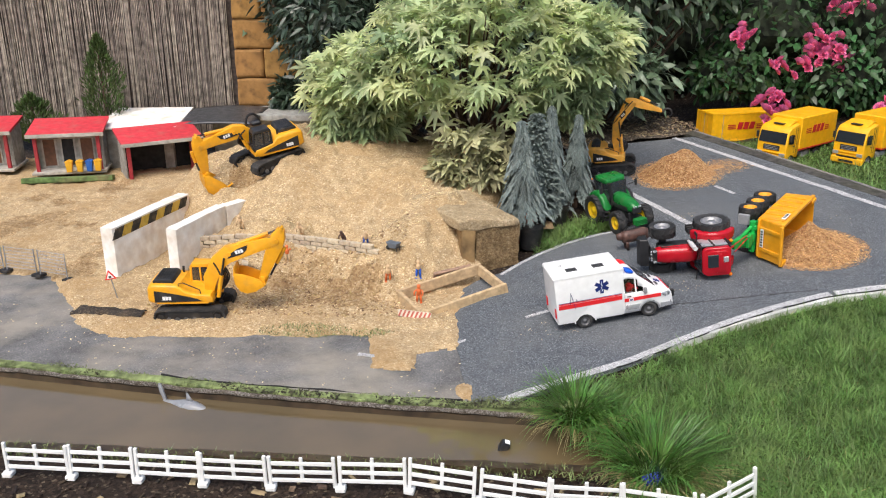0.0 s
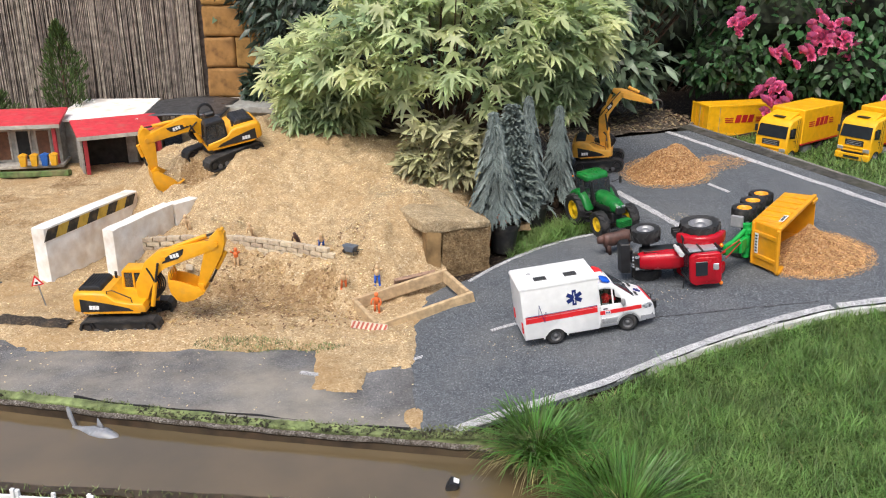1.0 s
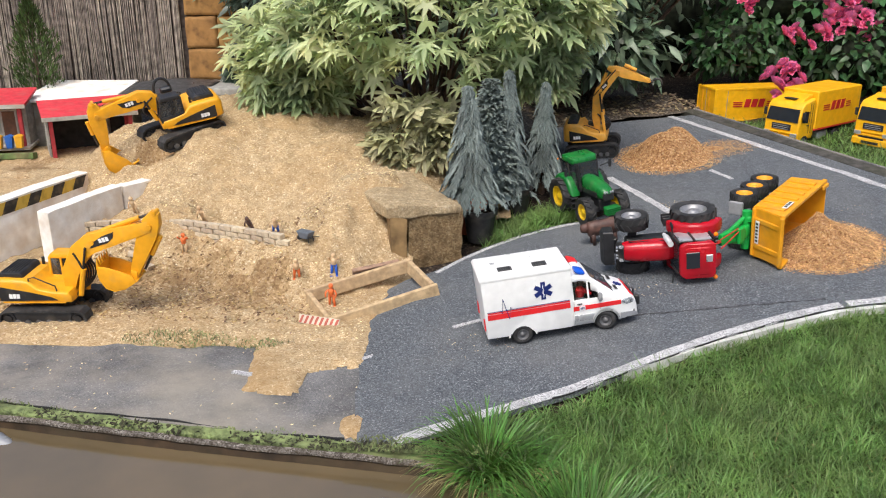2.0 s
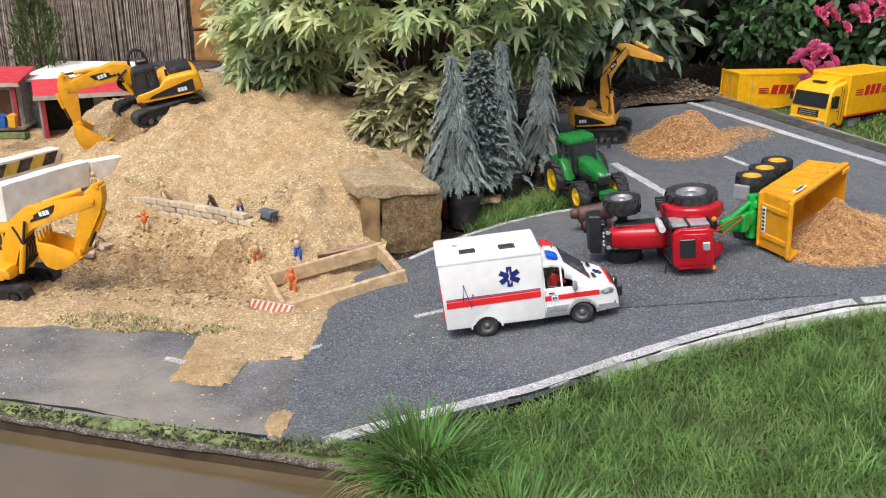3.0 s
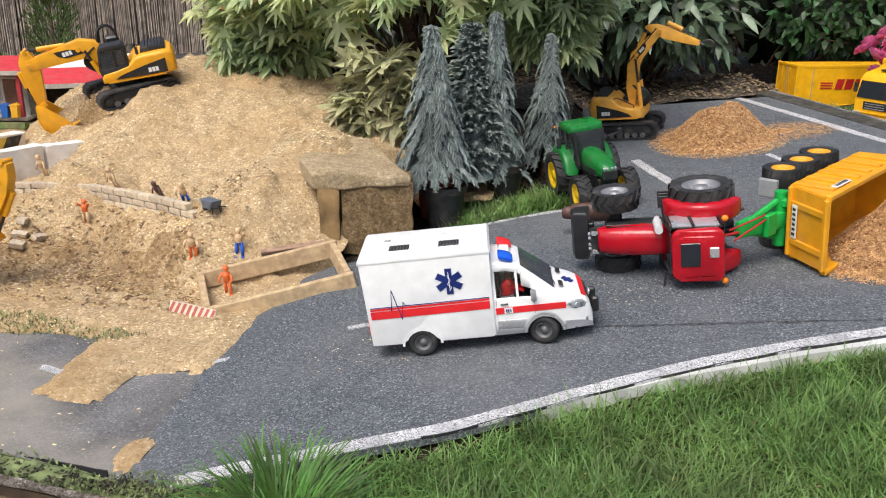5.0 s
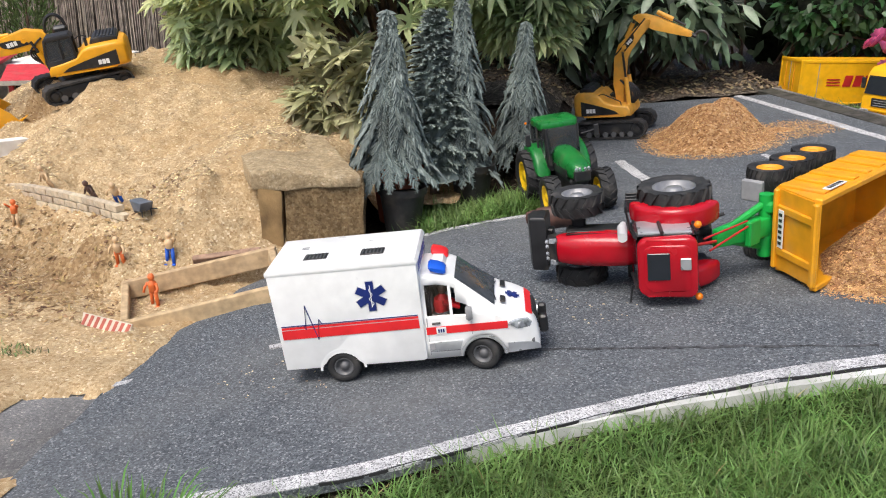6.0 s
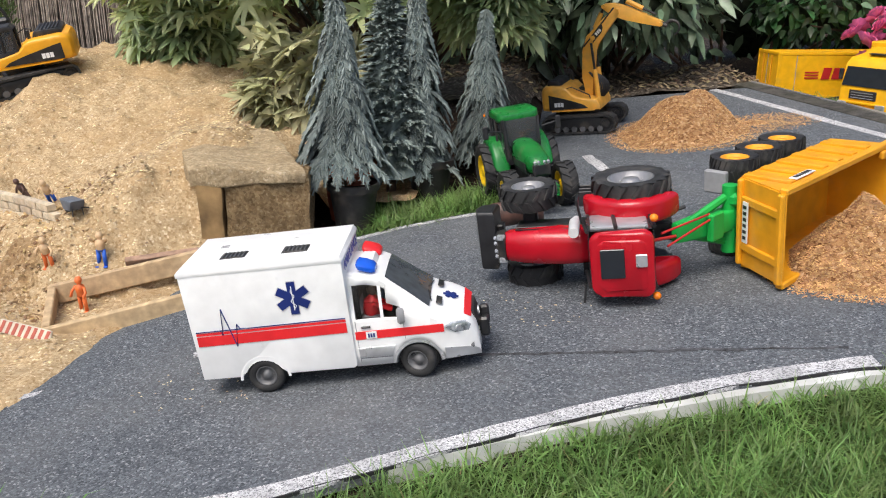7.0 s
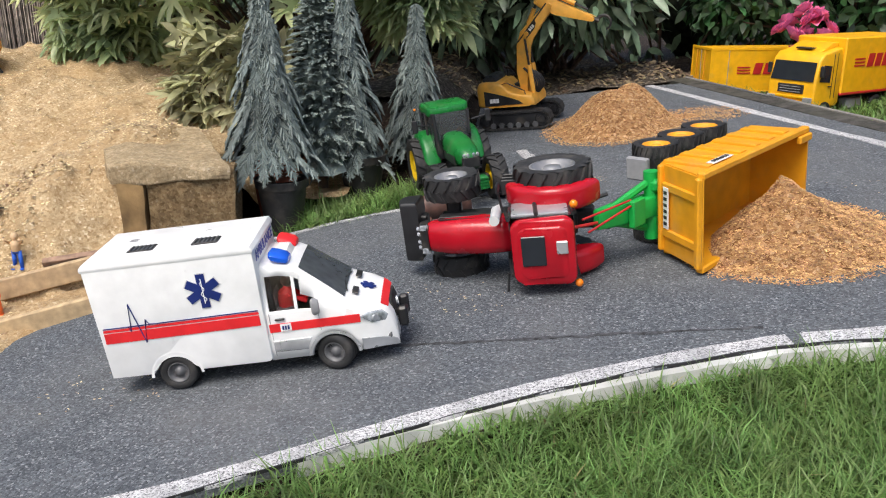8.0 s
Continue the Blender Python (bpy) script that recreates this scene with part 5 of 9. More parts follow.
        prism(bm, [(0.05, 0.141), (0.043, 0.15), (-0.008, 0.151), (-0.015, 0.142), (-0.012, 0.14), (0.048, 0.139)], cw + 0.002, y, 0.002)
        part("cab_roof", bm, M_BLK if loop else paint, cab)
        for s in (-1, 1):
            for p, q, w in (((-0.012, 0.094), (-0.0115, 0.142), 0.006), ((0.0165, 0.094), (0.0155, 0.142), 0.005), ((0.0555, 0.09), (0.0475, 0.142), 0.0045)):
                bm = bmesh.new()
                prism(bm, [(p[0] - w / 2, p[1]), (p[0] + w / 2, p[1]), (q[0] + w / 2, q[1]), (q[0] - w / 2, q[1])], 0.0045, y + s * (cw / 2 - 0.0022), 0.0008)
                part("cab_post", bm, M_BLK if loop else paint, cab)
            bm = bmesh.new()
            prism(bm, [(-0.01, 0.096), (0.053, 0.092), (0.047, 0.14), (-0.01, 0.141)], 0.001, y + s * (cw / 2 - 0.004))
            part("cab_window", bm, M_TINT, cab, "tinted cab window")
        bm = bmesh.new()
        box(bm, (0.012, y, 0.1), (0.022, 0.03, 0.012), 0.003)
        box(bm, (0.003, y, 0.115), (0.008, 0.03, 0.026), 0.003)
        part("seat", bm, M_BLK if not loop else paint, cab)
    else:
        bm = bmesh.new()
        box(bm, (-0.01, 0.036 * -hand, 0.092 + 0.4 * tall), (0.06, 0.045, 0.012), 0.003)
        part("deck_plate", bm, M_BLK, house)

    yb = 0.012 * hand
    root, knee, tip, end = [Vector(p) for p in boom]

    def arm(pts, widths, width, n, bevel=0.003):
        """A tapering box arm whose side outline follows the points."""
        up, lo = [], []
        for i, (p, wd) in enumerate(zip(pts, widths)):
            a, b = Vector(pts[max(0, i - 1)]), Vector(pts[min(len(pts) - 1, i + 1)])
            d = (b - a).normalized()
            q = Vector((-d.y, d.x))
            up.append(Vector(p) + q * wd / 2)
            lo.append(Vector(p) - q * wd / 2)
        bm = bmesh.new()
        prism(bm, [tuple(v) for v in up + lo[::-1]], width, yb, bevel)
        return part(n, bm, paint, e)

    def pins(owner, spots, half, rad=0.006):
        for p in spots:
            bm = bmesh.new()
            rod(bm, (p.x, yb - half, p.y), (p.x, yb + half, p.y), rad, seg=12)
            part("pin", bm, paint, owner)

    kb = knee * 0.72 + root.lerp(tip, 0.5) * 0.28
    bo = arm([root, root.lerp(knee, 0.45), kb, knee.lerp(tip, 0.26), knee.lerp(tip, 0.65), tip], [slim * v for v in (0.026, 0.038, 0.047, 0.045, 0.037, 0.028)], 0.03 * slim, "boom", 0.0035)
    pins(bo, [root, tip, knee.lerp(tip, 0.3)], 0.0185)
    sd = (end - tip).normalized()
    back = tip - sd * 0.036
    d = (tip - knee).normalized()
    q = Vector((-d.y, d.x))
    st_ = arm([back, tip - sd * 0.012, tip + sd * 0.02, tip.lerp(end, 0.6), end], [slim * v for v in (0.02, 0.042, 0.046, 0.033, 0.02)], 0.026 * slim, "stick", 0.003)
    pins(st_, [back, end], 0.016, 0.005)
    c = knee.lerp(tip, 0.42)
    ang = math.degrees(math.atan2(d.y, d.x))
    for s in (-1, 1):
        bm = bmesh.new()
        prism(bm, [(-0.034, -0.012), (-0.02, 0.001), (0.004, 0.009), (0.036, 0.012), (0.028, -0.002), (0.012, -0.01)], 0.0014, s * 0.0153, 0, None, pose(c.x, yb, c.y, 0, -ang, 0) @ Matrix.Scale(slim, 4))
        em = part("boom_emblem", bm, M_BLK, bo)
        bm = bmesh.new()
        for i in range(3):
            box(bm, (0.006 + (i - 1) * 0.0085, s * 0.0163, 0.0), (0.0068, 0.0012, 0.0105), 0, pose(c.x, yb, c.y, 0, -ang, 0) @ Matrix.Scale(slim, 4))
        part("emblem_marks", bm, M_WHT, em)

    def ram(p, q_, off, n, k=0.56):
        bm = bmesh.new()
        p, q_ = Vector((p[0], yb + off, p[1])), Vector((q_[0], yb + off, q_[1]))
        rod(bm, p, p.lerp(q_, k), 0.0062, seg=12)
        o = part(n, bm, paint, e, "yellow hydraulic cylinder")
        bm = bmesh.new()
        rod(bm, p.lerp(q_, k), q_, 0.0031, seg=8)
        part("piston_rod", bm, M_BLK, o, "dark piston rod")
        return o

    ram(knee.lerp(tip, 0.45) + q * 0.019 * slim, back, 0, "stick_ram", 0.7)
    for s in (-1, 1):
        ram(root + Vector((0.026, -0.006)), knee.lerp(tip, 0.22) - q * 0.006, s * 0.0205, "boom_ram")
    n2 = Vector((sd.y, -sd.x))
    side = 1 if n2.dot(d) > 0 else -1
    ram(tip.lerp(end, 0.12) + n2 * side * 0.028, end + n2 * side * 0.018 - sd * 0.02, 0, "bucket_ram")
    if loop:
        bm = bmesh.new()
        k0 = knee.lerp(root, 0.1)
        tube(bm, [(k0.x - 0.02 + 0.024 * math.cos(math.pi * i / 14), yb, k0.y + 0.004 + 0.04 * max(0, math.sin(math.pi * i / 14)) ** 0.8) for i in range(15)], 0.0042)
        box(bm, (k0.x - 0.03, yb, k0.y + 0.008), (0.034, 0.026, 0.018), 0.005)
        part("guard_loop", bm, M_BLK, e, "black guard loop over the arm")
    for h in range(6):
        bm = bmesh.new()
        run = []
        for i in range(13):
            f = i / 12
            run.append((root.x + 0.012 + (knee.x - root.x) * f + (0.022 + 0.0035 * h) * math.sin(f * 3.1), yb + (h - 2.5) * 0.0065, root.y - 0.012 + (knee.y - root.y + 0.004) * f * (0.62 if grab else 1.0)))
        tube(bm, run, 0.0024)
        part("hose", bm, M_BLK, e)
    bm = bmesh.new()
    run = []
    for i in range(11):
        f = i / 10
        p = kb.lerp(tip, f) + q * (0.0235 - 0.008 * f) * slim
        run.append((p.x, yb - 0.011, p.y))
    tube(bm, run, 0.0018)
    part("hose", bm, M_BLK, e)
    if grab:
        bm = bmesh.new()
        rod(bm, (end.x, yb, end.y), (end.x + 0.014, yb, end.y - 0.006), 0.006)
        tube(bm, [(end.x + 0.026 + 0.018 * math.cos(radians(150 - i * 32)), yb, end.y - 0.012 + 0.018 * math.sin(radians(150 - i * 32))) for i in range(8)], 0.0048, 7, 0.002)
        part("coupler", bm, M_BLK, e, "dark hook coupler")
    else:
        bm = bmesh.new()
        w = 0.074
        bmat = pose(end.x, yb, end.y, 0, bucket, 0) @ Matrix.Scale(0.98, 4)
        back_ = [(0.014, 0.006), (0.008, -0.018), (-0.004, -0.038), (-0.02, -0.053), (-0.04, -0.06), (-0.056, -0.058), (-0.068, -0.048)]
        inner = [(-0.066, -0.0455), (-0.054, -0.054), (-0.04, -0.0555), (-0.023, -0.049), (-0.008, -0.035), (0.003, -0.016), (0.008, 0.006)]

        def bulge(pts):
            out = []
            for x, z in pts:
                f = max(0.0, min(1.0, (-(x - 0.011) * 0.83 - (z - 0.006) * 0.55) / 0.094))
                k = 0.019 * math.sin(math.pi * f ** 0.85)
                out.append((x + 0.55 * k, z - 0.83 * k))
            return out

        back_, inner = bulge(back_), bulge(inner)
        prism(bm, back_ + inner, w, 0, 0, None, bmat)
        for s in (-1, 1):
            prism(bm, bulge([(0.012, 0.006), (0.006, -0.018), (-0.006, -0.037), (-0.021, -0.052), (-0.04, -0.0588), (-0.055, -0.057)]) + [(-0.066, -0.047), (-0.05, -0.028), (-0.026, -0.01), (-0.006, 0.006)], 0.004, s * (w / 2 - 0.002), 0.0008, None, bmat)
        for s in (-1, 1):
            prism(bm, [(0.016, 0.0), (-0.004, 0.014), (-0.014, 0.004), (0.004, -0.02)], 0.005, s * 0.015, 0.001, None, bmat)
        part("bucket", bm, paint, e)
        for k in range(5):
            bm = bmesh.new()
            prism(bm, [(-0.058, -0.057), (-0.064, -0.056), (-0.086, -0.038), (-0.066, -0.046)], 0.008, (k - 2) * 0.0152, 0.0006, None, bmat)
            part("bucket_tooth", bm, paint, e)
    return e


def big_emblem(bm, m):
    """Three slanted blocks and trailing bars in place of a trade mark."""
    for k in range(3):
        prism(bm, [(0.026 * k - 0.036, -0.012), (0.026 * k - 0.016, -0.012), (0.026 * k - 0.01, 0.012), (0.026 * k - 0.03, 0.012)], 0.0016, 0, 0, None, m)
    for k in range(3):
        box(bm, (-0.06, 0, -0.009 + k * 0.006), (0.034, 0.0016, 0.0028), 0, m)
        box(bm, (0.062, 0, -0.009 + k * 0.006), (0.026, 0.0016, 0.0028), 0, m)


def truck(m, label, length=0.38, gap=0.0):
    t = thing("toy_truck", m, label, "toy truck", "yellow lorries in a row")
    # cab: front at x = 0
    bm = bmesh.new()
    pts = [(0.0, 0.02), (-0.018, 0.02)] + arc(-0.05, 0.03, 0.034, 165, 15, 7)[::-1] + [(-0.095, 0.05), (-0.11, 0.05), (-0.11, 0.176), (-0.1, 0.2), (-0.03, 0.186), (-0.012, 0.168), (0.0, 0.105)]
    prism(bm, pts, 0.15, bev=0.006)
    part("cab", bm, M_LEMON, t)
    bm = bmesh.new()
    q = [(-0.0125, -0.066, 0.163), (-0.0125, 0.066, 0.163), (-0.0005, 0.068, 0.112), (-0.0005, -0.068, 0.112)]
    vs = [bm.verts.new((x + 0.0012, y, z)) for x, y, z in q]
    f = bm.faces.new(vs)
    r = bmesh.ops.extrude_face_region(bm, geom=[f])
    for v in r["geom"]:
        if isinstance(v, bmesh.types.BMVert):
            v.co.x += 0.001
    part("windscreen", bm, M_DGLASS, t)
    bm = bmesh.new()
    box(bm, (0.001, 0, 0.09), (0.004, 0.082, 0.024), 0.001)
    gr = part("grille", bm, M_BLK, t)
    bm = bmesh.new()
    for k in range(3):
        box(bm, (0.0035, 0, 0.082 + k * 0.007), (0.002, 0.066, 0.0016), 0)
    part("grille_bars", bm, M_GREY, gr)
    bm = bmesh.new()
    box(bm, (0.001, 0, 0.03), (0.016, 0.154, 0.03), 0.004)
    for k in range(2):
        box(bm, (0.0015, 0, 0.055 + 0.013 * k), (0.008, 0.13, 0.006), 0.001)
    part("bumper", bm, M_LEMON, t)
    bm = bmesh.new()
    box(bm, (0.006, 0, 0.048), (0.003, 0.1, 0.007), 0)
    box(bm, (0.0095, 0, 0.028), (0.002, 0.07, 0.01), 0)
    part("bumper_gap", bm, M_BLK, t)
    bm = bmesh.new()
    box(bm, (-0.06, 0, 0.197), (0.05, 0.05, 0.004), 0.001, pose(0, 0, 0, 0, 0, 0))
    part("roof_hatch", bm, M_BLK, t)
    bm = bmesh.new()
    prism(bm, [(-0.03, 0.186), (-0.108, 0.2), (-0.11, 0.212), (-0.085, 0.212)], 0.11, 0, 0.003)
    part("roof_spoiler", bm, M_LEMON, t)
    for s in (-1, 1):
        bm = bmesh.new()
        prism(bm, [(-0.016, 0.112), (-0.06, 0.108), (-0.062, 0.152), (-0.03, 0.156)], 0.0016, s * 0.0754)
        part("side_window", bm, M_DGLASS, t)
        bm = bmesh.new()
        for k in (-0.07, -0.085):
            box(bm, (k, s * 0.0754, 0.125), (0.0016, 0.001, 0.12), 0)
        box(bm, (-0.06, s * 0.077, 0.098), (0.012, 0.003, 0.003), 0)
        part("door_joint", bm, M_BLK, t)
        bm = bmesh.new()
        box(bm, (0.004, s * 0.058, 0.062), (0.006, 0.028, 0.016), 0.002)
        part("headlight", bm, M_SILV, t)
        bm = bmesh.new()
        box(bm, (-0.012, s * 0.084, 0.14), (0.008, 0.012, 0.03), 0.002)
        part("mirror", bm, M_BLK, t)
        wheel(t, 0.031, 0.026, (-0.05, s * 0.062, 0.031), M_RIMS)
        wheel(t, 0.031, 0.026, (-length + 0.09, s * 0.062, 0.031), M_RIMS)
        wheel(t, 0.031, 0.026, (-length + 0.02, s * 0.062, 0.031), M_RIMS)
        bm = bmesh.new()
        box(bm, (-0.2, s * 0.05, 0.042), (0.07, 0.03, 0.03), 0.004)
        part("tank", bm, M_GREY, t)
    bm = bmesh.new()
    for s in (-1, 1):
        box(bm, (-length / 2 - 0.02, s * 0.03, 0.056), (length, 0.014, 0.018), 0.002)
    box(bm, (-length / 2 - 0.04, 0, 0.045), (length * 0.9, 0.04, 0.012), 0.002)
    part("chassis", bm, M_BLK, t)
    bm = bmesh.new()
    box(bm, (-length / 2 - 0.085 - gap, 0, 0.15), (length - 0.05, 0.156, 0.152), 0.004)
    bx = part("cargo_box", bm, M_LEMON, t, "yellow cargo box with red print")
    bm = bmesh.new()
    box(bm, (-length / 2 - 0.085 - gap, 0, 0.0735), (length - 0.05, 0.158, 0.008), 0.002)
    part("box_sill", bm, M_DARKRED, bx)
    for s in (-1, 1):
        bm = bmesh.new()
        big_emblem(bm, pose(-length / 2 - 0.07 - gap, s * 0.0785, 0.162, 0, 0, 0 if s < 0 else 180) @ Matrix.Diagonal((1.35, 1, 1.5, 1)))
        part("box_emblem", bm, M_DARKRED, bx, "dark red slanted blocks")
    return t


def container(m, label):
    t = thing("toy_container", m, label, "toy container")
    bm = bmesh.new()
    box(bm, (0.19, 0, 0.078), (0.38, 0.15, 0.14), 0.003)
    part("shell", bm, M_LEMON, t)
    bm = bmesh.new()
    for x in (0.003, 0.377):
        for y in (-0.073, 0.073):
            box(bm, (x, y, 0.078), (0.01, 0.008, 0.146), 0.001)
    for z in (0.01, 0.147):
        box(bm, (0.19, -0.0745, z), (0.384, 0.004, 0.01), 0.001)
        box(bm, (-0.0005, 0, z), (0.004, 0.15, 0.01), 0.001)
    part("frame", bm, M_LEMON, t)
    bm = bmesh.new()
    box(bm, (-0.0012, 0, 0.078), (0.0012, 0.0016, 0.13), 0)
    part("door_joint", bm, M_GREY, t)
    bm = bmesh.new()
    box(bm, (0.06, -0.0756, 0.078), (0.0016, 0.0012, 0.13), 0)
    part("door_joint", bm, M_GREY, t)
    for y in (-0.03, 0.03):
        bm = bmesh.new()
        rod(bm, (-0.003, y, 0.015), (-0.003, y, 0.14), 0.0016)
        part("door_bar", bm, M_TUB, t)
    bm = bmesh.new()
    big_emblem(bm, pose(0.19, -0.0762, 0.085) @ Matrix.Diagonal((1.3, 1, 1.5, 1)))
    part("box_emblem", bm, M_DARKRED, t, "dark red slanted blocks")
    bm = bmesh.new()
    box(bm, (0.19, 0, 0.004), (0.36, 0.13, 0.008), 0.001)
    part("base_frame", bm, M_BLK, t)
    return t


def lying(x, y, z, fwd, up):
    """A pose from the forward and up directions."""
    f, u = Vector(fwd).normalized(), Vector(up).normalized()
    u = (u - f * u.dot(f)).normalized()
    l = u.cross(f)
    m = Matrix((f, l, u)).transposed().to_4x4()
    m.translation = (x, y, z)
    return m


ambulance(on_road(0.494, 2.266, 8.5) @ Matrix.Scale(0.935, 4))
tractor(lying(0.85, 2.574, 0.327, (-0.995, 0.03, -0.118), (-0.05, -0.985, -0.06)), M_RED, M_RIMS, "glossy red toy tractor tipped onto its side on the road", True)
tractor(on_road(0.632, 3.03, -68) @ Matrix.Diagonal((0.93, 0.93, 1.0, 1)), M_GRN, M_RIMY, "green toy tractor with yellow rims standing on the road")
trailer(lying(0.998, 2.688, 0.353, (-0.615, -0.785, -0.085), (0.785, -0.615, 0.04)))
excavator(pose(-0.785, 2.47, 0.11, 0, 0, 2) @ Matrix.Scale(1.06, 4), M_YEL, "yellow toy excavator with raised arm on the sand", ((0.05, 0.07), (0.056, 0.178), (0.256, 0.234), (0.206, 0.112)), 58, rear=-0.124, tall=0.011)
excavator(lying(-0.703, 3.315, 0.395, (-0.87, -0.45, -0.16), (-0.12, -0.2, 0.97)) @ Matrix.Scale(1.13, 4), M_YEL, "yellow toy excavator digging on top of the sand heap", ((0.035, 0.08), (0.045, 0.15), (0.222, 0.122), (0.222, 0.016)), -6, swing=17.5, loop=True, rear=-0.128, front=0.055, tall=0.01)
excavator(on_road(0.75, 3.62, -12, None, 0.002), M_ORA, "golden yellow toy excavator with its arm raised", ((0.022, 0.08), (0.012, 0.211), (0.106, 0.3), (0.213, 0.257)), 0, grab=True, rear=-0.102, front=0.056, cab_on=False, tall=0.02, track=0.2, tread=0.05, slim=0.74)
truck(pose(1.4345, 3.616, 0.308, 0, 0, 219) @ Matrix.Scale(0.93, 4), "yellow toy lorry with a cargo box on the grass")
truck(pose(1.715, 3.5, 0.334, 0, 0, 217) @ Matrix.Scale(0.9, 4), "yellow toy lorry with a short chassis on the grass", gap=0.05)
container(pose(1.28, 4.09, 0.318, 0, 0, 14) @ Matrix.Scale(0.95, 4), "yellow toy cargo container standing behind the road")
# ---- built things round the road ----
M_STONE = grainy("ochre_stone", [(0.0, (0.22, 0.14, 0.065)), (0.5, (0.34, 0.23, 0.12)), (0.9, (0.42, 0.3, 0.16)), (1.0, (0.5, 0.38, 0.23))], 230, big=16, bigcol=(0.15, 0.095, 0.045), bigamt=0.6, dist=0.008, bump=0.8, mid=70, midamt=0.3)
M_PILLAR = mat("honey_sandstone", (0.33, 0.165, 0.05), 0.8, scale=22, var=0.22, dirt=(0.14, 0.075, 0.03), dirt_amt=0.35, dirt_scale=11, bump=0.3, bump_scale=130, objrand=0.2)
M_PLASTER = mat("dirty_white_plaster", (0.86, 0.85, 0.82), 0.85, scale=30, var=0.05, dirt=(0.5, 0.36, 0.21), dirt_amt=0.38, dirt_scale=13, bump=0.3)
M_YSTRIPE = mat("faded_yellow_paint", (0.62, 0.42, 0.06), 0.7, var=0.15, dirt=(0.3, 0.2, 0.08), dirt_amt=0.25, dirt_scale=40)
M_BSTRIPE = mat("faded_black_paint", (0.03, 0.028, 0.025), 0.7, var=0.2, dirt=(0.2, 0.14, 0.07), dirt_amt=0.25, dirt_scale=40)
M_MBRICK = mat("pale_mini_brick", (0.56, 0.47, 0.35), 0.9, scale=120, var=0.16, dirt=(0.34, 0.24, 0.13), dirt_amt=0.3, dirt_scale=60, bump=0.2, objrand=0.2)
M_TIMBER = mat("bare_softwood", (0.47, 0.335, 0.195), 0.75, scale=60, var=0.14, dirt=(0.28, 0.18, 0.09), dirt_amt=0.2, dirt_scale=22, bump=0.15, bump_scale=400, objrand=0.12)
M_TIMBER2 = mat("weathered_board", (0.3, 0.19, 0.13), 0.85, scale=60, var=0.2, dirt=(0.4, 0.28, 0.15), dirt_amt=0.3, bump=0.15)
M_REDROOF = mat("faded_red_board", (0.56, 0.035, 0.05), 0.6, var=0.08, dirt=(0.42, 0.12, 0.1), dirt_amt=0.25, dirt_scale=18, bump=0.06)
M_REDPOST = mat("dark_red_post", (0.36, 0.025, 0.035), 0.6, var=0.12, dirt=(0.2, 0.06, 0.05), dirt_amt=0.3, bump=0.05)
M_SHEDWALL = mat("grey_shed_wall", (0.34, 0.33, 0.3), 0.85, var=0.15, dirt=(0.18, 0.15, 0.11), dirt_amt=0.35, dirt_scale=15, bump=0.1)
M_SHEDFLOOR = mat("pale_concrete_floor", (0.42, 0.4, 0.36), 0.85, var=0.12, dirt=(0.28, 0.21, 0.13), dirt_amt=0.35, bump=0.1)
M_DOOR = mat("brown_door", (0.14, 0.06, 0.03), 0.6, var=0.15, bump=0.05)
# flat black for openings: shade in sheds, doorway and slots put into the colour
M_DARK = mat("recess_shade", (0.02, 0.02, 0.02), 0.9, var=0.2)
M_BINY = mat("yellow_bin", (0.75, 0.38, 0.02), 0.45, var=0.06, bump=0.0)
M_BINB = mat("blue_bin", (0.02, 0.11, 0.42), 0.45, var=0.06, bump=0.0)
M_REED = mat("weathered_reed", (0.31, 0.26, 0.218), 0.8, scale=25, var=0.25, dirt=(0.1, 0.075, 0.068), dirt_amt=0.25, dirt_scale=4, bump=0.1, island=0.42)
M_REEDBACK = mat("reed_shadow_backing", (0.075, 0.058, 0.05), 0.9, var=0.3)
M_WHITEPL = mat("white_fence_plastic", (0.82, 0.82, 0.8), 0.45, var=0.04, dirt=(0.5, 0.46, 0.38), dirt_amt=0.12, dirt_scale=30, bump=0.02)
M_GALV = mat("dull_grey_wire", (0.32, 0.32, 0.33), 0.5, metal=0.4, var=0.15)
M_BROWNRED = mat("terracotta", (0.3, 0.075, 0.04), 0.8, var=0.15, bump=0.1)
M_POTBLK = mat("black_plant_pot", (0.022, 0.022, 0.023), 0.5, var=0.2, dirt=(0.12, 0.1, 0.08), dirt_amt=0.25, dirt_scale=25)
M_SKIN = mat("tan_toy_plastic", (0.62, 0.43, 0.25), 0.55, var=0.1, bump=0.0)
M_HIVIS = mat("orange_toy_plastic", (0.72, 0.16, 0.04), 0.5, var=0.1, bump=0.0)
M_TOYBLUE = mat("blue_toy_plastic", (0.02, 0.11, 0.55), 0.5, var=0.1, bump=0.0)
M_DOLPHIN = mat("wet_grey_plastic", (0.24, 0.25, 0.27), 0.25, var=0.1, dirt=(0.14, 0.12, 0.1), dirt_amt=0.25, dirt_scale=40, bump=0.0)
M_TURF = mat("green_felt", (0.09, 0.15, 0.045), 0.95, var=0.25, dirt=(0.22, 0.17, 0.09), dirt_amt=0.3, bump=0.2)


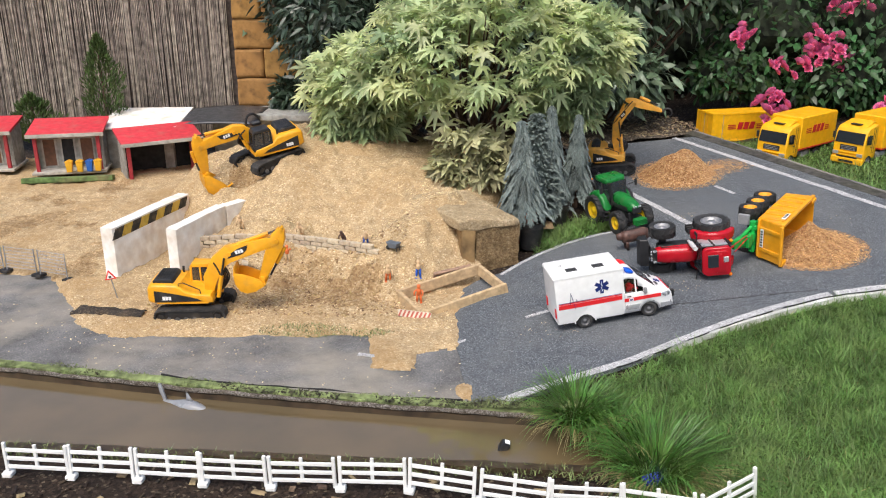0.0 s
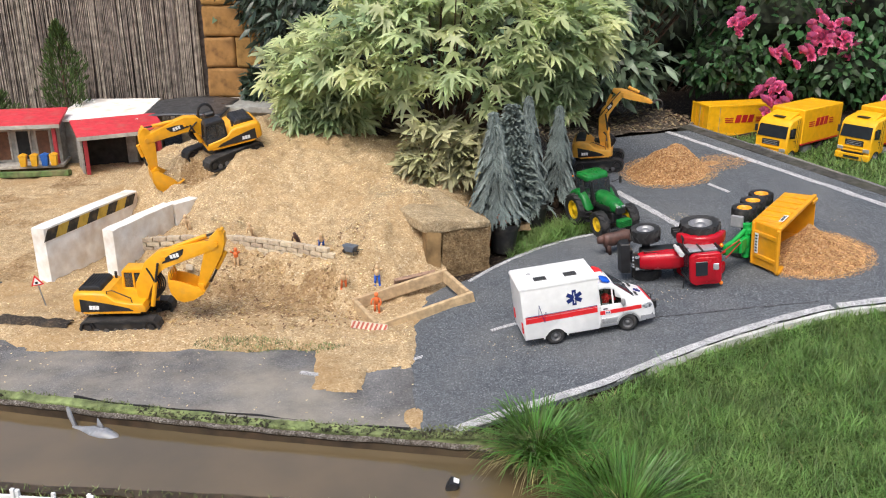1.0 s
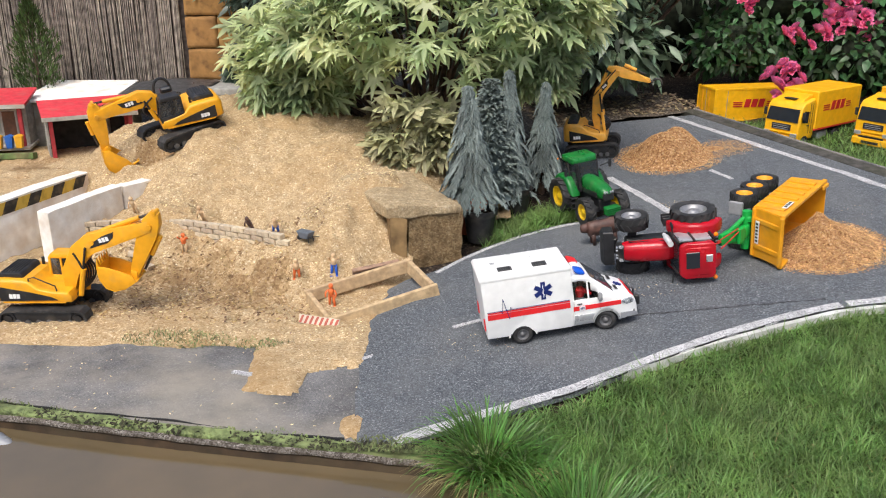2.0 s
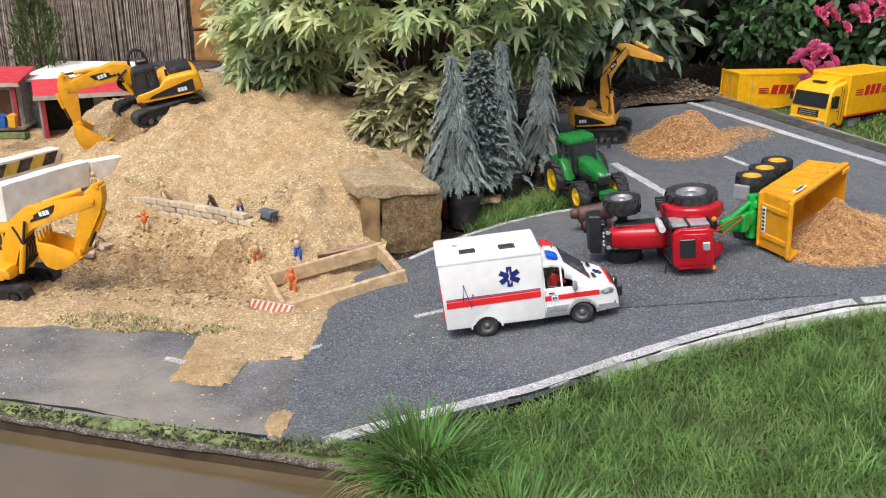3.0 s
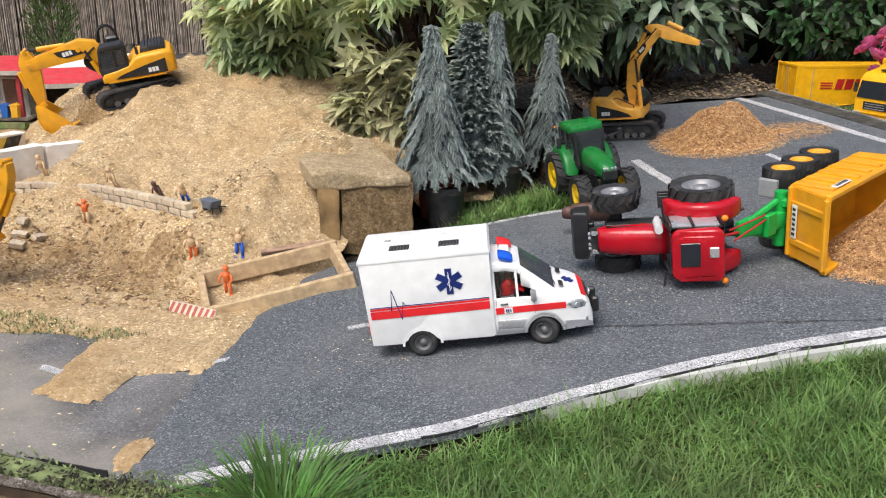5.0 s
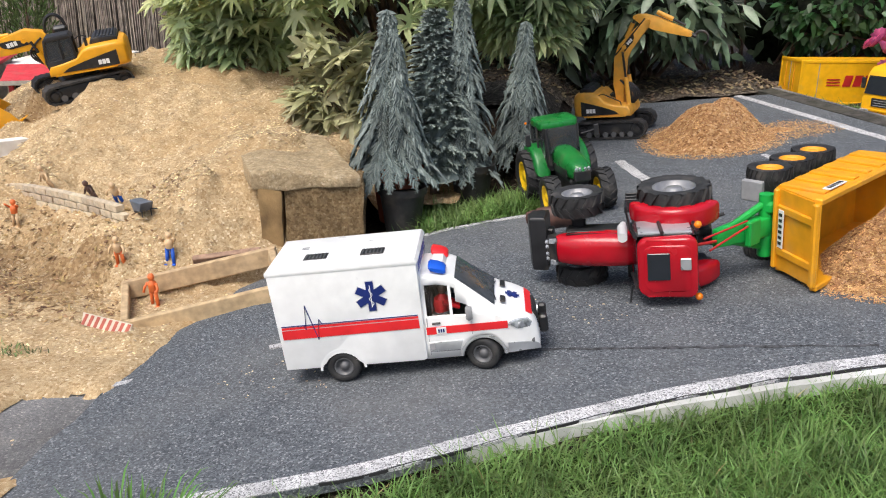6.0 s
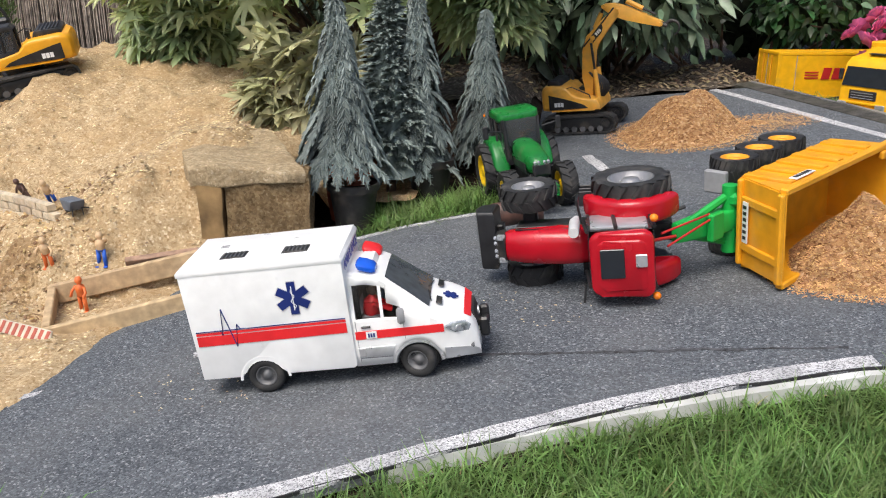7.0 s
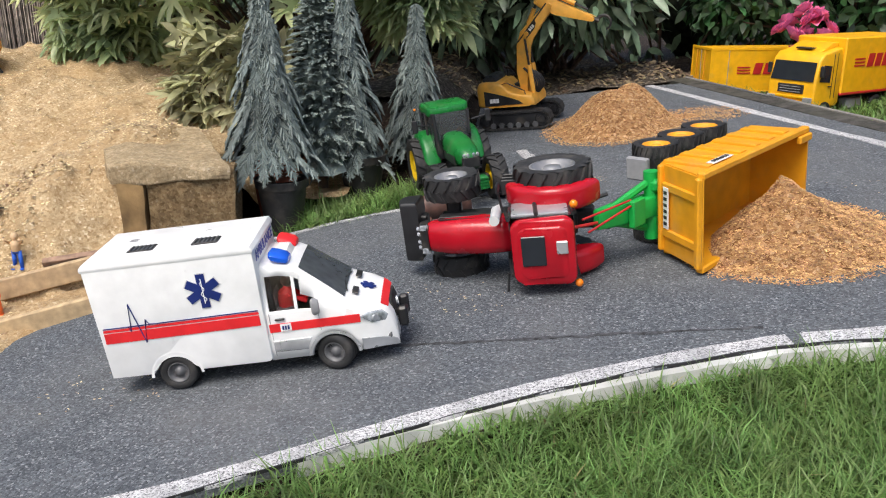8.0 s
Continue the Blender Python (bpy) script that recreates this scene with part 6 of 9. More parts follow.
M_OCHRE = mat("ochre_stone_smooth", (0.29, 0.185, 0.08), 0.85, var=0.25, scale=20, dirt=(0.14, 0.08, 0.035), dirt_amt=0.4, dirt_scale=16, bump=0.15)
M_CAP = grainy("weathered_sandy_concrete", [(0.0, (0.4, 0.295, 0.17)), (0.5, (0.54, 0.415, 0.255)), (0.92, (0.6, 0.475, 0.3)), (1.0, (0.72, 0.6, 0.42))], 260, big=11, bigcol=(0.3, 0.205, 0.11), bigamt=0.5, dist=0.006, bump=0.7, mid=45, midamt=0.25)


def rough_block(bm, c, s, m=None, cuts=6, amp=0.004, rnd=0.006, seed=0.0, freq=28):
    """A stone with worn edges and uneven faces."""
    r = bmesh.ops.create_cube(bm, size=1.0)
    vs = r["verts"]
    es = list({e for v in vs for e in v.link_edges})
    r = bmesh.ops.subdivide_edges(bm, edges=es, cuts=cuts, use_grid_fill=True)
    vs = list({v for f in bm.faces for v in f.verts if max(abs(v.co.x), abs(v.co.y), abs(v.co.z)) <= 0.5001 and not v.tag})
    for v in vs:
        p = Vector((v.co.x * s[0], v.co.y * s[1], v.co.z * s[2]))
        q = Vector([max(-s[i] / 2 + rnd, min(s[i] / 2 - rnd, p[i])) for i in range(3)])
        d = p - q
        if d.length > 1e-9:
            p = q + d.normalized() * min(d.length, rnd)
        p += Vector([amp * noise.noise(p * freq + Vector((seed, k * 7.3, seed))) for k in range(3)])
        v.co = p + Vector(c)
        if m is not None:
            v.co = m @ v.co
        v.tag = True


# stone chamber with a concrete cap beside the heap
chamber = thing("stone_chamber", pose(0.036, 2.69, 0.011, 0, 0, 14.5), "ochre stone chamber with a rough concrete cap beside the sand", "stone chamber")
bm = bmesh.new()
rough_block(bm, (0, 0, 0), (0.214, 0.31, 0.03), Matrix(((1, -0.32, 0, 0.079), (0, 1, 0, 0.158), (0.03, 0.075, 1, 0.322), (0, 0, 0, 1))), 12, 0.005, 0.006, 2.0, 22)
for v in bm.verts:
    if v.co.z > 0.322 + 0.075 * (v.co.y - 0.158):
        v.co.z += 0.02 * max(0, 1 - abs(v.co.x - 0.075 + 0.32 * v.co.y) / 0.1) * max(0.35, 1 - v.co.y * 2.5) - 0.004
part("cap_slab", bm, M_CAP, chamber, "rough weathered concrete slab")
bm = bmesh.new()
rough_block(bm, (0.16, 0.06, 0.228), (0.157, 0.1, 0.174), None, 12, 0.007, 0.004, 5.0, 30)
part("front_stone", bm, M_STONE, chamber)
bm = bmesh.new()
rough_block(bm, (0.055, 0.055, 0.225), (0.047, 0.1, 0.166), None, 6, 0.003, 0.004, 9.0, 20)
part("corner_stone", bm, M_OCHRE, chamber, "smooth ochre corner stone")
bm = bmesh.new()
rough_block(bm, (0.2, 0.165, 0.225), (0.05, 0.12, 0.164), None, 6, 0.004, 0.005, 3.0, 20)
part("side_stone", bm, M_STONE, chamber)
bm = bmesh.new()
rough_block(bm, (0.0, 0.16, 0.225), (0.05, 0.12, 0.12), None, 6, 0.004, 0.005, 13.0, 20)
part("side_stone", bm, M_STONE, chamber)


# ramp walls
def ramp_wall(name, a, b, zt0, zt1, zb, thick, label, striped):
    a, b = Vector((*a, 0)), Vector((*b, 0))
    l = (b - a).length
    w = thing(name, Matrix.Translation((a.x, a.y, 0)) @ Matrix.Rotation(math.atan2((b - a).y, (b - a).x), 4, "Z"), label, "concrete wall")
    bm = bmesh.new()
    n = 10
    prism(bm, [(0, zb), (l, zb + 0.02), (l, zt1)] + [(l * (1 - i / n), zt1 + (zt0 - zt1) * i / n + 0.002 * nz(i, l, 1.3)) for i in range(1, n)] + [(0, zt0)], thick, 0, 0.003)
    part("wall_body", bm, M_PLASTER, w)
    if striped:
        k = 9
        for i in range(k):
            x0, x1 = l * (0.01 + 0.94 * i / k), l * (0.01 + 0.94 * (i + 1) / k)
            f0, f1 = x0 / l, x1 / l
            t0, t1 = zt0 + (zt1 - zt0) * f0 - 0.006, zt0 + (zt1 - zt0) * f1 - 0.006
            h = 0.036
            bm = bmesh.new()
            prism(bm, [(x0 - 0.01, t0 - h), (x1 - 0.01, t1 - h), (x1 + 0.012, t1), (x0 + 0.012, t0)], 0.002, -thick / 2 - 0.0008)
            part("hazard_stripe", bm, M_BSTRIPE if i % 2 == 0 else M_YSTRIPE, w)
    return w


ramp_wall("ramp_wall", (-1.165, 2.765), (-1.03, 3.22), 0.297, 0.294, 0.06, 0.05, "white wall with yellow and black hazard stripes along the sand", True)
ramp_wall("ramp_wall", (-0.935, 2.745), (-0.835, 3.03), 0.3, 0.303, 0.06, 0.042, "plain white plastered wall standing in the sand", False)
ramp_wall("ramp_wall", (-0.83, 3.04), (-0.735, 3.22), 0.297, 0.287, 0.12, 0.042, "low white wall piece half buried in sand", False)

# small dry wall of bricks
mini = thing("brick_wall", pose(0, 0, 0), "low curved wall of pale miniature bricks in the sand", "toy wall")
PATH = [Vector(p) for p in ((-0.93, 2.868), (-0.72, 2.872), (-0.585, 2.858), (-0.44, 2.8), (-0.33, 2.75), (-0.222, 2.695))]


def on_path(s):
    for a, b in zip(PATH, PATH[1:]):
        l = (b - a).length
        if s <= l or b is PATH[-1]:
            p = a.lerp(b, s / l)
            return p, math.degrees(math.atan2((b - a).y, (b - a).x))
        s -= l


def brick_me(bm):
    rough_block(bm, (0, 0, 0), (0.043, 0.02, 0.0145), None, 1, 0.001, 0.002, 1.0, 60)


WALL_RISE = 0.032
total = sum((b - a).length for a, b in zip(PATH, PATH[1:]))
for course in range(-1, 3):
    s = 0.0 if course % 2 else 0.022
    while s < total:
        p, yaw = on_path(s)
        child("brick", shared("mini_brick", brick_me, M_MBRICK), mini, pose(p.x, p.y, 0.19 + 0.0155 * course + WALL_RISE * s / total + 0.004 * math.sin(s * 5), 0, 0, yaw + random.uniform(-4, 4)))
        s += 0.0455
for x, y, r in ((-0.672, 2.695, 20), (-0.632, 2.71, 75), (-0.685, 2.73, 110), (-0.662, 2.67, 10)):
    b = new("loose_brick", shared("loose_brick_mesh", lambda bm: rough_block(bm, (0, 0, 0), (0.034, 0.02, 0.014), None, 1, 0.001, 0.002, 4.0, 60), M_MBRICK))
    b.matrix_basis = pose(x, y, sand_z(x, y) + 0.006, 14, 9, r)
    tagged(b, "loose pale brick lying in the sand", "toy brick", "loose bricks in the sand")

# timber frame on the road
frame_box = thing("timber_frame", pose(0, 0, 0), "open frame of bare softwood boards lying on the ground", "wooden frame")
FC = {"f": (-0.066, 2.412, 0.137), "r": (0.194, 2.497, 0.198), "b": (0.118, 2.63, 0.216), "l": (-0.146, 2.55, 0.155)}


def board(p, q, h, th, parent, name, over=0.0, mt=None):
    p, q = Vector(p), Vector(q)
    d = (q - p)
    l = d.length + over
    f = d.normalized()
    m = lying(*((p + q) / 2), f, (0, 0, 1))
    bm = bmesh.new()
    box(bm, (0, 0, -h / 2), (l, th, h), 0.0018)
    ob = part(name, bm, mt or M_TIMBER, parent)
    ob.matrix_basis = m
    return ob


board(FC["f"], FC["r"], 0.036, 0.0135, frame_box, "board", 0.017)
board(FC["l"], FC["b"], 0.036, 0.0135, frame_box, "board", 0.017)
board(FC["f"], FC["l"], 0.036, 0.0135, frame_box, "board", -0.018)
board(FC["r"], FC["b"], 0.036, 0.0135, frame_box, "board", -0.018)
plank = thing("plank", pose(0.03, 2.628, 0.188, 30, -6, 19), "weathered brown plank with dark slots leaning in the sand", "plank")
bm = bmesh.new()
box(bm, (0, 0, 0), (0.13, 0.012, 0.03), 0.0012)
pb = part("plank_body", bm, M_TIMBER2, plank)
# slots are thin black blocks; the shade of the holes is painted
for i in range(4):
    bm = bmesh.new()
    box(bm, (-0.045 + i * 0.03, -0.0062, 0), (0.016, 0.0012, 0.012), 0)
    part("slot", bm, M_DARK, pb)
barrier = thing("barrier_board", pose(-0.088, 2.394, max(sand_z(-0.09, 2.394), sand_z(-0.05, 2.39), sand_z(-0.13, 2.4)) + 0.009, -20, 3, -10), "red and white striped toy barrier board lying on sand", "toy barrier")
bm = bmesh.new()
box(bm, (0, 0, 0), (0.105, 0.004, 0.022), 0.0008)
bb = part("board", bm, mat("cream_board", (0.6, 0.52, 0.42), 0.7, var=0.1), barrier)
for i in range(8):
    bm = bmesh.new()
    x = -0.046 + i * 0.013
    prism(bm, [(x - 0.006, -0.01), (x + 0.0005, -0.01), (x + 0.007, 0.01), (x + 0.0005, 0.01)], 0.0052, 0)
    part("red_stripe", bm, mat("barrier_red", (0.4, 0.1, 0.07), 0.7) if i == 0 else bpy.data.materials["barrier_red"], bb)

# black felt strip, road sign, site fence
mat_line = [(-1.16 + i * 0.015, 2.425 - 0.0035 * i + 0.006 * math.sin(i * 0.8)) for i in range(18)]
vs, fs = [], []
for i, (x, y) in enumerate(mat_line):
    w = 0.026 * math.sin(math.pi * min(1, (i + 1) / 5) / 2) + 0.009 * nz(x, y, 30)
    for yy, dz in ((y - w, 0.0), (y - w * 0.7, 0.008), (y + w * 0.7, 0.008), (y + w, 0.0)):
        vs.append((x - 0.03, yy + 0.045, max(road_z(x, yy + 0.045), sand_z(x - 0.03, yy + 0.045)) + 0.001 + dz + 0.004 * nz(x, yy, 22)))
    if i:
        o = i * 4
        fs += [(o - 4 + k, o + k, o + k + 1, o - 3 + k) for k in range(3)]
tagged(new("felt_strip", raw("felt_strip", vs, fs, M_BLACKMAT, True)), "black crumbling felt strip between road and sand", "felt strip", kind="structure")

sign = thing("road_sign", pose(-1.075, 2.575, 0.1, 3, -9, 8) @ Matrix.Scale(1.12, 4), "small triangular roadworks sign on a thin leaning post", "toy road sign")
bm = bmesh.new()
rod(bm, (0, 0, 0), (0, 0, 0.085), 0.0017, seg=6)
part("post", bm, M_GALV, sign)
bm = bmesh.new()
rough_block(bm, (0, 0, 0.003), (0.03, 0.022, 0.008), None, 2, 0.001, 0.002)
part("foot", bm, M_BLK, sign)
bm = bmesh.new()
prism(bm, [(-0.017, 0.078), (0.017, 0.078), (0.0, 0.108)], 0.002, -0.002)
tri = part("sign_plate", bm, M_REDS, sign)
bm = bmesh.new()
prism(bm, [(-0.011, 0.0815), (0.011, 0.0815), (0.0, 0.101)], 0.001, -0.0036)
tw = part("sign_face", bm, M_WHITEPL, tri)
bm = bmesh.new()
box(bm, (0.0, -0.0044, 0.0865), (0.007, 0.0006, 0.006), 0)
part("sign_mark", bm, M_BLK, tri)


def site_fence(a, b):
    a, b = Vector((*a, 0.106)), Vector((*b, 0.106))
    l = (b - a).length
    f = thing("site_fence", lying(*a, b - a, (0, 0, 1)), "grey wire site fence panel on dark feet", "toy fence", "grey site fence panels")
    for x in (0.006, l - 0.006):
        bm = bmesh.new()
        rod(bm, (x, 0, 0), (x, 0, 0.1), 0.0022, seg=6)
        part("post", bm, M_GALV, f)
        bm = bmesh.new()
        rough_block(bm, (x, 0, 0.004), (0.022, 0.034, 0.011), None, 2, 0.001, 0.002)
        part("foot", bm, M_BLK, f)
    bm = bmesh.new()
    for k in range(7):
        z = 0.02 + k * 0.0127
        rod(bm, (0.006, 0, z), (l - 0.006, 0, z), 0.0013, seg=4)
    part("wire_rail", bm, M_GALV, f)
    bm = bmesh.new()
    for k in range(16):
        x = 0.006 + (l - 0.012) * k / 15
        rod(bm, (x, 0, 0.02), (x, 0, 0.098), 0.0006, seg=4)
    part("wire_mesh", bm, M_GALV, f)


site_fence((-1.74, 2.895), (-1.585, 2.85))
site_fence((-1.58, 2.845), (-1.445, 2.805))
site_fence((-1.44, 2.803), (-1.315, 2.755))

# wheelbarrow
wbm = thing("wheelbarrow", pose(-0.165, 2.665, sand_z(-0.165, 2.665) + 0.001, 0, 0, 150) @ Matrix.Scale(0.78, 4), "tiny dark grey toy wheelbarrow on the sand", "toy wheelbarrow")
bm = bmesh.new()
prism(bm, [(-0.018, 0.014), (0.014, 0.013), (0.03, 0.038), (-0.028, 0.038)], 0.036, 0, 0.003)
part("tray", bm, mat("grey_blue_plastic", (0.12, 0.14, 0.17), 0.5), wbm)
bm = bmesh.new()
turned(bm, [(0.0, -0.004), (0.009, -0.004), (0.009, 0.004), (0.0, 0.004)], 14, pose(0.03, 0, 0.009))
part("wheel", bm, M_BLK, wbm)
for s in (-1, 1):
    bm = bmesh.new()
    rod(bm, (0.03, s * 0.006, 0.009), (-0.05, s * 0.014, 0.024), 0.0016, seg=6)
    rod(bm, (-0.02, s * 0.012, 0.018), (-0.022, s * 0.013, 0.0), 0.0016, seg=6)
    part("handle", bm, M_BLK, wbm)


# plain toy work figures
def peg(x, y, z, h, top, low, label, lean=0.0, yaw=0.0, arms=0.45):
    """A plain doll: two legs, trunk, arms and a head in one mesh, in two colours."""
    bm = bmesh.new()
    for s in (-1, 1):
        rod(bm, (s * h * 0.07, 0, h * 0.5), (s * h * 0.11, -h * 0.02 * s, 0), h * 0.062, h * 0.048, seg=8)
        box(bm, (s * h * 0.115, -h * 0.03, h * 0.02), (h * 0.1, h * 0.17, h * 0.04), h * 0.012)
    turned(bm, [(0.0, h * 0.44), (h * 0.105, h * 0.45), (h * 0.11, h * 0.5)], 12, pose(0, 0, 0, 90, 0, 0))
    k = len(bm.faces)
    turned(bm, [(h * 0.105, h * 0.5), (h * 0.12, h * 0.64), (h * 0.125, h * 0.73), (h * 0.055, h * 0.78), (h * 0.05, h * 0.8), (h * 0.09, h * 0.85), (h * 0.095, h * 0.91), (h * 0.065, h * 0.98), (0.0, h)], 12, pose(0, 0, 0, 90, 0, 0))
    for s in (-1, 1):
        tube(bm, [(s * h * 0.14, 0, h * 0.71), (s * h * 0.22, -h * 0.06, h * (0.71 + arms) / 2), (s * h * 0.2, -h * 0.16, h * arms)], h * 0.037, 7)
    bm.faces.ensure_lookup_table()
    for i, f in enumerate(bm.faces):
        f.material_index = 0 if i < k else 1
    ob = new("toy_figure", finish("toy_figure", bm, [low, top], True))
    ob.matrix_basis = pose(x, y, z, lean, 0, yaw)
    return tagged(ob, label, "toy figure", "plain toy work figures")


for x, y, h, top, low, lab, lean, arms in (
    (-0.182, 2.6, 0.067, M_SKIN, M_HIVIS, "plain toy figure with orange legs on the sand", 14, 0.5),
    (-0.078, 2.535, 0.067, M_HIVIS, M_HIVIS, "plain orange toy figure beside the timber frame", 5, 0.45),
    (-0.082, 2.61, 0.067, M_SKIN, M_TOYBLUE, "plain toy figure with blue legs on the sand", 0, 0.85),
    (-0.725, 2.9, 0.066, M_SKIN, M_SKIN, "plain tan toy figure behind the brick wall", 20, 0.4),
    (-0.5, 2.854, 0.066, M_SKIN, M_SKIN, "plain tan toy figure behind the brick wall", 25, 0.4),
    (-0.34, 2.785, 0.062, M_BROWN, M_BROWN, "plain brown toy figure behind the brick wall", 30, 0.5),
    (-0.268, 2.754, 0.068, M_SKIN, M_TOYBLUE, "plain toy figure with blue legs behind the brick wall", 35, 0.6),
    (-0.88, 2.894, 0.066, M_SKIN, M_SKIN, "plain tan toy figure beside the white wall", 10, 0.6),
    (-0.546, 2.773, 0.064, M_HIVIS, M_SKIN, "plain orange toy figure before the brick wall", 0, 0.85),
):
    peg(x, y, sand_z(x, y) - 0.003, h, top, low, lab, lean, random.uniform(-40, 40), arms)

# toy bull: one plain mesh
bm = bmesh.new()
turned(bm, [(0.0, -0.046), (0.02, -0.045), (0.025, -0.03), (0.022, 0.0), (0.023, 0.03), (0.021, 0.044), (0.0, 0.046)], 12, pose(0, 0, 0.046, 0, 0, 90))
turned(bm, [(0.0, 0.0), (0.015, 0.004), (0.014, 0.014), (0.011, 0.024), (0.0, 0.026)], 10, pose(-0.04, 0, 0.05, 0, -25, 80))
for x in (-0.032, 0.03):
    for s in (-1, 1):
        rod(bm, (x, s * 0.012, 0.036), (x + 0.002, s * 0.013, 0.0), 0.007, 0.005)
for v in bm.verts:
    v.co.y *= 0.8
solo("toy_bull", bm, M_BROWN, "dark brown toy bull standing on the road", "toy animal", on_road(0.662, 2.735, 12), smooth=True)

# toy dolphin half under water: one plain mesh
bm = bmesh.new()
turned(bm, [(0.0, -0.085), (0.006, -0.08), (0.01, -0.05), (0.021, -0.01), (0.023, 0.02), (0.016, 0.05), (0.008, 0.066), (0.004, 0.082), (0.0, 0.083)], 14, pose(0, 0, 0, 0, 0, -90))
prism(bm, [(-0.005, 0.018), (0.02, 0.02), (-0.004, 0.045)], 0.004, 0)
prism(bm, [(-0.078, 0.0), (-0.098, 0.03), (-0.102, 0.052), (-0.094, 0.05), (-0.07, 0.006)], 0.006, 0, 0.001)
for s in (-1, 1):
    prism(bm, [(0.02, -0.006), (0.036, -0.004), (0.018, -0.03)], 0.005, s * 0.018)
solo("toy_dolphin", bm, M_DOLPHIN, "grey toy dolphin floating in the pond", "toy animal", pose(-0.65, 1.885, 0.106, -8, 3, -20) @ Matrix.Scale(0.88, 4), smooth=True)
bm = bmesh.new()
rough_block(bm, (0, 0, 0), (0.024, 0.03, 0.03), None, 3, 0.004, 0.007, 2.0, 40)
fl = solo("float", bm, M_BLK, "small black float with a white tag in the pond", "pond float", pose(0.142, 1.69, 0.116, 10, 20, 0))
bm = bmesh.new()
box(bm, (0.002, -0.002, 0.0165), (0.012, 0.012, 0.003), 0.001)
part("tag", bm, M_WHITEPL, fl)


# ---- white pond fence ----
def fence_panel():
    l, h = 0.146, 0.077
    f = thing("fence_panel", pose(0, 0, 0), "white plastic toy fence panel with three rails by the pond", "toy fence", "white fence panels along the pond")
    for x in (0.004, l - 0.004):
        bm = bmesh.new()
        box(bm, (x, 0, h / 2 + 0.004), (0.0075, 0.007, h), 0.001)
        part("post", bm, M_WHITEPL, f)
    bm = bmesh.new()
    box(bm, (l / 2, 0, h / 2 + 0.012), (0.0075, 0.0055, h * 0.74), 0.0008)
    part("upright", bm, M_WHITEPL, f)
    for z in (0.022, 0.043, 0.064):
        bm = bmesh.new()
        box(bm, (l / 2, -0.001, z), (l - 0.016, 0.0045, 0.0085), 0.0008)
        part("rail", bm, M_WHITEPL, f)
    bm = bmesh.new()
    box(bm, (0.004, 0, 0.003), (0.022, 0.022, 0.012), 0.002)
    part("foot", bm, M_WHITEPL, f)
    return f


FP = [(-0.967, 1.58), (-0.824, 1.569), (-0.675, 1.559), (-0.53, 1.546), (-0.381, 1.534), (-0.231, 1.525), (-0.084, 1.516), (0.065, 1.484), (0.211, 1.458), (0.358, 1.44), (0.502, 1.384), (0.628, 1.45)]
first = fence_panel()
for i, (a, b) in enumerate(zip(FP, FP[1:])):
    a, b = (a[0] + 0.009, a[1]), (b[0] + 0.009, b[1])
    z0, z1 = ground_z(*a) + 0.004, ground_z(*b) + 0.004
    m = lying(a[0], a[1], z0, (b[0] - a[0], b[1] - a[1], z1 - z0), (0.03 * math.sin(i * 2.1), 0.05 * math.sin(i * 1.3), 1))
    if i == 0:
        first.matrix_basis = m
    else:
        copy_thing(first, m)
bm = bmesh.new()
rough_block(bm, (0, 0, 0.012), (0.05, 0.03, 0.026), None, 3, 0.003, 0.01, 3.0, 30)
solo("toy_shell", bm, mat("violet_blue_plastic", (0.06, 0.08, 0.6), 0.35), "small blue plastic toy lying behind the fence", "toy", pose(0.45, 1.535, ground_z(0.45, 1.535), 0, 0, 20))

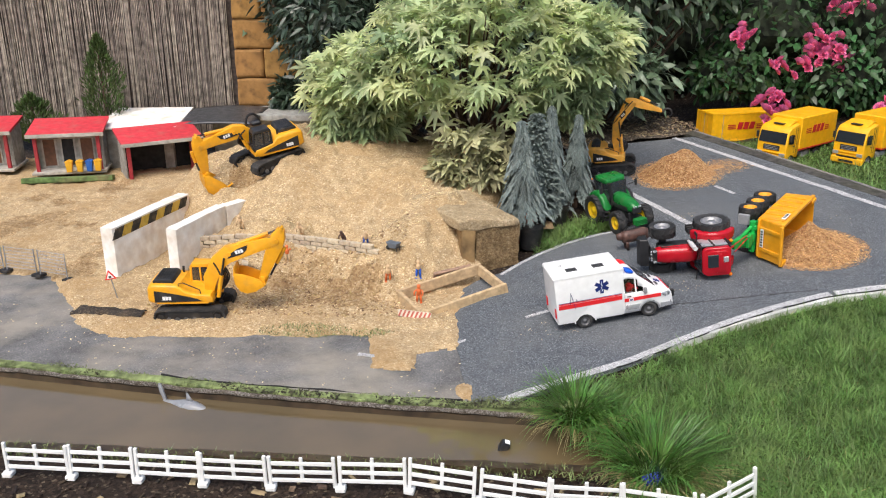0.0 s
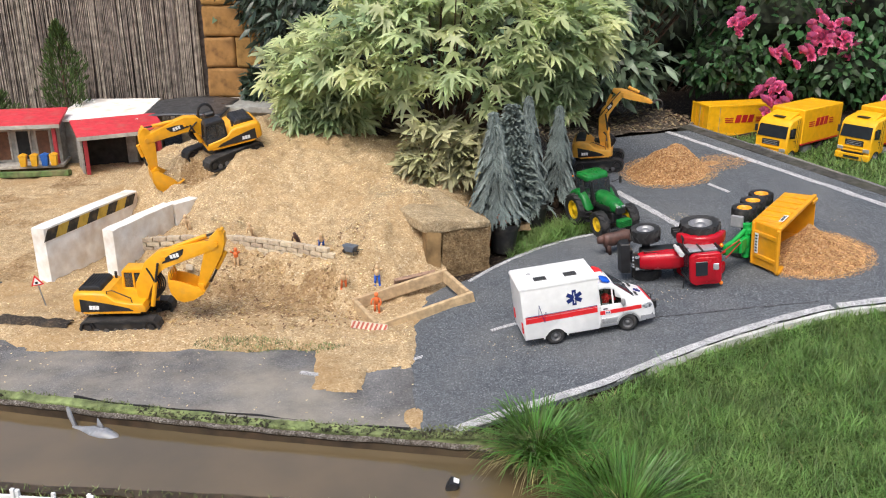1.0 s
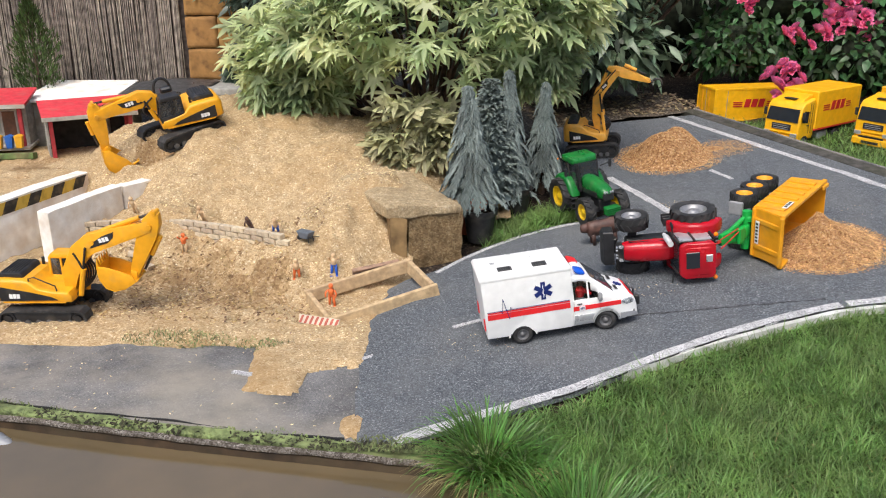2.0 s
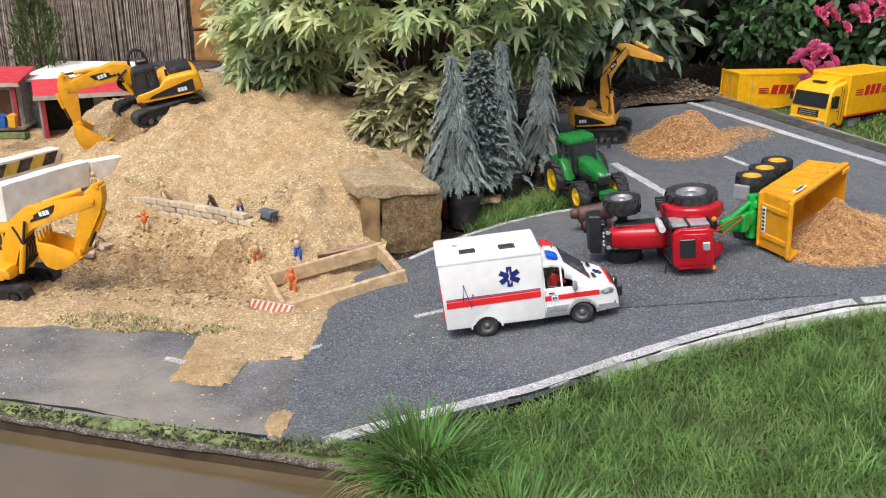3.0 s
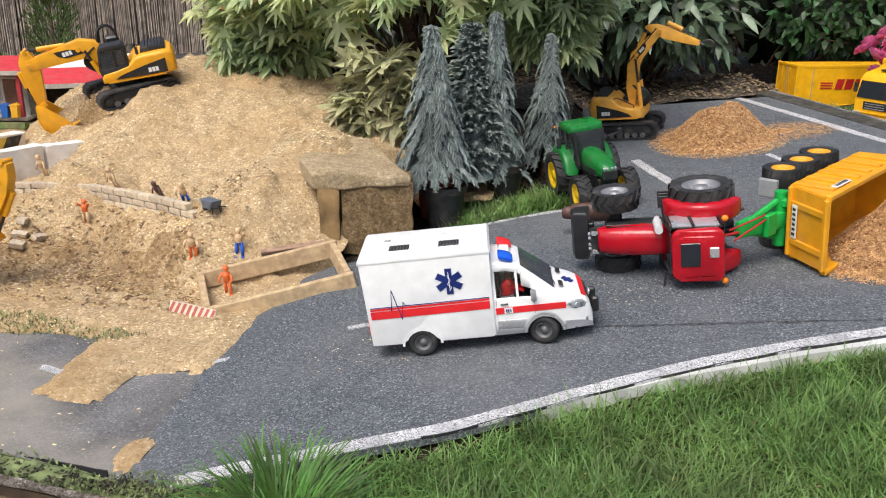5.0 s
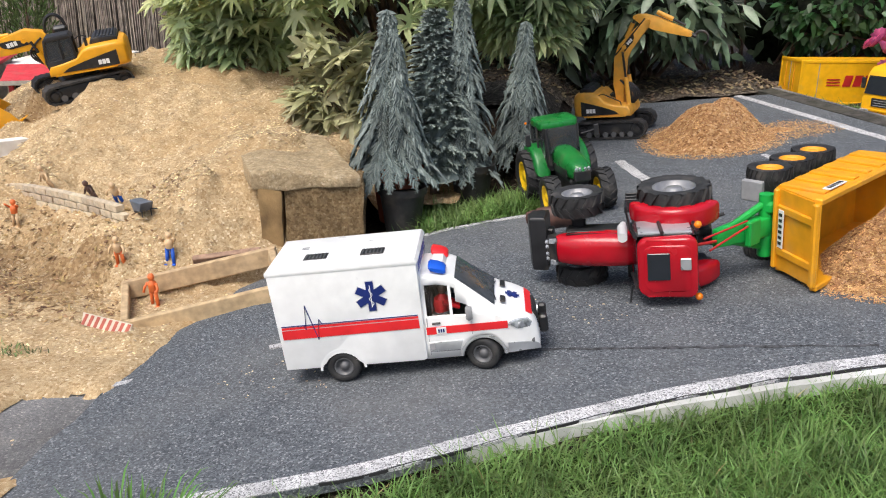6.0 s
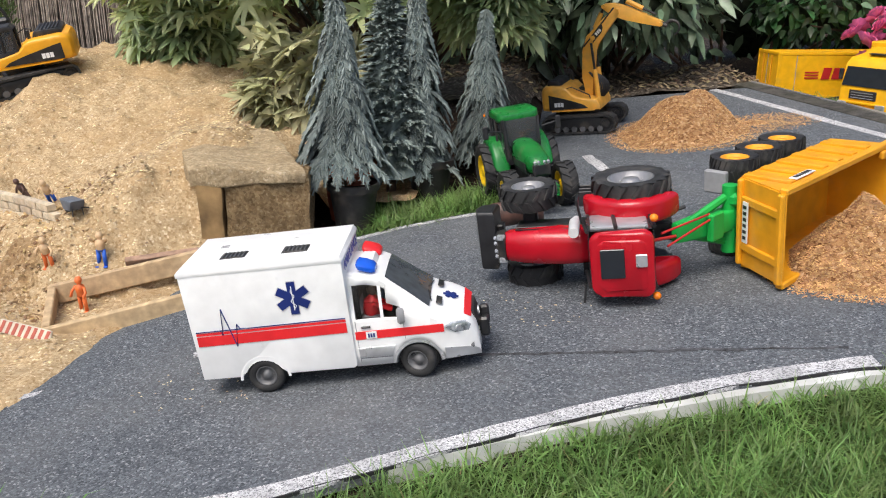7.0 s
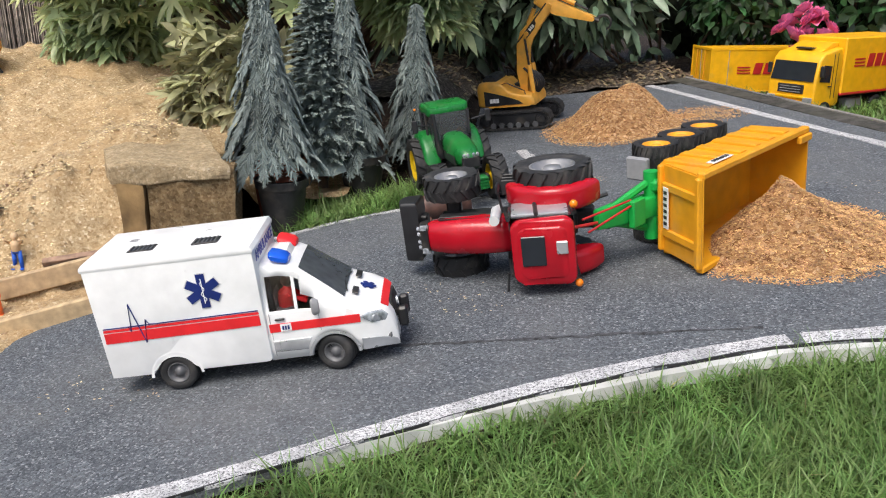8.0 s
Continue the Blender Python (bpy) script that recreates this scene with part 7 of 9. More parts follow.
# ---- sheds with red roofs ----
def shed(x, y, z, yaw, width, label, open_front):
    s = thing("toy_shed", pose(x, y, z, 0, 0, yaw), label, "toy shed", "red-roofed sheds")
    d, h = 0.2, 0.2
    bm = bmesh.new()
    box(bm, (width / 2, d / 2, -0.003), (width + 0.02, d + 0.03, 0.014), 0.002)
    part("floor_slab", bm, M_SHEDFLOOR, s)
    bm = bmesh.new()
    box(bm, (width / 2, d - 0.004, 0.105), (width, 0.008, 0.2), 0)
    # open carport: the shade inside is painted on the back wall as black
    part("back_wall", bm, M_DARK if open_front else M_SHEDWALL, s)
    for xx in (0.004, width - 0.004):
        bm = bmesh.new()
        prism(bm, [(0.045, 0.004), (d - 0.008, 0.004), (d - 0.008, 0.215), (0.045, 0.19)], 0.008, 0, 0, None, pose(xx, 0, 0, 0, 0, 90))
        part("side_wall", bm, M_SHEDWALL, s)
    if not open_front:
        bm = bmesh.new()
        box(bm, (width / 2, 0.085, 0.1), (width - 0.016, 0.006, 0.19), 0)
        part("front_wall", bm, M_SHEDWALL, s)
        # the doorway is a flat panel with the opening's shade put into its colour
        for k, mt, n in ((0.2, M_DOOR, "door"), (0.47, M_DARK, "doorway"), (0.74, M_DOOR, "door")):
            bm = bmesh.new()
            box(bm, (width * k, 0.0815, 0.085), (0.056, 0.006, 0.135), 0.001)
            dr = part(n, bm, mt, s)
            bm = bmesh.new()
            for q in (-1, 1):
                box(bm, (width * k + q * 0.032, 0.0795, 0.086), (0.008, 0.006, 0.146), 0)
            box(bm, (width * k, 0.0795, 0.158), (0.078, 0.006, 0.008), 0)
            part("door_frame", bm, M_SHEDFLOOR, dr)
    else:
        bm = bmesh.new()
        box(bm, (width * 0.94, 0.1, 0.1), (0.02, 0.02, 0.18), 0.001)
        part("inner_post", bm, M_REDPOST, s)
    for xx in (0.018, width - 0.018):
        bm = bmesh.new()
        box(bm, (xx, 0.014, 0.095), (0.017, 0.017, 0.186), 0.001)
        part("post", bm, M_REDPOST, s)
    bm = bmesh.new()
    prism(bm, [(-0.012, 0.186), (d + 0.02, 0.226), (d + 0.02, 0.238), (-0.012, 0.2)], width + 0.03, 0, 0.001, None, pose(width / 2, 0, 0, 0, 0, 90))
    rf = part("roof", bm, M_REDROOF, s, "faded red roof board")
    bm = bmesh.new()
    box(bm, (width / 2, -0.012, 0.189), (width + 0.034, 0.006, 0.018), 0.001)
    part("fascia", bm, M_SHEDFLOOR, rf)
    return s


shed(-2.058, 4.13, 0.142, 12, 0.335, "small grey toy shed with red roof and posts", False)
shed(-2.604, 4.16, 0.142, 8, 0.4, "small grey toy shed with red roof and posts", False)
shed(-1.57, 4.08, 0.106, 30, 0.37, "open toy carport with a red roof and dark inside", True)
for i, (dx, mt) in enumerate(((0.0, M_BINY), (0.058, M_BINY), (0.112, M_BINB), (0.158, M_BINY))):
    b = thing("toy_bin", pose(-1.876 + dx * 0.84, 4.125 + 0.01 * i, 0.152, 0, 0, 10) @ Matrix.Scale(0.86, 4), "small upright plastic wheelie bin before the shed", "toy bin", "bins before the shed")
    b["label"] = ("small yellow" if mt is M_BINY else "small blue") + " plastic bin standing before the shed"
    bm = bmesh.new()
    prism(bm, [(-0.014, 0), (0.014, 0), (0.019, 0.058), (-0.019, 0.058)], 0.034, 0, 0.001)
    part("bin_body", bm, mt, b)
    bm = bmesh.new()
    prism(bm, [(-0.021, 0.057), (0.021, 0.057), (0.021, 0.062), (0.0, 0.07), (-0.021, 0.062)], 0.04, 0, 0.001)
    part("bin_lid", bm, mt, b)
bm = bmesh.new()
rough_block(bm, (0, 0, 0), (0.43, 0.06, 0.03), None, 5, 0.003, 0.006, 2.0, 20)
solo("turf_board", bm, M_TURF, "green felt-covered board before the sheds", "board", pose(-1.86, 4.06, 0.13, -12, 0, 10))

# boards behind the sheds and the ledge at the foot of the fence
bm = bmesh.new()
box(bm, (0, 0, 0), (0.42, 0.46, 0.012), 0.002)
solo("white_panel", bm, M_PLASTER, "white board lying flat behind the sheds", "board", pose(-1.62, 4.57, 0.34, 3, 0, 4))
bm = bmesh.new()
box(bm, (-1.62, 4.57, 0.2), (0.4, 0.42, 0.26), 0.002)
solo("panel_base", bm, M_SHEDWALL, "grey block under the white board", "base block")
vs, fs = [], []
for i in range(13):
    for j in range(9):
        u, v = i / 12, j / 8
        x, y = -1.42 + 0.42 * u, 4.42 + 0.4 * v - 0.02 * u
        vs.append((x, y, 0.336 + 0.022 * math.sin(u * 2.6) * (0.5 + 0.5 * v) + 0.012 * v))
for i in range(12):
    for j in range(8):
        fs.append((i * 9 + j, (i + 1) * 9 + j, (i + 1) * 9 + j + 1, i * 9 + j + 1))
sh = new("roofing_sheet", raw("roofing_sheet", vs, fs, mat("dark_grey_rubber_sheet", (0.045, 0.048, 0.055), 0.35, var=0.15, dirt=(0.3, 0.3, 0.3), dirt_amt=0.1, dirt_scale=90), True))
sh.modifiers.new("thick", "SOLIDIFY").thickness = 0.008
tagged(sh, "dark grey rubber sheet curved over the ledge", "roofing sheet")
bm = bmesh.new()
rough_block(bm, (-0.86, 4.74, 0.335), (0.86, 0.3, 0.035), None, 8, 0.003, 0.006, 6.0, 15)
solo("ledge", bm, mat("grey_stone_ledge", (0.33, 0.33, 0.31), 0.8, var=0.12, dirt=(0.16, 0.14, 0.1), dirt_amt=0.35, bump=0.15), "pale grey stone ledge below the pillar", "ledge", kind="structure")
bm = bmesh.new()
box(bm, (-0.86, 4.76, 0.2), (0.84, 0.24, 0.24), 0.003)
solo("ledge_base", bm, M_SHEDWALL, "grey wall under the stone ledge", "wall", kind="structure")

# reed fence
reed = thing("reed_fence", pose(0, 0, 0), "tall fence of weathered grey-brown reeds behind the sheds", "reed fence", kind="structure")
rv, rf = [], []
rng_ = random.Random(4)
x = -4.3
while x < -1.235:
    r = rng_.uniform(0.0019, 0.0034)
    y = 4.97 + rng_.uniform(-0.012, 0.012)
    t0, t1 = rng_.uniform(-0.02, 0.02), rng_.uniform(-0.015, 0.015)
    o = len(rv)
    zs = (0.16, 0.7, 1.32)
    for k, z in enumerate(zs):
        cx, cy = x + t0 * (z - 0.9) + (t1 * 0.3 if k == 1 else 0), y + t1 * (z - 0.9) * 0.5
        for a in range(4):
            rv.append((cx + r * math.cos(a * 1.571 + 0.7), cy + r * math.sin(a * 1.571 + 0.7), z))
    for k in range(2):
        for a in range(4):
            b = (a + 1) % 4
            rf.append((o + k * 4 + a, o + k * 4 + b, o + k * 4 + 4 + b, o + k * 4 + 4 + a))
    x += r * rng_.uniform(0.8, 1.7)
canes = new("reed", raw("reed", rv, rf, M_REED))
canes.parent = reed
canes["kind"] = "stuff"
# added panel behind the canes; shade between the reeds put into its dark colour
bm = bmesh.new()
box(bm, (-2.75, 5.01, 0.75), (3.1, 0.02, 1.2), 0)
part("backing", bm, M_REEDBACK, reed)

# sandstone pillar
pillar = thing("pillar", pose(0, 0, 0), "pillar of honey-coloured rough sandstone blocks", "stone pillar", kind="structure")
for c in range(6):
    z = 0.335 + c * 0.166
    widths = ((0.40,), (0.2, 0.2))[c % 2] if c else (0.4,)
    x = -1.205
    for w in ((0.24, 0.16), (0.17, 0.23))[c % 2]:
        bm = bmesh.new()
        rough_block(bm, (0, 0, 0), (w - 0.004, 0.22, 0.163), None, 7, 0.005, 0.007, c * 3.1 + w * 9, 13)
        ob = part("stone_block", bm, M_PILLAR, pillar, smooth=True)
        ob.matrix_basis = pose(x + w / 2, 5.06 + 0.006 * nz(c, w, 3), z + 0.083)
        x += w
bm = bmesh.new()
box(bm, (-1.005, 5.07, 0.83), (0.385, 0.19, 0.98), 0)
part("joint_mortar", bm, mat("dark_mortar", (0.07, 0.045, 0.025), 0.95, var=0.2), pillar)


# ---- heaps of wood chips ----
def pile(name, x0, x1, y0, y1, fh, label):
    xs, ys = list(np.arange(x0, x1, 0.008)), list(np.arange(y0, y1, 0.008))
    ob = sheet(name, xs, ys, lambda x, y: road_z(x, y) + fh(x, y) - 0.004, M_CHIPG, lambda x, y: fh(x, y) > -0.004)
    return tagged(ob, label, "wood chips", kind="stuff")


def spill_h(x, y):
    u, v = (x - 1.165) * 0.81 - (y - 2.56) * 0.58, (x - 1.165) * 0.58 + (y - 2.56) * 0.81
    k = 0.15 if u > 0 else 0.13
    r = math.hypot(u / (0.17 if u > 0 else 0.092), v / (0.15 if v < 0 else 0.17))
    return 0.1 * (1 - r) * (0.75 + 0.25 * max(0, 1 - r)) + 0.012 * fbm(x, y, 14, 3.3) * min(1, max(0, 1.3 - r))


def heap_h(x, y):
    r = math.hypot((x - 0.99) / 0.175, (y - 3.47) / 0.2)
    t = 0.007 * (1 - math.hypot((x - 1.165) / 0.08, (y - 3.5) / 0.06))
    return max(0.046 * (1 + math.cos(math.pi * r ** 1.15)) * (1 + 0.3 * nz(x, y, 12)) if r < 1 else 0.06 * (1 - r), t) + 0.012 * fbm(x, y, 13, 6.1) * min(1, max(0, 1.3 - r))


pile("chip_spill", 0.98, 1.42, 2.3, 2.82, spill_h, "spilled heap of orange-brown wood chips from the trailer")
pile("chip_heap", 0.78, 1.34, 3.22, 3.72, heap_h, "cone-shaped heap of orange-brown wood chips on the road")
M_FLAKE = mat("wood_flakes", (0.55, 0.315, 0.145), 0.85, scale=60, var=0.2, island=0.42, bump=0.1)
M_PFLAKE = mat("pale_flakes", (0.62, 0.485, 0.3), 0.85, scale=60, var=0.2, island=0.5, bump=0.1)


def flakes(name, n, place, size, material, label, seed, up=0.5):
    """Many small flat splinters strewn on a surface."""
    rg = random.Random(seed)
    vs, fs = [], []
    c = 0
    while c < n:
        p = place(rg)
        if p is None:
            continue
        c += 1
        l, w = rg.uniform(0.4, 1.3) * size, rg.uniform(0.25, 0.6) * size
        m = Matrix.Translation(p) @ Euler((rg.uniform(-up, up), rg.uniform(-up, up), rg.uniform(0, 6.3))).to_matrix().to_4x4()
        o = len(vs)
        t = size * 0.12
        for a, b, z in ((-l, -w, 0), (l, -w * 0.7, 0.2 * t), (l * 0.8, w, 0), (-l, w * 0.8, 0), (-l * 0.9, -w * 0.8, t), (l * 0.9, -w * 0.6, t), (l * 0.7, w * 0.8, t), (-l * 0.9, w * 0.6, t)):
            vs.append(m @ Vector((a / 2, b / 2, z)))
        fs += [(o + 4, o + 5, o + 6, o + 7), (o, o + 1, o + 5, o + 4), (o + 1, o + 2, o + 6, o + 5), (o + 2, o + 3, o + 7, o + 6), (o + 3, o, o + 4, o + 7)]
    return tagged(new(name, raw(name, vs, fs, material)), label, "wood chips", kind="stuff")


def on_pile(fh, x0, x1, y0, y1, lo=-0.012):
    def f(rg):
        x, y = rg.uniform(x0, x1), rg.uniform(y0, y1)
        h = fh(x, y)
        if h < lo:
            return None
        if h < 0 and rg.random() > (h - lo) / -lo:
            return None
        return Vector((x, y, road_z(x, y) + max(h - 0.003, 0.001)))
    return f


flakes("chip_flakes", 14000, on_pile(spill_h, 0.98, 1.44, 2.28, 2.84), 0.0042, M_FLAKE, "loose orange-brown wood splinters on the spilled heap", 1)
flakes("chip_flakes", 11000, on_pile(heap_h, 0.76, 1.36, 3.18, 3.74, -0.007), 0.0042, M_FLAKE, "loose orange-brown wood splinters on the heap", 2)


def on_sand(rg):
    x, y = rg.uniform(-1.25, 0.1), rg.uniform(2.3, 3.7)
    if sand_cover(x, y) < 0.0 or not sand_keep(x, y) or rg.random() > 0.06 + 0.94 * smooth01(0.32 + 1.5 * fbm(x, y, 4.2, 7.7)) * (0.25 if y < 2.42 or x < -0.95 else 1.0):
        return None
    return Vector((x, y, sand_z(x, y)))


flakes("sand_chips", 13000, on_sand, 0.0068, M_PFLAKE, "pale chips and gravel strewn over the sand", 3, 0.35)


def on_dug(rg):
    x, y = rg.uniform(-0.95, -0.12), rg.uniform(2.4, 2.82)
    return Vector((x, y, sand_z(x, y) + 0.001))


flakes("sand_clods", 1400, on_dug, 0.011, mat("dug_clods", (0.33, 0.21, 0.1), 0.95, var=0.25, island=0.5), "brown clods of dug sand", 5, 0.6)


def on_old(rg):
    x = rg.uniform(-1.6, 0.05)
    y = pond_far(x) + rg.uniform(0.05, 0.5)
    if rg.random() > 0.15 + 0.8 * smooth01(0.3 + fbm(x, y, 6, 1.1)):
        return None
    return Vector((x, y, road_z(x, y) - 0.003 + 0.0035 * fbm(x, y, 6, 9.9)))


def on_slope(rg):
    x, y = rg.uniform(-1.4, 0.1), rg.uniform(2.32, 3.8)
    if sand_cover(x, y) < 0.0 or not sand_keep(x, y) or rg.random() > smooth01(0.45 + 1.2 * fbm(x, y, 4, 3.7)):
        return None
    return Vector((x, y, sand_z(x, y) - 0.001))


flakes("sand_lumps", 2600, on_slope, 0.0085, mat("sand_lump", (0.46, 0.32, 0.17), 0.95, var=0.2, island=0.3), "small crumbly lumps of sand", 12, 0.8)
flakes("road_grit", 240, on_old, 0.0055, M_PFLAKE, "pale grit strewn over the old road", 6, 0.2)
def on_soil(rg):
    x, y = rg.uniform(-1.1, 0.9), rg.uniform(1.0, 1.58)
    return Vector((x, y, ground_z(x, y) + 0.002))


flakes("soil_clods", 1600, on_soil, 0.016, mat("soil_clod", (0.035, 0.022, 0.015), 0.95, var=0.3, island=0.6), "dark soil crumbs before the fence", 8, 0.7)
flakes("soil_litter", 220, on_soil, 0.03, mat("dry_litter", (0.24, 0.17, 0.1), 0.9, var=0.3, island=0.5), "dry plant litter on the soil", 9, 0.2)
M_BED = grainy("grey_brown_bed_soil", [(0.0, (0.05, 0.04, 0.03)), (0.5, (0.11, 0.088, 0.068)), (0.85, (0.17, 0.14, 0.11)), (1.0, (0.34, 0.29, 0.22))], 150, big=7, bigcol=(0.06, 0.05, 0.036), bigamt=0.6, dist=0.006)
bed = sheet("planting_bed", list(np.arange(0.0, 1.5, 0.03)), list(np.arange(3.5, 4.7, 0.03)), lambda x, y: base_z(x, y) + 0.012 + 0.03 * smooth01((y - 4.05) / 0.3) + 0.014 * fbm(x, y, 8, 5.5), M_BED, lambda x, y: (y > 4.08 or x < 0.57) and x < lane_right(y) + 0.05)
tagged(bed, "grey-brown planting bed with litter behind the road", "soil", kind="structure")


def on_bed(rg):
    x, y = rg.uniform(0.2, 1.3), rg.uniform(3.9, 4.4)
    if y < 4.09 and x > 0.56:
        return None
    return Vector((x, y, base_z(x, y) + 0.016 + 0.03 * smooth01((y - 4.05) / 0.3) + 0.014 * fbm(x, y, 8, 5.5)))


flakes("bed_litter", 900, on_bed, 0.022, mat("bed_litter", (0.22, 0.16, 0.1), 0.9, var=0.3, island=0.6), "dry leaves and twigs on the planting bed", 31, 0.5)
def on_spot(rg):
    cx, cy, r = rg.choice(((0.648, 2.293, 0.012), (1.12, 3.36, 0.05), (0.9, 2.98, 0.05), (0.3, 2.2, 0.09), (1.3, 2.75, 0.12), (0.7, 2.42, 0.1)))
    a, d = rg.uniform(0, 6.283), r * math.sqrt(rg.random())
    x, y = cx + d * math.cos(a), cy + 0.7 * d * math.sin(a)
    return Vector((x, y, road_z(x, y) + 0.0004))


flakes("road_crumbs", 260, on_spot, 0.0036, M_PFLAKE, "pale crumbs of earth and chips strewn on the asphalt", 33, 0.2)


def on_moss(rg):
    x = rg.uniform(-1.5, 0.25)
    if fbm(x, 0.3, 5, 3.3) < -0.05 + 0.25 * rg.random():
        return None
    y = pond_far(x) + rg.uniform(0.002, 0.03)
    return Vector((x, y, 0.144 + max(0, x) * 0.06))


flakes("moss_clumps", 500, on_moss, 0.011, mat("dark_moss_clump", (0.05, 0.048, 0.024), 0.95, var=0.35, island=0.6), "dark brown moss clumps along the pond edge", 34, 1.0)
# ---- plants ----
M_VARI = mat("variegated_leaf", (0.4, 0.53, 0.27), 0.36, scale=5, var=0.24, island=0.36, bump=0.04, sheet=0.42, dirt=(0.8, 0.76, 0.4), dirt_amt=0.5, dirt_scale=5)
M_PALE = mat("pale_olive_leaf", (0.38, 0.38, 0.2), 0.5, scale=14, var=0.3, island=0.42, bump=0.04, sheet=0.25, dirt=(0.62, 0.57, 0.36), dirt_amt=0.4, dirt_scale=12)
M_DARKLEAF = mat("dark_glossy_leaf", (0.12, 0.17, 0.1), 0.36, scale=25, var=0.25, island=0.55, bump=0.03, sheet=0.14)
M_LAUREL = mat("dark_laurel_leaf", (0.042, 0.068, 0.042), 0.35, scale=25, var=0.2, island=0.5, bump=0.03, sheet=0.1)
M_ROSELEAF = mat("rose_leaf", (0.048, 0.11, 0.036), 0.45, scale=30, var=0.25, island=0.55, bump=0.03, sheet=0.18)
M_ROSE = mat("pink_petal", (0.9, 0.2, 0.42), 0.55, scale=60, var=0.12, island=0.35, bump=0.02, sheet=0.25)
M_THUJA = mat("thuja_green", (0.075, 0.12, 0.03), 0.7, scale=40, var=0.25, island=0.5, sheet=0.15)
M_SPRUCE = mat("blue_spruce_needle", (0.175, 0.212, 0.2), 0.6, scale=11, var=0.22, island=0.28, sheet=0.08)
M_SPRUCE2 = mat("dark_spruce_needle", (0.21, 0.255, 0.235), 0.75, scale=60, var=0.2, island=0.15, bump=0.4, bump_scale=400, sheet=0.1)
M_BARK = mat("brown_bark", (0.1, 0.06, 0.04), 0.9, var=0.3, bump=0.3)
M_GRASS = mat("lawn_blade", (0.165, 0.28, 0.075), 0.5, scale=14, var=0.2, island=0.36, bump=0.0, sheet=0.32, dirt=(0.26, 0.33, 0.12), dirt_amt=0.25, dirt_scale=6)
M_TUFT = mat("tuft_blade", (0.095, 0.2, 0.035), 0.45, scale=14, var=0.2, island=0.45, bump=0.0, sheet=0.3)
# shade deep in the hedge crowns, put into a near-black green
M_INNER = mat("crown_shade", (0.022, 0.03, 0.016), 0.95, scale=30, var=0.5, bump=0.3, bump_scale=60)
M_DRYGRASS = mat("dry_blade", (0.36, 0.3, 0.14), 0.7, scale=20, var=0.2, island=0.4, bump=0.0, sheet=0.2)


def unit(a):
    return a / np.maximum(1e-9, np.linalg.norm(a, axis=1, keepdims=True))


def leaves(name, P, D, N, L, W, material, fold=0.12, droop=0.15):
    """Pointed folded leaves: places, directions, face normals, lengths and widths."""
    D, N = unit(D), unit(N)
    S = unit(np.cross(D, N))
    N = np.cross(S, D)
    L, W = L[:, None], W[:, None]
    n = len(P)
    z = np.array([[0, 0, 1.0]])
    a = P
    b = P + D * L * 0.32 + S * W * 0.5 + N * W * fold - z * L * droop * 0.1
    c = P + D * L * 0.34 - z * L * droop * 0.1
    d = P + D * L * 0.32 - S * W * 0.5 + N * W * fold - z * L * droop * 0.1
    e = P + D * L * 0.7 + S * W * 0.36 + N * W * fold * 0.8 - z * L * droop * 0.5
    f = P + D * L * 0.72 - z * L * droop * 0.5
    g = P + D * L * 0.7 - S * W * 0.36 + N * W * fold * 0.8 - z * L * droop * 0.5
    h = P + D * L - z * L * droop
    V = np.stack([a, b, c, d, e, f, g, h], 1).reshape(-1, 3)
    q = np.array([(0, 1, 2, 2), (0, 2, 3, 3), (1, 4, 5, 2), (2, 5, 6, 3), (4, 7, 5, 5), (5, 7, 6, 6)])
    o = (np.arange(n) * 8)[:, None, None]
    F = (q[None] + o).reshape(-1, 4)
    faces = [tuple(r) if r[2] != r[3] else tuple(r[:3]) for r in F.tolist()]
    return raw(name, V.tolist(), faces, material, True)


def shell_points(rg, blobs, n, inner=0.72, low=-0.6):
    """Places near the outside of a union of ellipsoids, with outward directions."""
    P, O = [], []
    while len(P) < n:
        c, r = blobs[rg.integers(len(blobs))]
        v = rg.normal(size=3)
        v /= np.linalg.norm(v)
        if v[2] < low or (v[1] > 0.55 and rg.random() < 0.85):
            continue
        k = rg.uniform(inner, 1.0) * (1 + 0.14 * noise.noise(Vector(v * 2.7 + np.array(c))))
        p = np.array(c) + v * np.array(r) * k
        bad = False
        for c2, r2 in blobs:
            if c2 is not c and np.sum(((p - np.array(c2)) / (np.array(r2) * 0.68)) ** 2) < 1:
                bad = True
                break
        if bad:
            continue
        P.append(p)
        O.append(v / np.array(r))
    return np.array(P), unit(np.array(O))


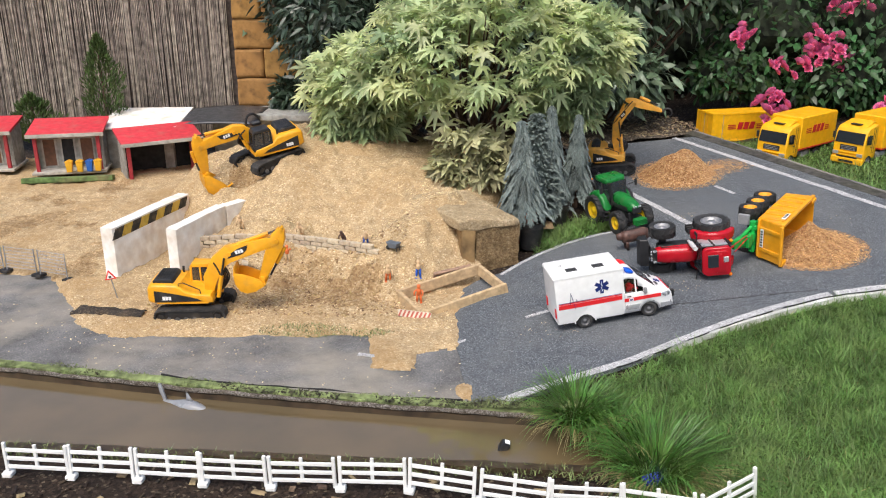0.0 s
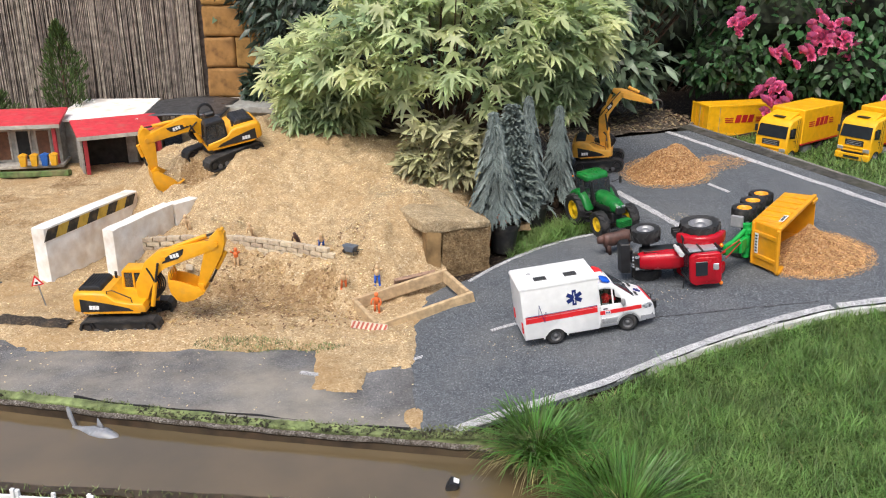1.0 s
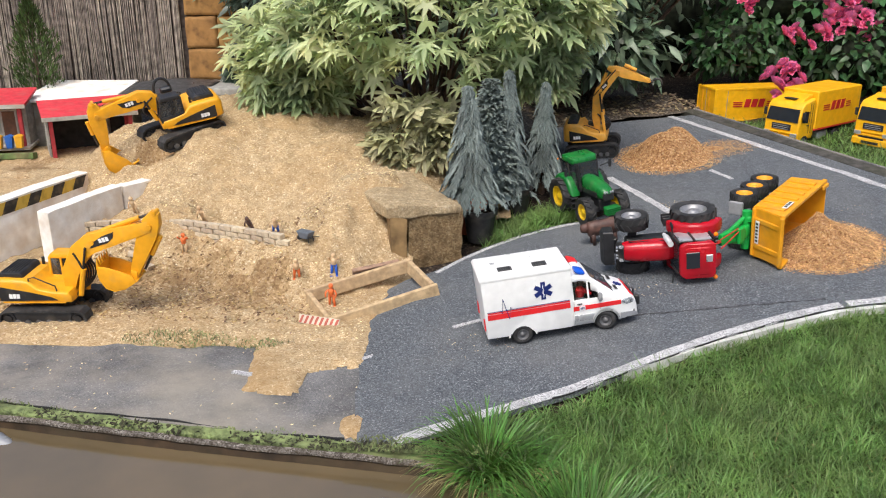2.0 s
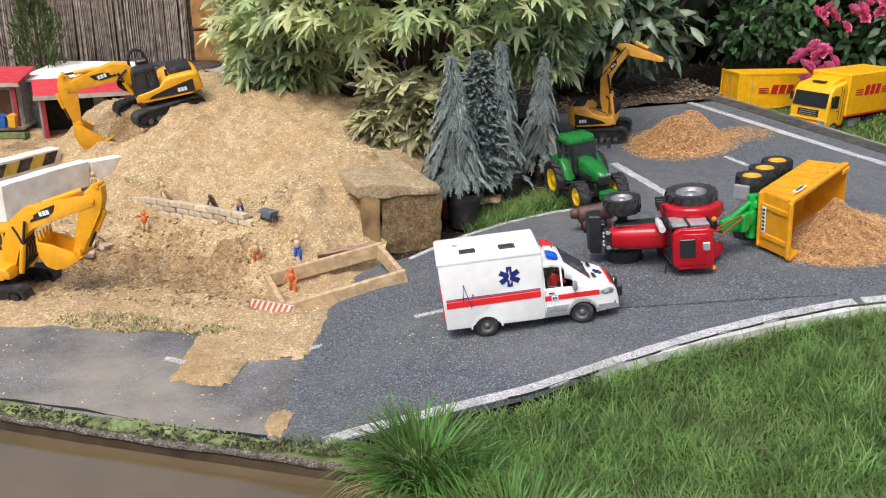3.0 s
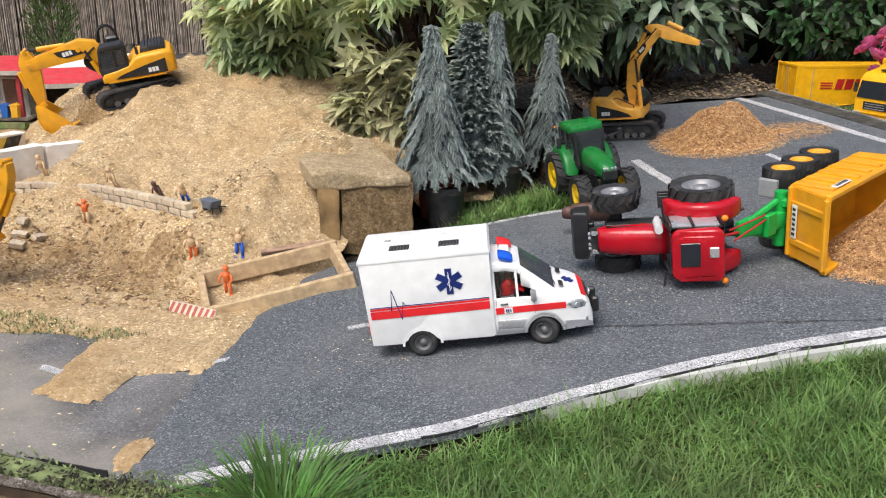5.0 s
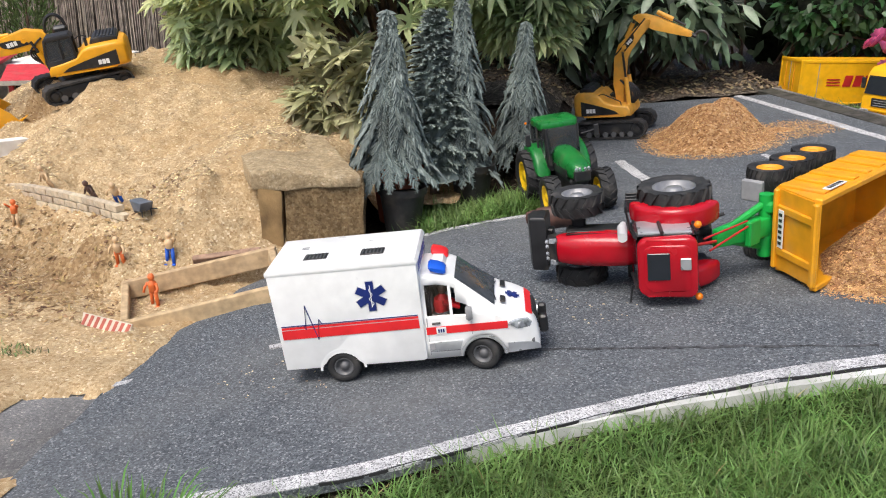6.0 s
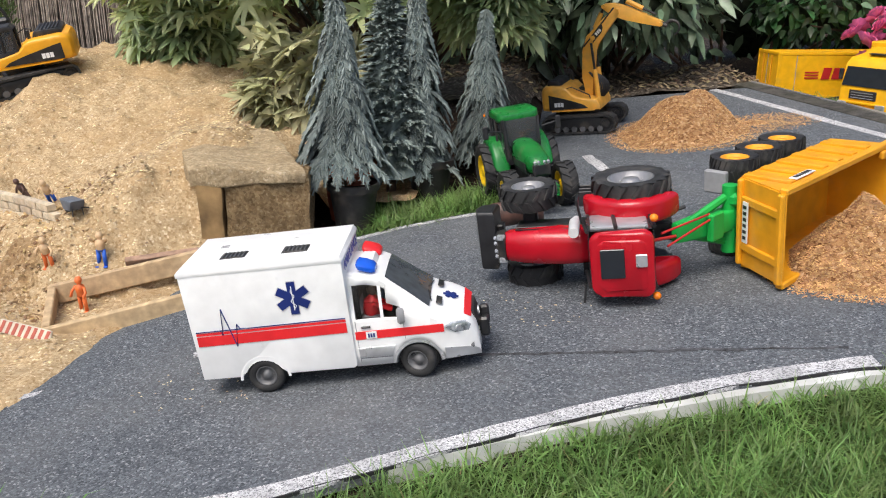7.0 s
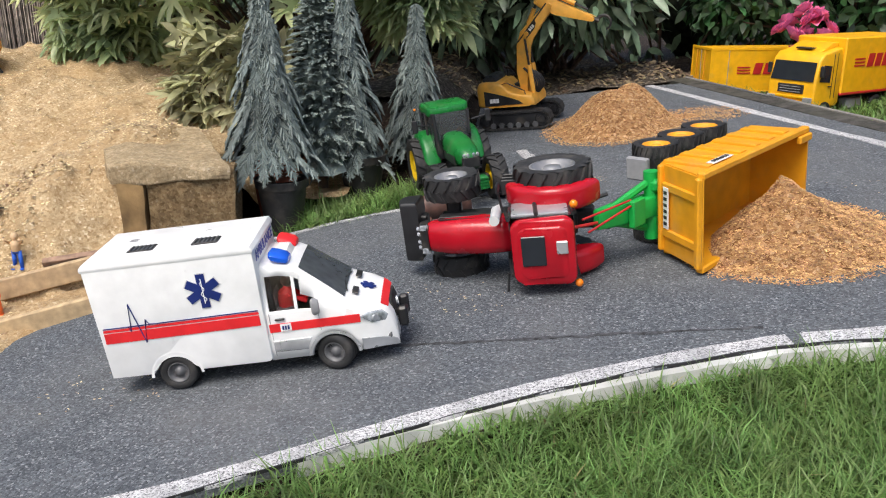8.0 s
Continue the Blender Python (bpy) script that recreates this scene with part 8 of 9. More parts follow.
def lobed_blades(name, rg, P, O, size, material, rise=0.0, lift=0.85):
    """Whole leaves, each one blade cut into five or seven pointed lobes that hang at their tips."""
    vs, fs = [], []
    for p, o in zip(P, O):
        d = o * np.array((0.75, 0.75, 0.35)) + rg.normal(size=3) * 0.38 + np.array((0, -0.18, -0.12 + rise))
        d /= np.linalg.norm(d)
        nrm = np.array((0, 0, lift)) + o * 0.5 + np.array((0, -0.4, 0)) + rg.normal(size=3) * 0.24
        nrm -= d * nrm.dot(d)
        nrm /= np.linalg.norm(nrm)
        s_ = np.cross(d, nrm)
        k = 5 if rg.random() < 0.45 else 7
        sz = size * rg.uniform(0.68, 1.18)
        span = radians(rg.uniform(98, 128))
        sag = rg.uniform(0.06, 0.28)

        def at(a, r, up=0.0):
            q = p + (d * math.cos(a) + s_ * math.sin(a)) * r * sz + nrm * up * sz
            return tuple(q - np.array((0, 0, sag * sz * r * r)))

        o0 = len(vs)
        vs.append(tuple(p))
        step = 2 * span / (k - 1)
        for i in range(k + 1):
            a = -span + step * (i - 0.5)
            vs.append(at(a, 0.27 if 0 < i < k else 0.1, 0.02))
        for i in range(k):
            a = -span + step * i + rg.normal() * 0.06
            r = (1 - 0.42 * (abs(a) / span) ** 1.6) * rg.uniform(0.88, 1.1)
            w = step * rg.uniform(0.25, 0.36)
            b = len(vs)
            vs.extend((at(a, r * 0.5, -0.03), at(a - w, r * 0.52, 0.035), at(a + w, r * 0.52, 0.035), at(a - w * 0.55, r * 0.72, 0.02), at(a + w * 0.55, r * 0.72, 0.02), at(a, r, rg.uniform(-0.1, 0.06))))
            l_, r_ = o0 + 1 + i, o0 + 2 + i
            fs.extend(((o0, l_, b), (o0, b, r_), (l_, b + 1, b), (b, b + 2, r_), (b + 1, b + 3, b), (b, b + 4, b + 2), (b + 3, b + 5, b), (b, b + 5, b + 4)))
    return raw(name, vs, fs, material, True)


def twigs(bm, root, pts, r0, r1, rg, sag=0.06):
    """Thin bent stems from a root out to each place."""
    for p in pts:
        a, b = Vector(root) + Vector(rg.normal(size=3) * 0.03), Vector(p)
        mid = a.lerp(b, 0.55) + Vector((0, 0, sag))
        rod(bm, a, mid, r0, (r0 + r1) / 2, seg=5, cap=False)
        rod(bm, mid, b, (r0 + r1) / 2, r1, seg=5, cap=False)


rg = np.random.default_rng(11)
# large variegated shrub
BL = [((-0.33, 3.6, 0.66), (0.28, 0.25, 0.2)), ((-0.1, 3.42, 0.79), (0.28, 0.28, 0.22)), ((0.12, 3.36, 0.82), (0.36, 0.3, 0.3)), ((0.4, 3.42, 0.82), (0.34, 0.28, 0.22)), ((0.58, 3.45, 0.86), (0.2, 0.18, 0.14)), ((0.52, 3.42, 0.64), (0.14, 0.13, 0.12)),
      ((0.22, 3.65, 1.08), (0.38, 0.3, 0.3)), ((-0.02, 3.7, 0.94), (0.24, 0.25, 0.2)), ((-0.36, 3.58, 0.53), (0.2, 0.16, 0.13))]
shrub = thing("variegated_shrub", pose(0.12, 3.75, 0.25), "large shrub with pale green lobed leaves over the sand", "shrub")
P, O = shell_points(rg, BL, 4300, 0.52, -0.8)
# leaves stand in clumps with open gaps between them
full = [noise.noise(Vector(p) * 8.5) + 0.5 * noise.noise(Vector(p) * 17) > -0.27 for p in P]
P, O = P[full], O[full]
child("crown", lobed_blades("foliage", rg, P, O, 0.064, M_VARI), shrub, Matrix.Translation((-0.12, -3.75, -0.25)))
bm = bmesh.new()
twigs(bm, (0, 0, -0.02), [(p[0] - 0.12, p[1] - 3.75, p[2] - 0.25) for p in P[::45]], 0.009, 0.002, rg)
part("trunk", bm, M_BARK, shrub)
# pale low shrub
BL2 = [((0.08, 3.2, 0.46), (0.13, 0.11, 0.13)), ((0.18, 3.2, 0.43), (0.12, 0.11, 0.12)), ((0.06, 3.2, 0.4), (0.12, 0.1, 0.08))]
sh2 = thing("olive_shrub", pose(0.1, 3.24, 0.3), "low shrub with pale olive lobed leaves behind the chamber", "shrub")
P, O = shell_points(rg, BL2, 185, 0.45, -0.6)
child("crown", lobed_blades("foliage", rg, P, O, 0.072, M_PALE, 0.15, 0.7), sh2, Matrix.Translation((-0.1, -3.24, -0.3)))
bm = bmesh.new()
twigs(bm, (0, 0, -0.02), [(p[0] - 0.1, p[1] - 3.24, p[2] - 0.3) for p in P[::5]], 0.005, 0.0015, rg, 0.02)
part("trunk", bm, M_BARK, sh2)


def single(rg, P, O, size, ratio):
    n = len(P)
    D = O * 0.6 + rg.normal(size=(n, 3)) * 0.6 + np.array((0, 0, -0.35))
    N = O * 0.7 + rg.normal(size=(n, 3)) * 0.4 + np.array((0, -0.15, 0.6))
    L = size * rg.uniform(0.65, 1.2, n)
    return P, D, N, L, L * ratio * rg.uniform(0.8, 1.2, n)


def hedge(name, blobs, n, size, ratio, material, label, base, inner=0.55):
    h = thing(name, pose(*base), label, "shrub")
    P, O = shell_points(rg, blobs, n, inner, -0.9)
    off = Matrix.Translation([-v for v in base])
    child("crown", leaves("foliage", *single(rg, P, O, size, ratio), material, 0.1, 0.18), h, off)
    bm = bmesh.new()
    twigs(bm, (0, 0, 0.0), [(p[0] - base[0], p[1] - base[1], p[2] - base[2]) for p in P[:: max(1, n // 26)]], 0.009, 0.0025, rg)
    part("trunk", bm, M_BARK, h)
    # uneven dark solid inside the crown; its colour stands for the inner shade
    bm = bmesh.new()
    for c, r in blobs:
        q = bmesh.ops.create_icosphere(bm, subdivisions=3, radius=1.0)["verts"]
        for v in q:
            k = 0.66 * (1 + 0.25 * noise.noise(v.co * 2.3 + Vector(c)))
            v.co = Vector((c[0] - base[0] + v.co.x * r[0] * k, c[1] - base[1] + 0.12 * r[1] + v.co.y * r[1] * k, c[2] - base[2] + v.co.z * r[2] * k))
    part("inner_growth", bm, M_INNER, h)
    return h


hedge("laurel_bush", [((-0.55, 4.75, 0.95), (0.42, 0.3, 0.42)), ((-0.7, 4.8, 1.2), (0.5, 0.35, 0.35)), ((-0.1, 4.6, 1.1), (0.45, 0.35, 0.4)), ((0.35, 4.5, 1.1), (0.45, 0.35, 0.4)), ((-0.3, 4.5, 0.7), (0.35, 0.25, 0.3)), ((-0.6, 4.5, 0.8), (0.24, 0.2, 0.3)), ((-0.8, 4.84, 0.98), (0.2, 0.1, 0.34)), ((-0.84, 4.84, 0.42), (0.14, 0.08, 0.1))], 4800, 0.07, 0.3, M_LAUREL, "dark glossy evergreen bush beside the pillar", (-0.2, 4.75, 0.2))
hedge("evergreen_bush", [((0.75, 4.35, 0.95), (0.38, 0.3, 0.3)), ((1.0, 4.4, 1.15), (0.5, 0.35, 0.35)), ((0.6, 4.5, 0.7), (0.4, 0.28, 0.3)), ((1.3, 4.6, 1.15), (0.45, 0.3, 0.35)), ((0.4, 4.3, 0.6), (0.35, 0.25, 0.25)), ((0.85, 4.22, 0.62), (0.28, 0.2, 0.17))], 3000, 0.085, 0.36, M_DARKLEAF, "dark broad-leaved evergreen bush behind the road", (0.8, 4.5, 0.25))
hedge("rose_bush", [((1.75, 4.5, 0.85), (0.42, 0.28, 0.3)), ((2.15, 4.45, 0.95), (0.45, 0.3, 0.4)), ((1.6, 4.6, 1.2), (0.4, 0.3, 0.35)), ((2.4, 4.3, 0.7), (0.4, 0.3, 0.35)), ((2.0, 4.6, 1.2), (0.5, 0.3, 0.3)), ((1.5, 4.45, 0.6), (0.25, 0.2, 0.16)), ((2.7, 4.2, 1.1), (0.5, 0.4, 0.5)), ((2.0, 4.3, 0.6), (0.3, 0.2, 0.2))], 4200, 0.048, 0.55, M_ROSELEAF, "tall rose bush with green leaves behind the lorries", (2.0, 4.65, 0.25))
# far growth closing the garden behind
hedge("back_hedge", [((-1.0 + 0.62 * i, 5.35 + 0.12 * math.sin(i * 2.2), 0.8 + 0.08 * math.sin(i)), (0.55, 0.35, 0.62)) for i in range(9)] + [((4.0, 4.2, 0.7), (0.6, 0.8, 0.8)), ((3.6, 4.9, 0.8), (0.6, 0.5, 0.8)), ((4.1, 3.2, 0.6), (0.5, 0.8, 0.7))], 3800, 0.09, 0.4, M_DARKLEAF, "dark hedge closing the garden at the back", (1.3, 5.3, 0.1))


def bloom(x, y, z, r, seed):
    g = np.random.default_rng(seed)
    n = 34
    P, D, N, L, W = [], [], [], [], []
    for i in range(n):
        f = i / n
        a = i * 2.4
        e = 1.35 * (1 - f) + 0.1
        d = np.array((math.cos(a) * math.cos(e), math.sin(a) * math.cos(e), math.sin(e)))
        P.append(np.array((0, 0, 0)) + d * r * 0.15)
        D.append(d)
        N.append(np.array((-d[0], -d[1], 1.2)) + g.normal(size=3) * 0.2)
        L.append(r * (0.75 + 0.35 * f))
        W.append(r * (0.75 + 0.3 * f))
    ob = new("rose_bloom", leaves("rose_bloom", *[np.array(v) for v in (P, D, N, L, W)], M_ROSE, 0.25, -0.05))
    ob.matrix_basis = pose(x, y, z, 50, g.uniform(-25, 25), g.uniform(0, 360))
    return tagged(ob, "full pink rose bloom on the bush", "rose", "pink roses on the bush")


ROSES = [(1.43, 4.15, 0.83), (1.447, 4.14, 0.795), (1.61, 4.15, 0.675), (1.66, 4.16, 0.66), (1.75, 4.15, 0.69), (1.50, 3.98, 0.535), (1.545, 3.96, 0.51), (1.575, 3.97, 0.55), (1.52, 3.95, 0.487), (1.56, 3.94, 0.472),
         (1.79, 4.2, 0.77), (1.84, 4.21, 0.74), (1.87, 4.2, 0.71), (1.9, 4.22, 0.79), (1.93, 4.2, 0.74), (1.82, 4.2, 0.82), (1.92, 4.25, 0.95), (1.98, 4.26, 0.93), (1.87, 4.25, 0.99), (2.04, 4.25, 0.97), (1.96, 4.2, 0.68), (2.1, 4.0, 0.52), (2.14, 4.0, 0.49), (2.09, 3.98, 0.47), (2.15, 4.0, 0.54)]
for i, (x, y, z) in enumerate(ROSES):
    bloom(x, y, z, 0.029 + 0.006 * math.sin(i * 1.9), i)
    for k in range(3):
        bloom(x + 0.036 * math.sin(i * 3.3 + k * 2.1), y - 0.012 * k, z + 0.034 * math.cos(i * 1.7 + k * 2.1), 0.021 + 0.003 * k, 90 + i * 3 + k)


# spruces: weeping branches clad in needles
def spruce(x, y, z0, top, rad, material, label, seed, lean=(0, 0), limbs=150, foot=0.02, weep=1.0, bushy=False):
    """Weeping limbs, each a hanging spray with pairs of needle-clad fingers."""
    g = np.random.default_rng(seed)
    t = thing("blue_spruce", pose(x, y, z0), label, "small spruce", "potted spruces")
    H = top - z0
    foot *= H
    vs, fs = [], []

    def finger(p, d, ln, w, nrm):
        """A tapering ridge of needles that bends down to its tip, with a serrated fringe."""
        side = d.cross(nrm).normalized()
        n = 4
        o = len(vs)
        c = []
        for i in range(n + 1):
            s = i / n
            q = p + d * ln * s + Vector((0, 0, -0.28 * ln * s * s))
            ww = w * (0.7 + 0.9 * s - 1.45 * s * s)
            vs.extend((q - side * ww - nrm * ww * 0.9, q + nrm * ww * 0.5, q + side * ww - nrm * ww * 0.9))
            c.append((q, ww))
        for i in range(n):
            b = o + i * 3
            fs.append((b, b + 3, b + 4, b + 1))
            fs.append((b + 1, b + 4, b + 5, b + 2))
        for i in range(n):
            q, ww = c[i]
            e = q.lerp(c[i + 1][0], g.uniform(0, 0.8))
            for sg in (-1, 1):
                r = e + side * sg * ww * 0.8 - nrm * ww * 0.5
                tip = r + (d * 0.8 + side * sg * 0.6 + Vector((0, 0, g.uniform(-0.3, 0.15)))).normalized() * g.uniform(0.004, 0.0068)
                k = len(vs)
                vs.extend((r - d * 0.0016, r + d * 0.0016, tip))
                fs.append((k, k + 1, k + 2))

    for k in range(limbs):
        f = ((k + g.uniform(0, 1)) / limbs) ** 0.92
        zc = foot + 0.1 * H + (H * 0.98 - foot - 0.1 * H) * f
        a = k * 2.39996 + g.normal() * 0.35
        R = rad * (0.13 + 0.9 * (1 - f) ** 0.9) * g.uniform(0.5, 1.15)
        axis = Vector((lean[0] * f, lean[1] * f, zc))
        out = Vector((math.cos(a), math.sin(a), 0))
        side = out.cross(Vector((0, 0, 1)))
        drop = weep * (R * g.uniform(0.4, 1.0) + 0.016) * (0.4 + 0.6 * min(1, f * 3 + 0.1))
        drop = min(drop, zc - 0.005)
        if bushy:
            drop *= -0.25
        bend = g.uniform(-0.35, 0.35)
        length = math.hypot(R, drop)
        n = max(5, int(length / (0.0085 if bushy else 0.0078)))
        pts = []
        for i in range(n + 1):
            s = i / n
            pts.append(axis + out * R * s ** 0.75 + side * bend * R * s * s + Vector((0, 0, 0.1 * R * math.sin(s * 3) - drop * s ** 1.45)))
        for i in range(n):
            p, q = pts[i], pts[i + 1]
            fw = (i + 0.5) / n
            if fw < 0.25 and R > 0.05:
                continue
            d = (q - p).normalized()
            nrm = side.cross(d).normalized()
            if nrm.dot(out + Vector((0, 0, 0.5))) < 0:
                nrm = -nrm
            ln = (0.0105 + 0.0125 * (1 - fw) ** 0.7) * (0.7 + 0.5 * min(1, R / rad)) * (0.8 if bushy else 1)
            for sg in (-1, 1):
                b = p.lerp(q, g.uniform(0.0, 0.6))
                fd = (d * g.uniform(0.7, 1.0) + side * sg * g.uniform(0.4, 0.75) + nrm * g.uniform(0.0, 0.35)).normalized()
                finger(b, fd, ln * g.uniform(0.75, 1.25), g.uniform(0.0028, 0.004) * (0.95 if bushy else 1), nrm)
        d = (pts[-1] - pts[-2]).normalized()
        nrm = side.cross(d).normalized()
        if nrm.dot(out + Vector((0, 0, 0.5))) < 0:
            nrm = -nrm
        finger(pts[-1] - d * 0.008, d, 0.022, 0.0034, nrm)
    if bushy:
        o, n = len(vs), 18
        for i in range(15):
            f = i / 14
            for j in range(n):
                a = 6.2832 * j / n + f * 0.5
                R = rad * (0.05 + 0.66 * (1 - f) ** 0.9) * (1 + 0.35 * g.uniform(-1, 1))
                vs.append(Vector((math.cos(a) * R, math.sin(a) * R, foot + 0.06 * H + 0.9 * H * f + g.uniform(-0.006, 0.006))))
        for i in range(14):
            for j in range(n):
                fs.append((o + i * n + j, o + i * n + (j + 1) % n, o + (i + 1) * n + (j + 1) % n, o + (i + 1) * n + j))
    child("crown", raw("crown", vs, fs, material), t)
    bm = bmesh.new()
    rod(bm, (0, 0, -0.03), (lean[0] * 0.95, lean[1] * 0.95, H * 0.97), 0.012, 0.002, seg=8)
    part("trunk", bm, M_BARK, t)
    return t


spruce(0.29, 2.89, 0.29, 0.65, 0.1, M_SPRUCE, "blue-grey weeping spruce in a black pot", 1, (-0.015, 0.03), 270, 0.0, 1.1)
spruce(0.41, 3.07, 0.24, 0.675, 0.088, M_SPRUCE, "blue-grey weeping spruce behind the stone chamber", 2, (-0.01, 0.01), 230, 0.02, 1.1)
spruce(0.524, 3.215, 0.26, 0.615, 0.08, M_SPRUCE, "blue-grey weeping spruce beside the tractor", 3, (0.0, 0.015), 200, 0.02, 1.1)
spruce(0.345, 3.06, 0.24, 0.64, 0.105, M_SPRUCE2, "darker green-grey bushy pine between the pale spruces", 4, (0, 0), 760, bushy=True)


def pot(x, y, z, r, h, material, label):
    bm = bmesh.new()
    prof = [(0.0, 0.0), (r * 0.72, 0.0), (r * 0.95, h * 0.84), (r * 1.04, h * 0.85), (r * 1.05, h), (r * 0.96, h), (r * 0.9, h * 0.86), (0.0, h * 0.84)]
    turned(bm, prof, 24, pose(0, 0, 0, 90, 0, 0))
    p = solo("plant_pot", bm, material, label, "plant pot", pose(x, y, z), smooth=False)
    bm = bmesh.new()
    turned(bm, [(0.0, h * 0.875), (r * 0.8, h * 0.865), (r * 0.92, h * 0.85)], 20, pose(0, 0, 0, 90, 0, 0))
    part("potting_soil", bm, M_SOIL, p)


pot(0.315, 2.875, 0.188, 0.05, 0.1, M_POTBLK, "black plastic plant pot beside the stone chamber")
pot(0.288, 2.935, 0.195, 0.056, 0.125, M_BROWNRED, "brown-red plant pot behind the black one")
pot(0.43, 3.07, 0.2, 0.05, 0.1, M_POTBLK, "black plastic plant pot under the spruces")

# broad-leaved weed beside the black pot
weed = thing("broadleaf_weed", pose(0.385, 2.852, ground_z(0.385, 2.852)), "low green weed with broad leaves beside the plant pot", "weed")
gw = np.random.default_rng(77)
aw = gw.uniform(0, 6.283, 11)
ow = np.stack([np.cos(aw), np.sin(aw), gw.uniform(0.25, 0.9, 11)], 1)
lw_ = gw.uniform(0.028, 0.05, 11)
child("rosette", leaves("rosette", ow * 0.006 + np.array((0, 0, 0.012)), ow, np.stack([-np.cos(aw) * 0.5, -np.sin(aw) * 0.5, np.ones(11)], 1), lw_, lw_ * 0.5, M_GRASS, 0.15, 0.3), weed)


# thujas before the reed fence
def thuja(x, y, z0, z1, r, n, seed, label):
    g = np.random.default_rng(seed)
    t = thing("thuja", pose(x, y, z0), label, "conifer")
    P, D = [], []
    for i in range(n):
        f = g.uniform(0, 1) ** 0.8
        a = g.uniform(0, 6.283)
        R = r * (math.sin(math.pi * min(1, f * 0.86 + 0.16)) ** 0.8) * (1 + 0.75 * noise.noise(Vector((math.cos(a) * 1.5, math.sin(a) * 1.5, f * 6 + seed)))) * g.uniform(0.5, 1.0)
        P.append((R * math.cos(a), R * math.sin(a), f * (z1 - z0)))
        D.append((math.cos(a) * 0.5 + g.normal() * 0.3, math.sin(a) * 0.5 + g.normal() * 0.3, 0.9))
    P, D = np.array(P), np.array(D)
    L = g.uniform(0.015, 0.038, n)
    child("crown", leaves("foliage", P, D, g.normal(size=(n, 3)), L, L * 0.22, M_THUJA, 0.05, 0.0), t)
    bm = bmesh.new()
    rod(bm, (0, 0, -0.05), (0, 0, (z1 - z0) * 0.9), 0.012, 0.003)
    part("trunk", bm, M_BARK, t)


thuja(-1.87, 4.66, 0.2, 0.76, 0.11, 3200, 5, "slim green thuja before the reed fence")
thuja(-2.26, 4.62, 0.2, 0.45, 0.12, 2000, 6, "low rounded thuja before the reed fence")


# ---- grass ----
def blades(name, P, L, W, lean, curl, material, label, seed, parent=None, segs=2, az=None):
    """Grass blades that bend over."""
    g = np.random.default_rng(seed)
    n = len(P)
    a = g.uniform(0, 6.283, n) if az is None else az
    out = np.stack([np.cos(a), np.sin(a), np.zeros(n)], 1)
    side = np.stack([-np.sin(a), np.cos(a), np.zeros(n)], 1)
    tw = g.uniform(-0.9, 0.9, n)
    side = side * np.cos(tw)[:, None] + out * np.sin(tw)[:, None]
    V = []
    for k in range(segs):
        s = k / segs
        ang = lean + curl * s
        c = P + out * (np.sin(lean) * s + curl * s * s * 0.6)[:, None] * L[:, None] + np.array([[0, 0, 1.0]]) * (s * np.cos(np.minimum(1.4, ang * 0.75)) * L)[:, None]
        w = (W * (1 - 0.55 * s))[:, None] / 2
        V += [c - side * w, c + side * w]
    ang = lean + curl
    V.append(P + out * (np.sin(lean) + curl * 0.6)[:, None] * L[:, None] + np.array([[0, 0, 1.0]]) * (np.cos(np.minimum(1.5, ang * 0.85)) * L)[:, None])
    m = 2 * segs + 1
    V = np.stack(V, 1).reshape(-1, 3)
    o = np.arange(n) * m
    faces = []
    for k in range(segs - 1):
        faces.append(np.stack([o + 2 * k, o + 2 * k + 1, o + 2 * k + 3, o + 2 * k + 2], 1))
    quads = np.concatenate(faces).tolist() if faces else []
    tris = np.stack([o + 2 * segs - 2, o + 2 * segs - 1, o + 2 * segs], 1).tolist()
    me = raw(name, V.tolist(), [tuple(f) for f in quads + tris], material, True)
    if parent is None:
        return tagged(new(name, me), label, "grass", kind="stuff")
    ob = child(name, me, parent)
    ob["kind"] = "stuff"
    return ob


def scatter(n, x0, x1, y0, y1, ok, seed, zf):
    g = np.random.default_rng(seed)
    P = []
    while len(P) < n:
        x, y = g.uniform(x0, x1), g.uniform(y0, y1)
        if ok(x, y, g):
            P.append((x, y, zf(x, y)))
    return np.array(P)


def lawn(name, n, x0, x1, y0, y1, ok, seed, lmin, lmax, material, label, w=0.0026):
    P = scatter(n, x0, x1, y0, y1, ok, seed, lambda x, y: ground_z(x, y) - 0.002)
    g = np.random.default_rng(seed + 50)
    m = len(P)
    patch = np.array([1 + 0.35 * fbm(p[0], p[1], 6, 2.4) for p in P])
    return blades(name, P, g.uniform(lmin, lmax, m) * patch, g.uniform(0.6, 1.3, m) * w, g.uniform(0.1, 1.0, m), g.uniform(0.1, 1.1, m), material, label, seed + 7)


def front_ok(x, y, g):
    if y > lane_near(x) - 0.012 - 0.008 * g.random():
        return False
    if x < 0.47 and y < pond_far(x) - 0.02 and y > pond_near(x):
        return False
    if x < 0.36 + 0.25 * max(0, 1.6 - y) and y < 1.75:
        return False
    if x < 0.3:
        return False
    return True


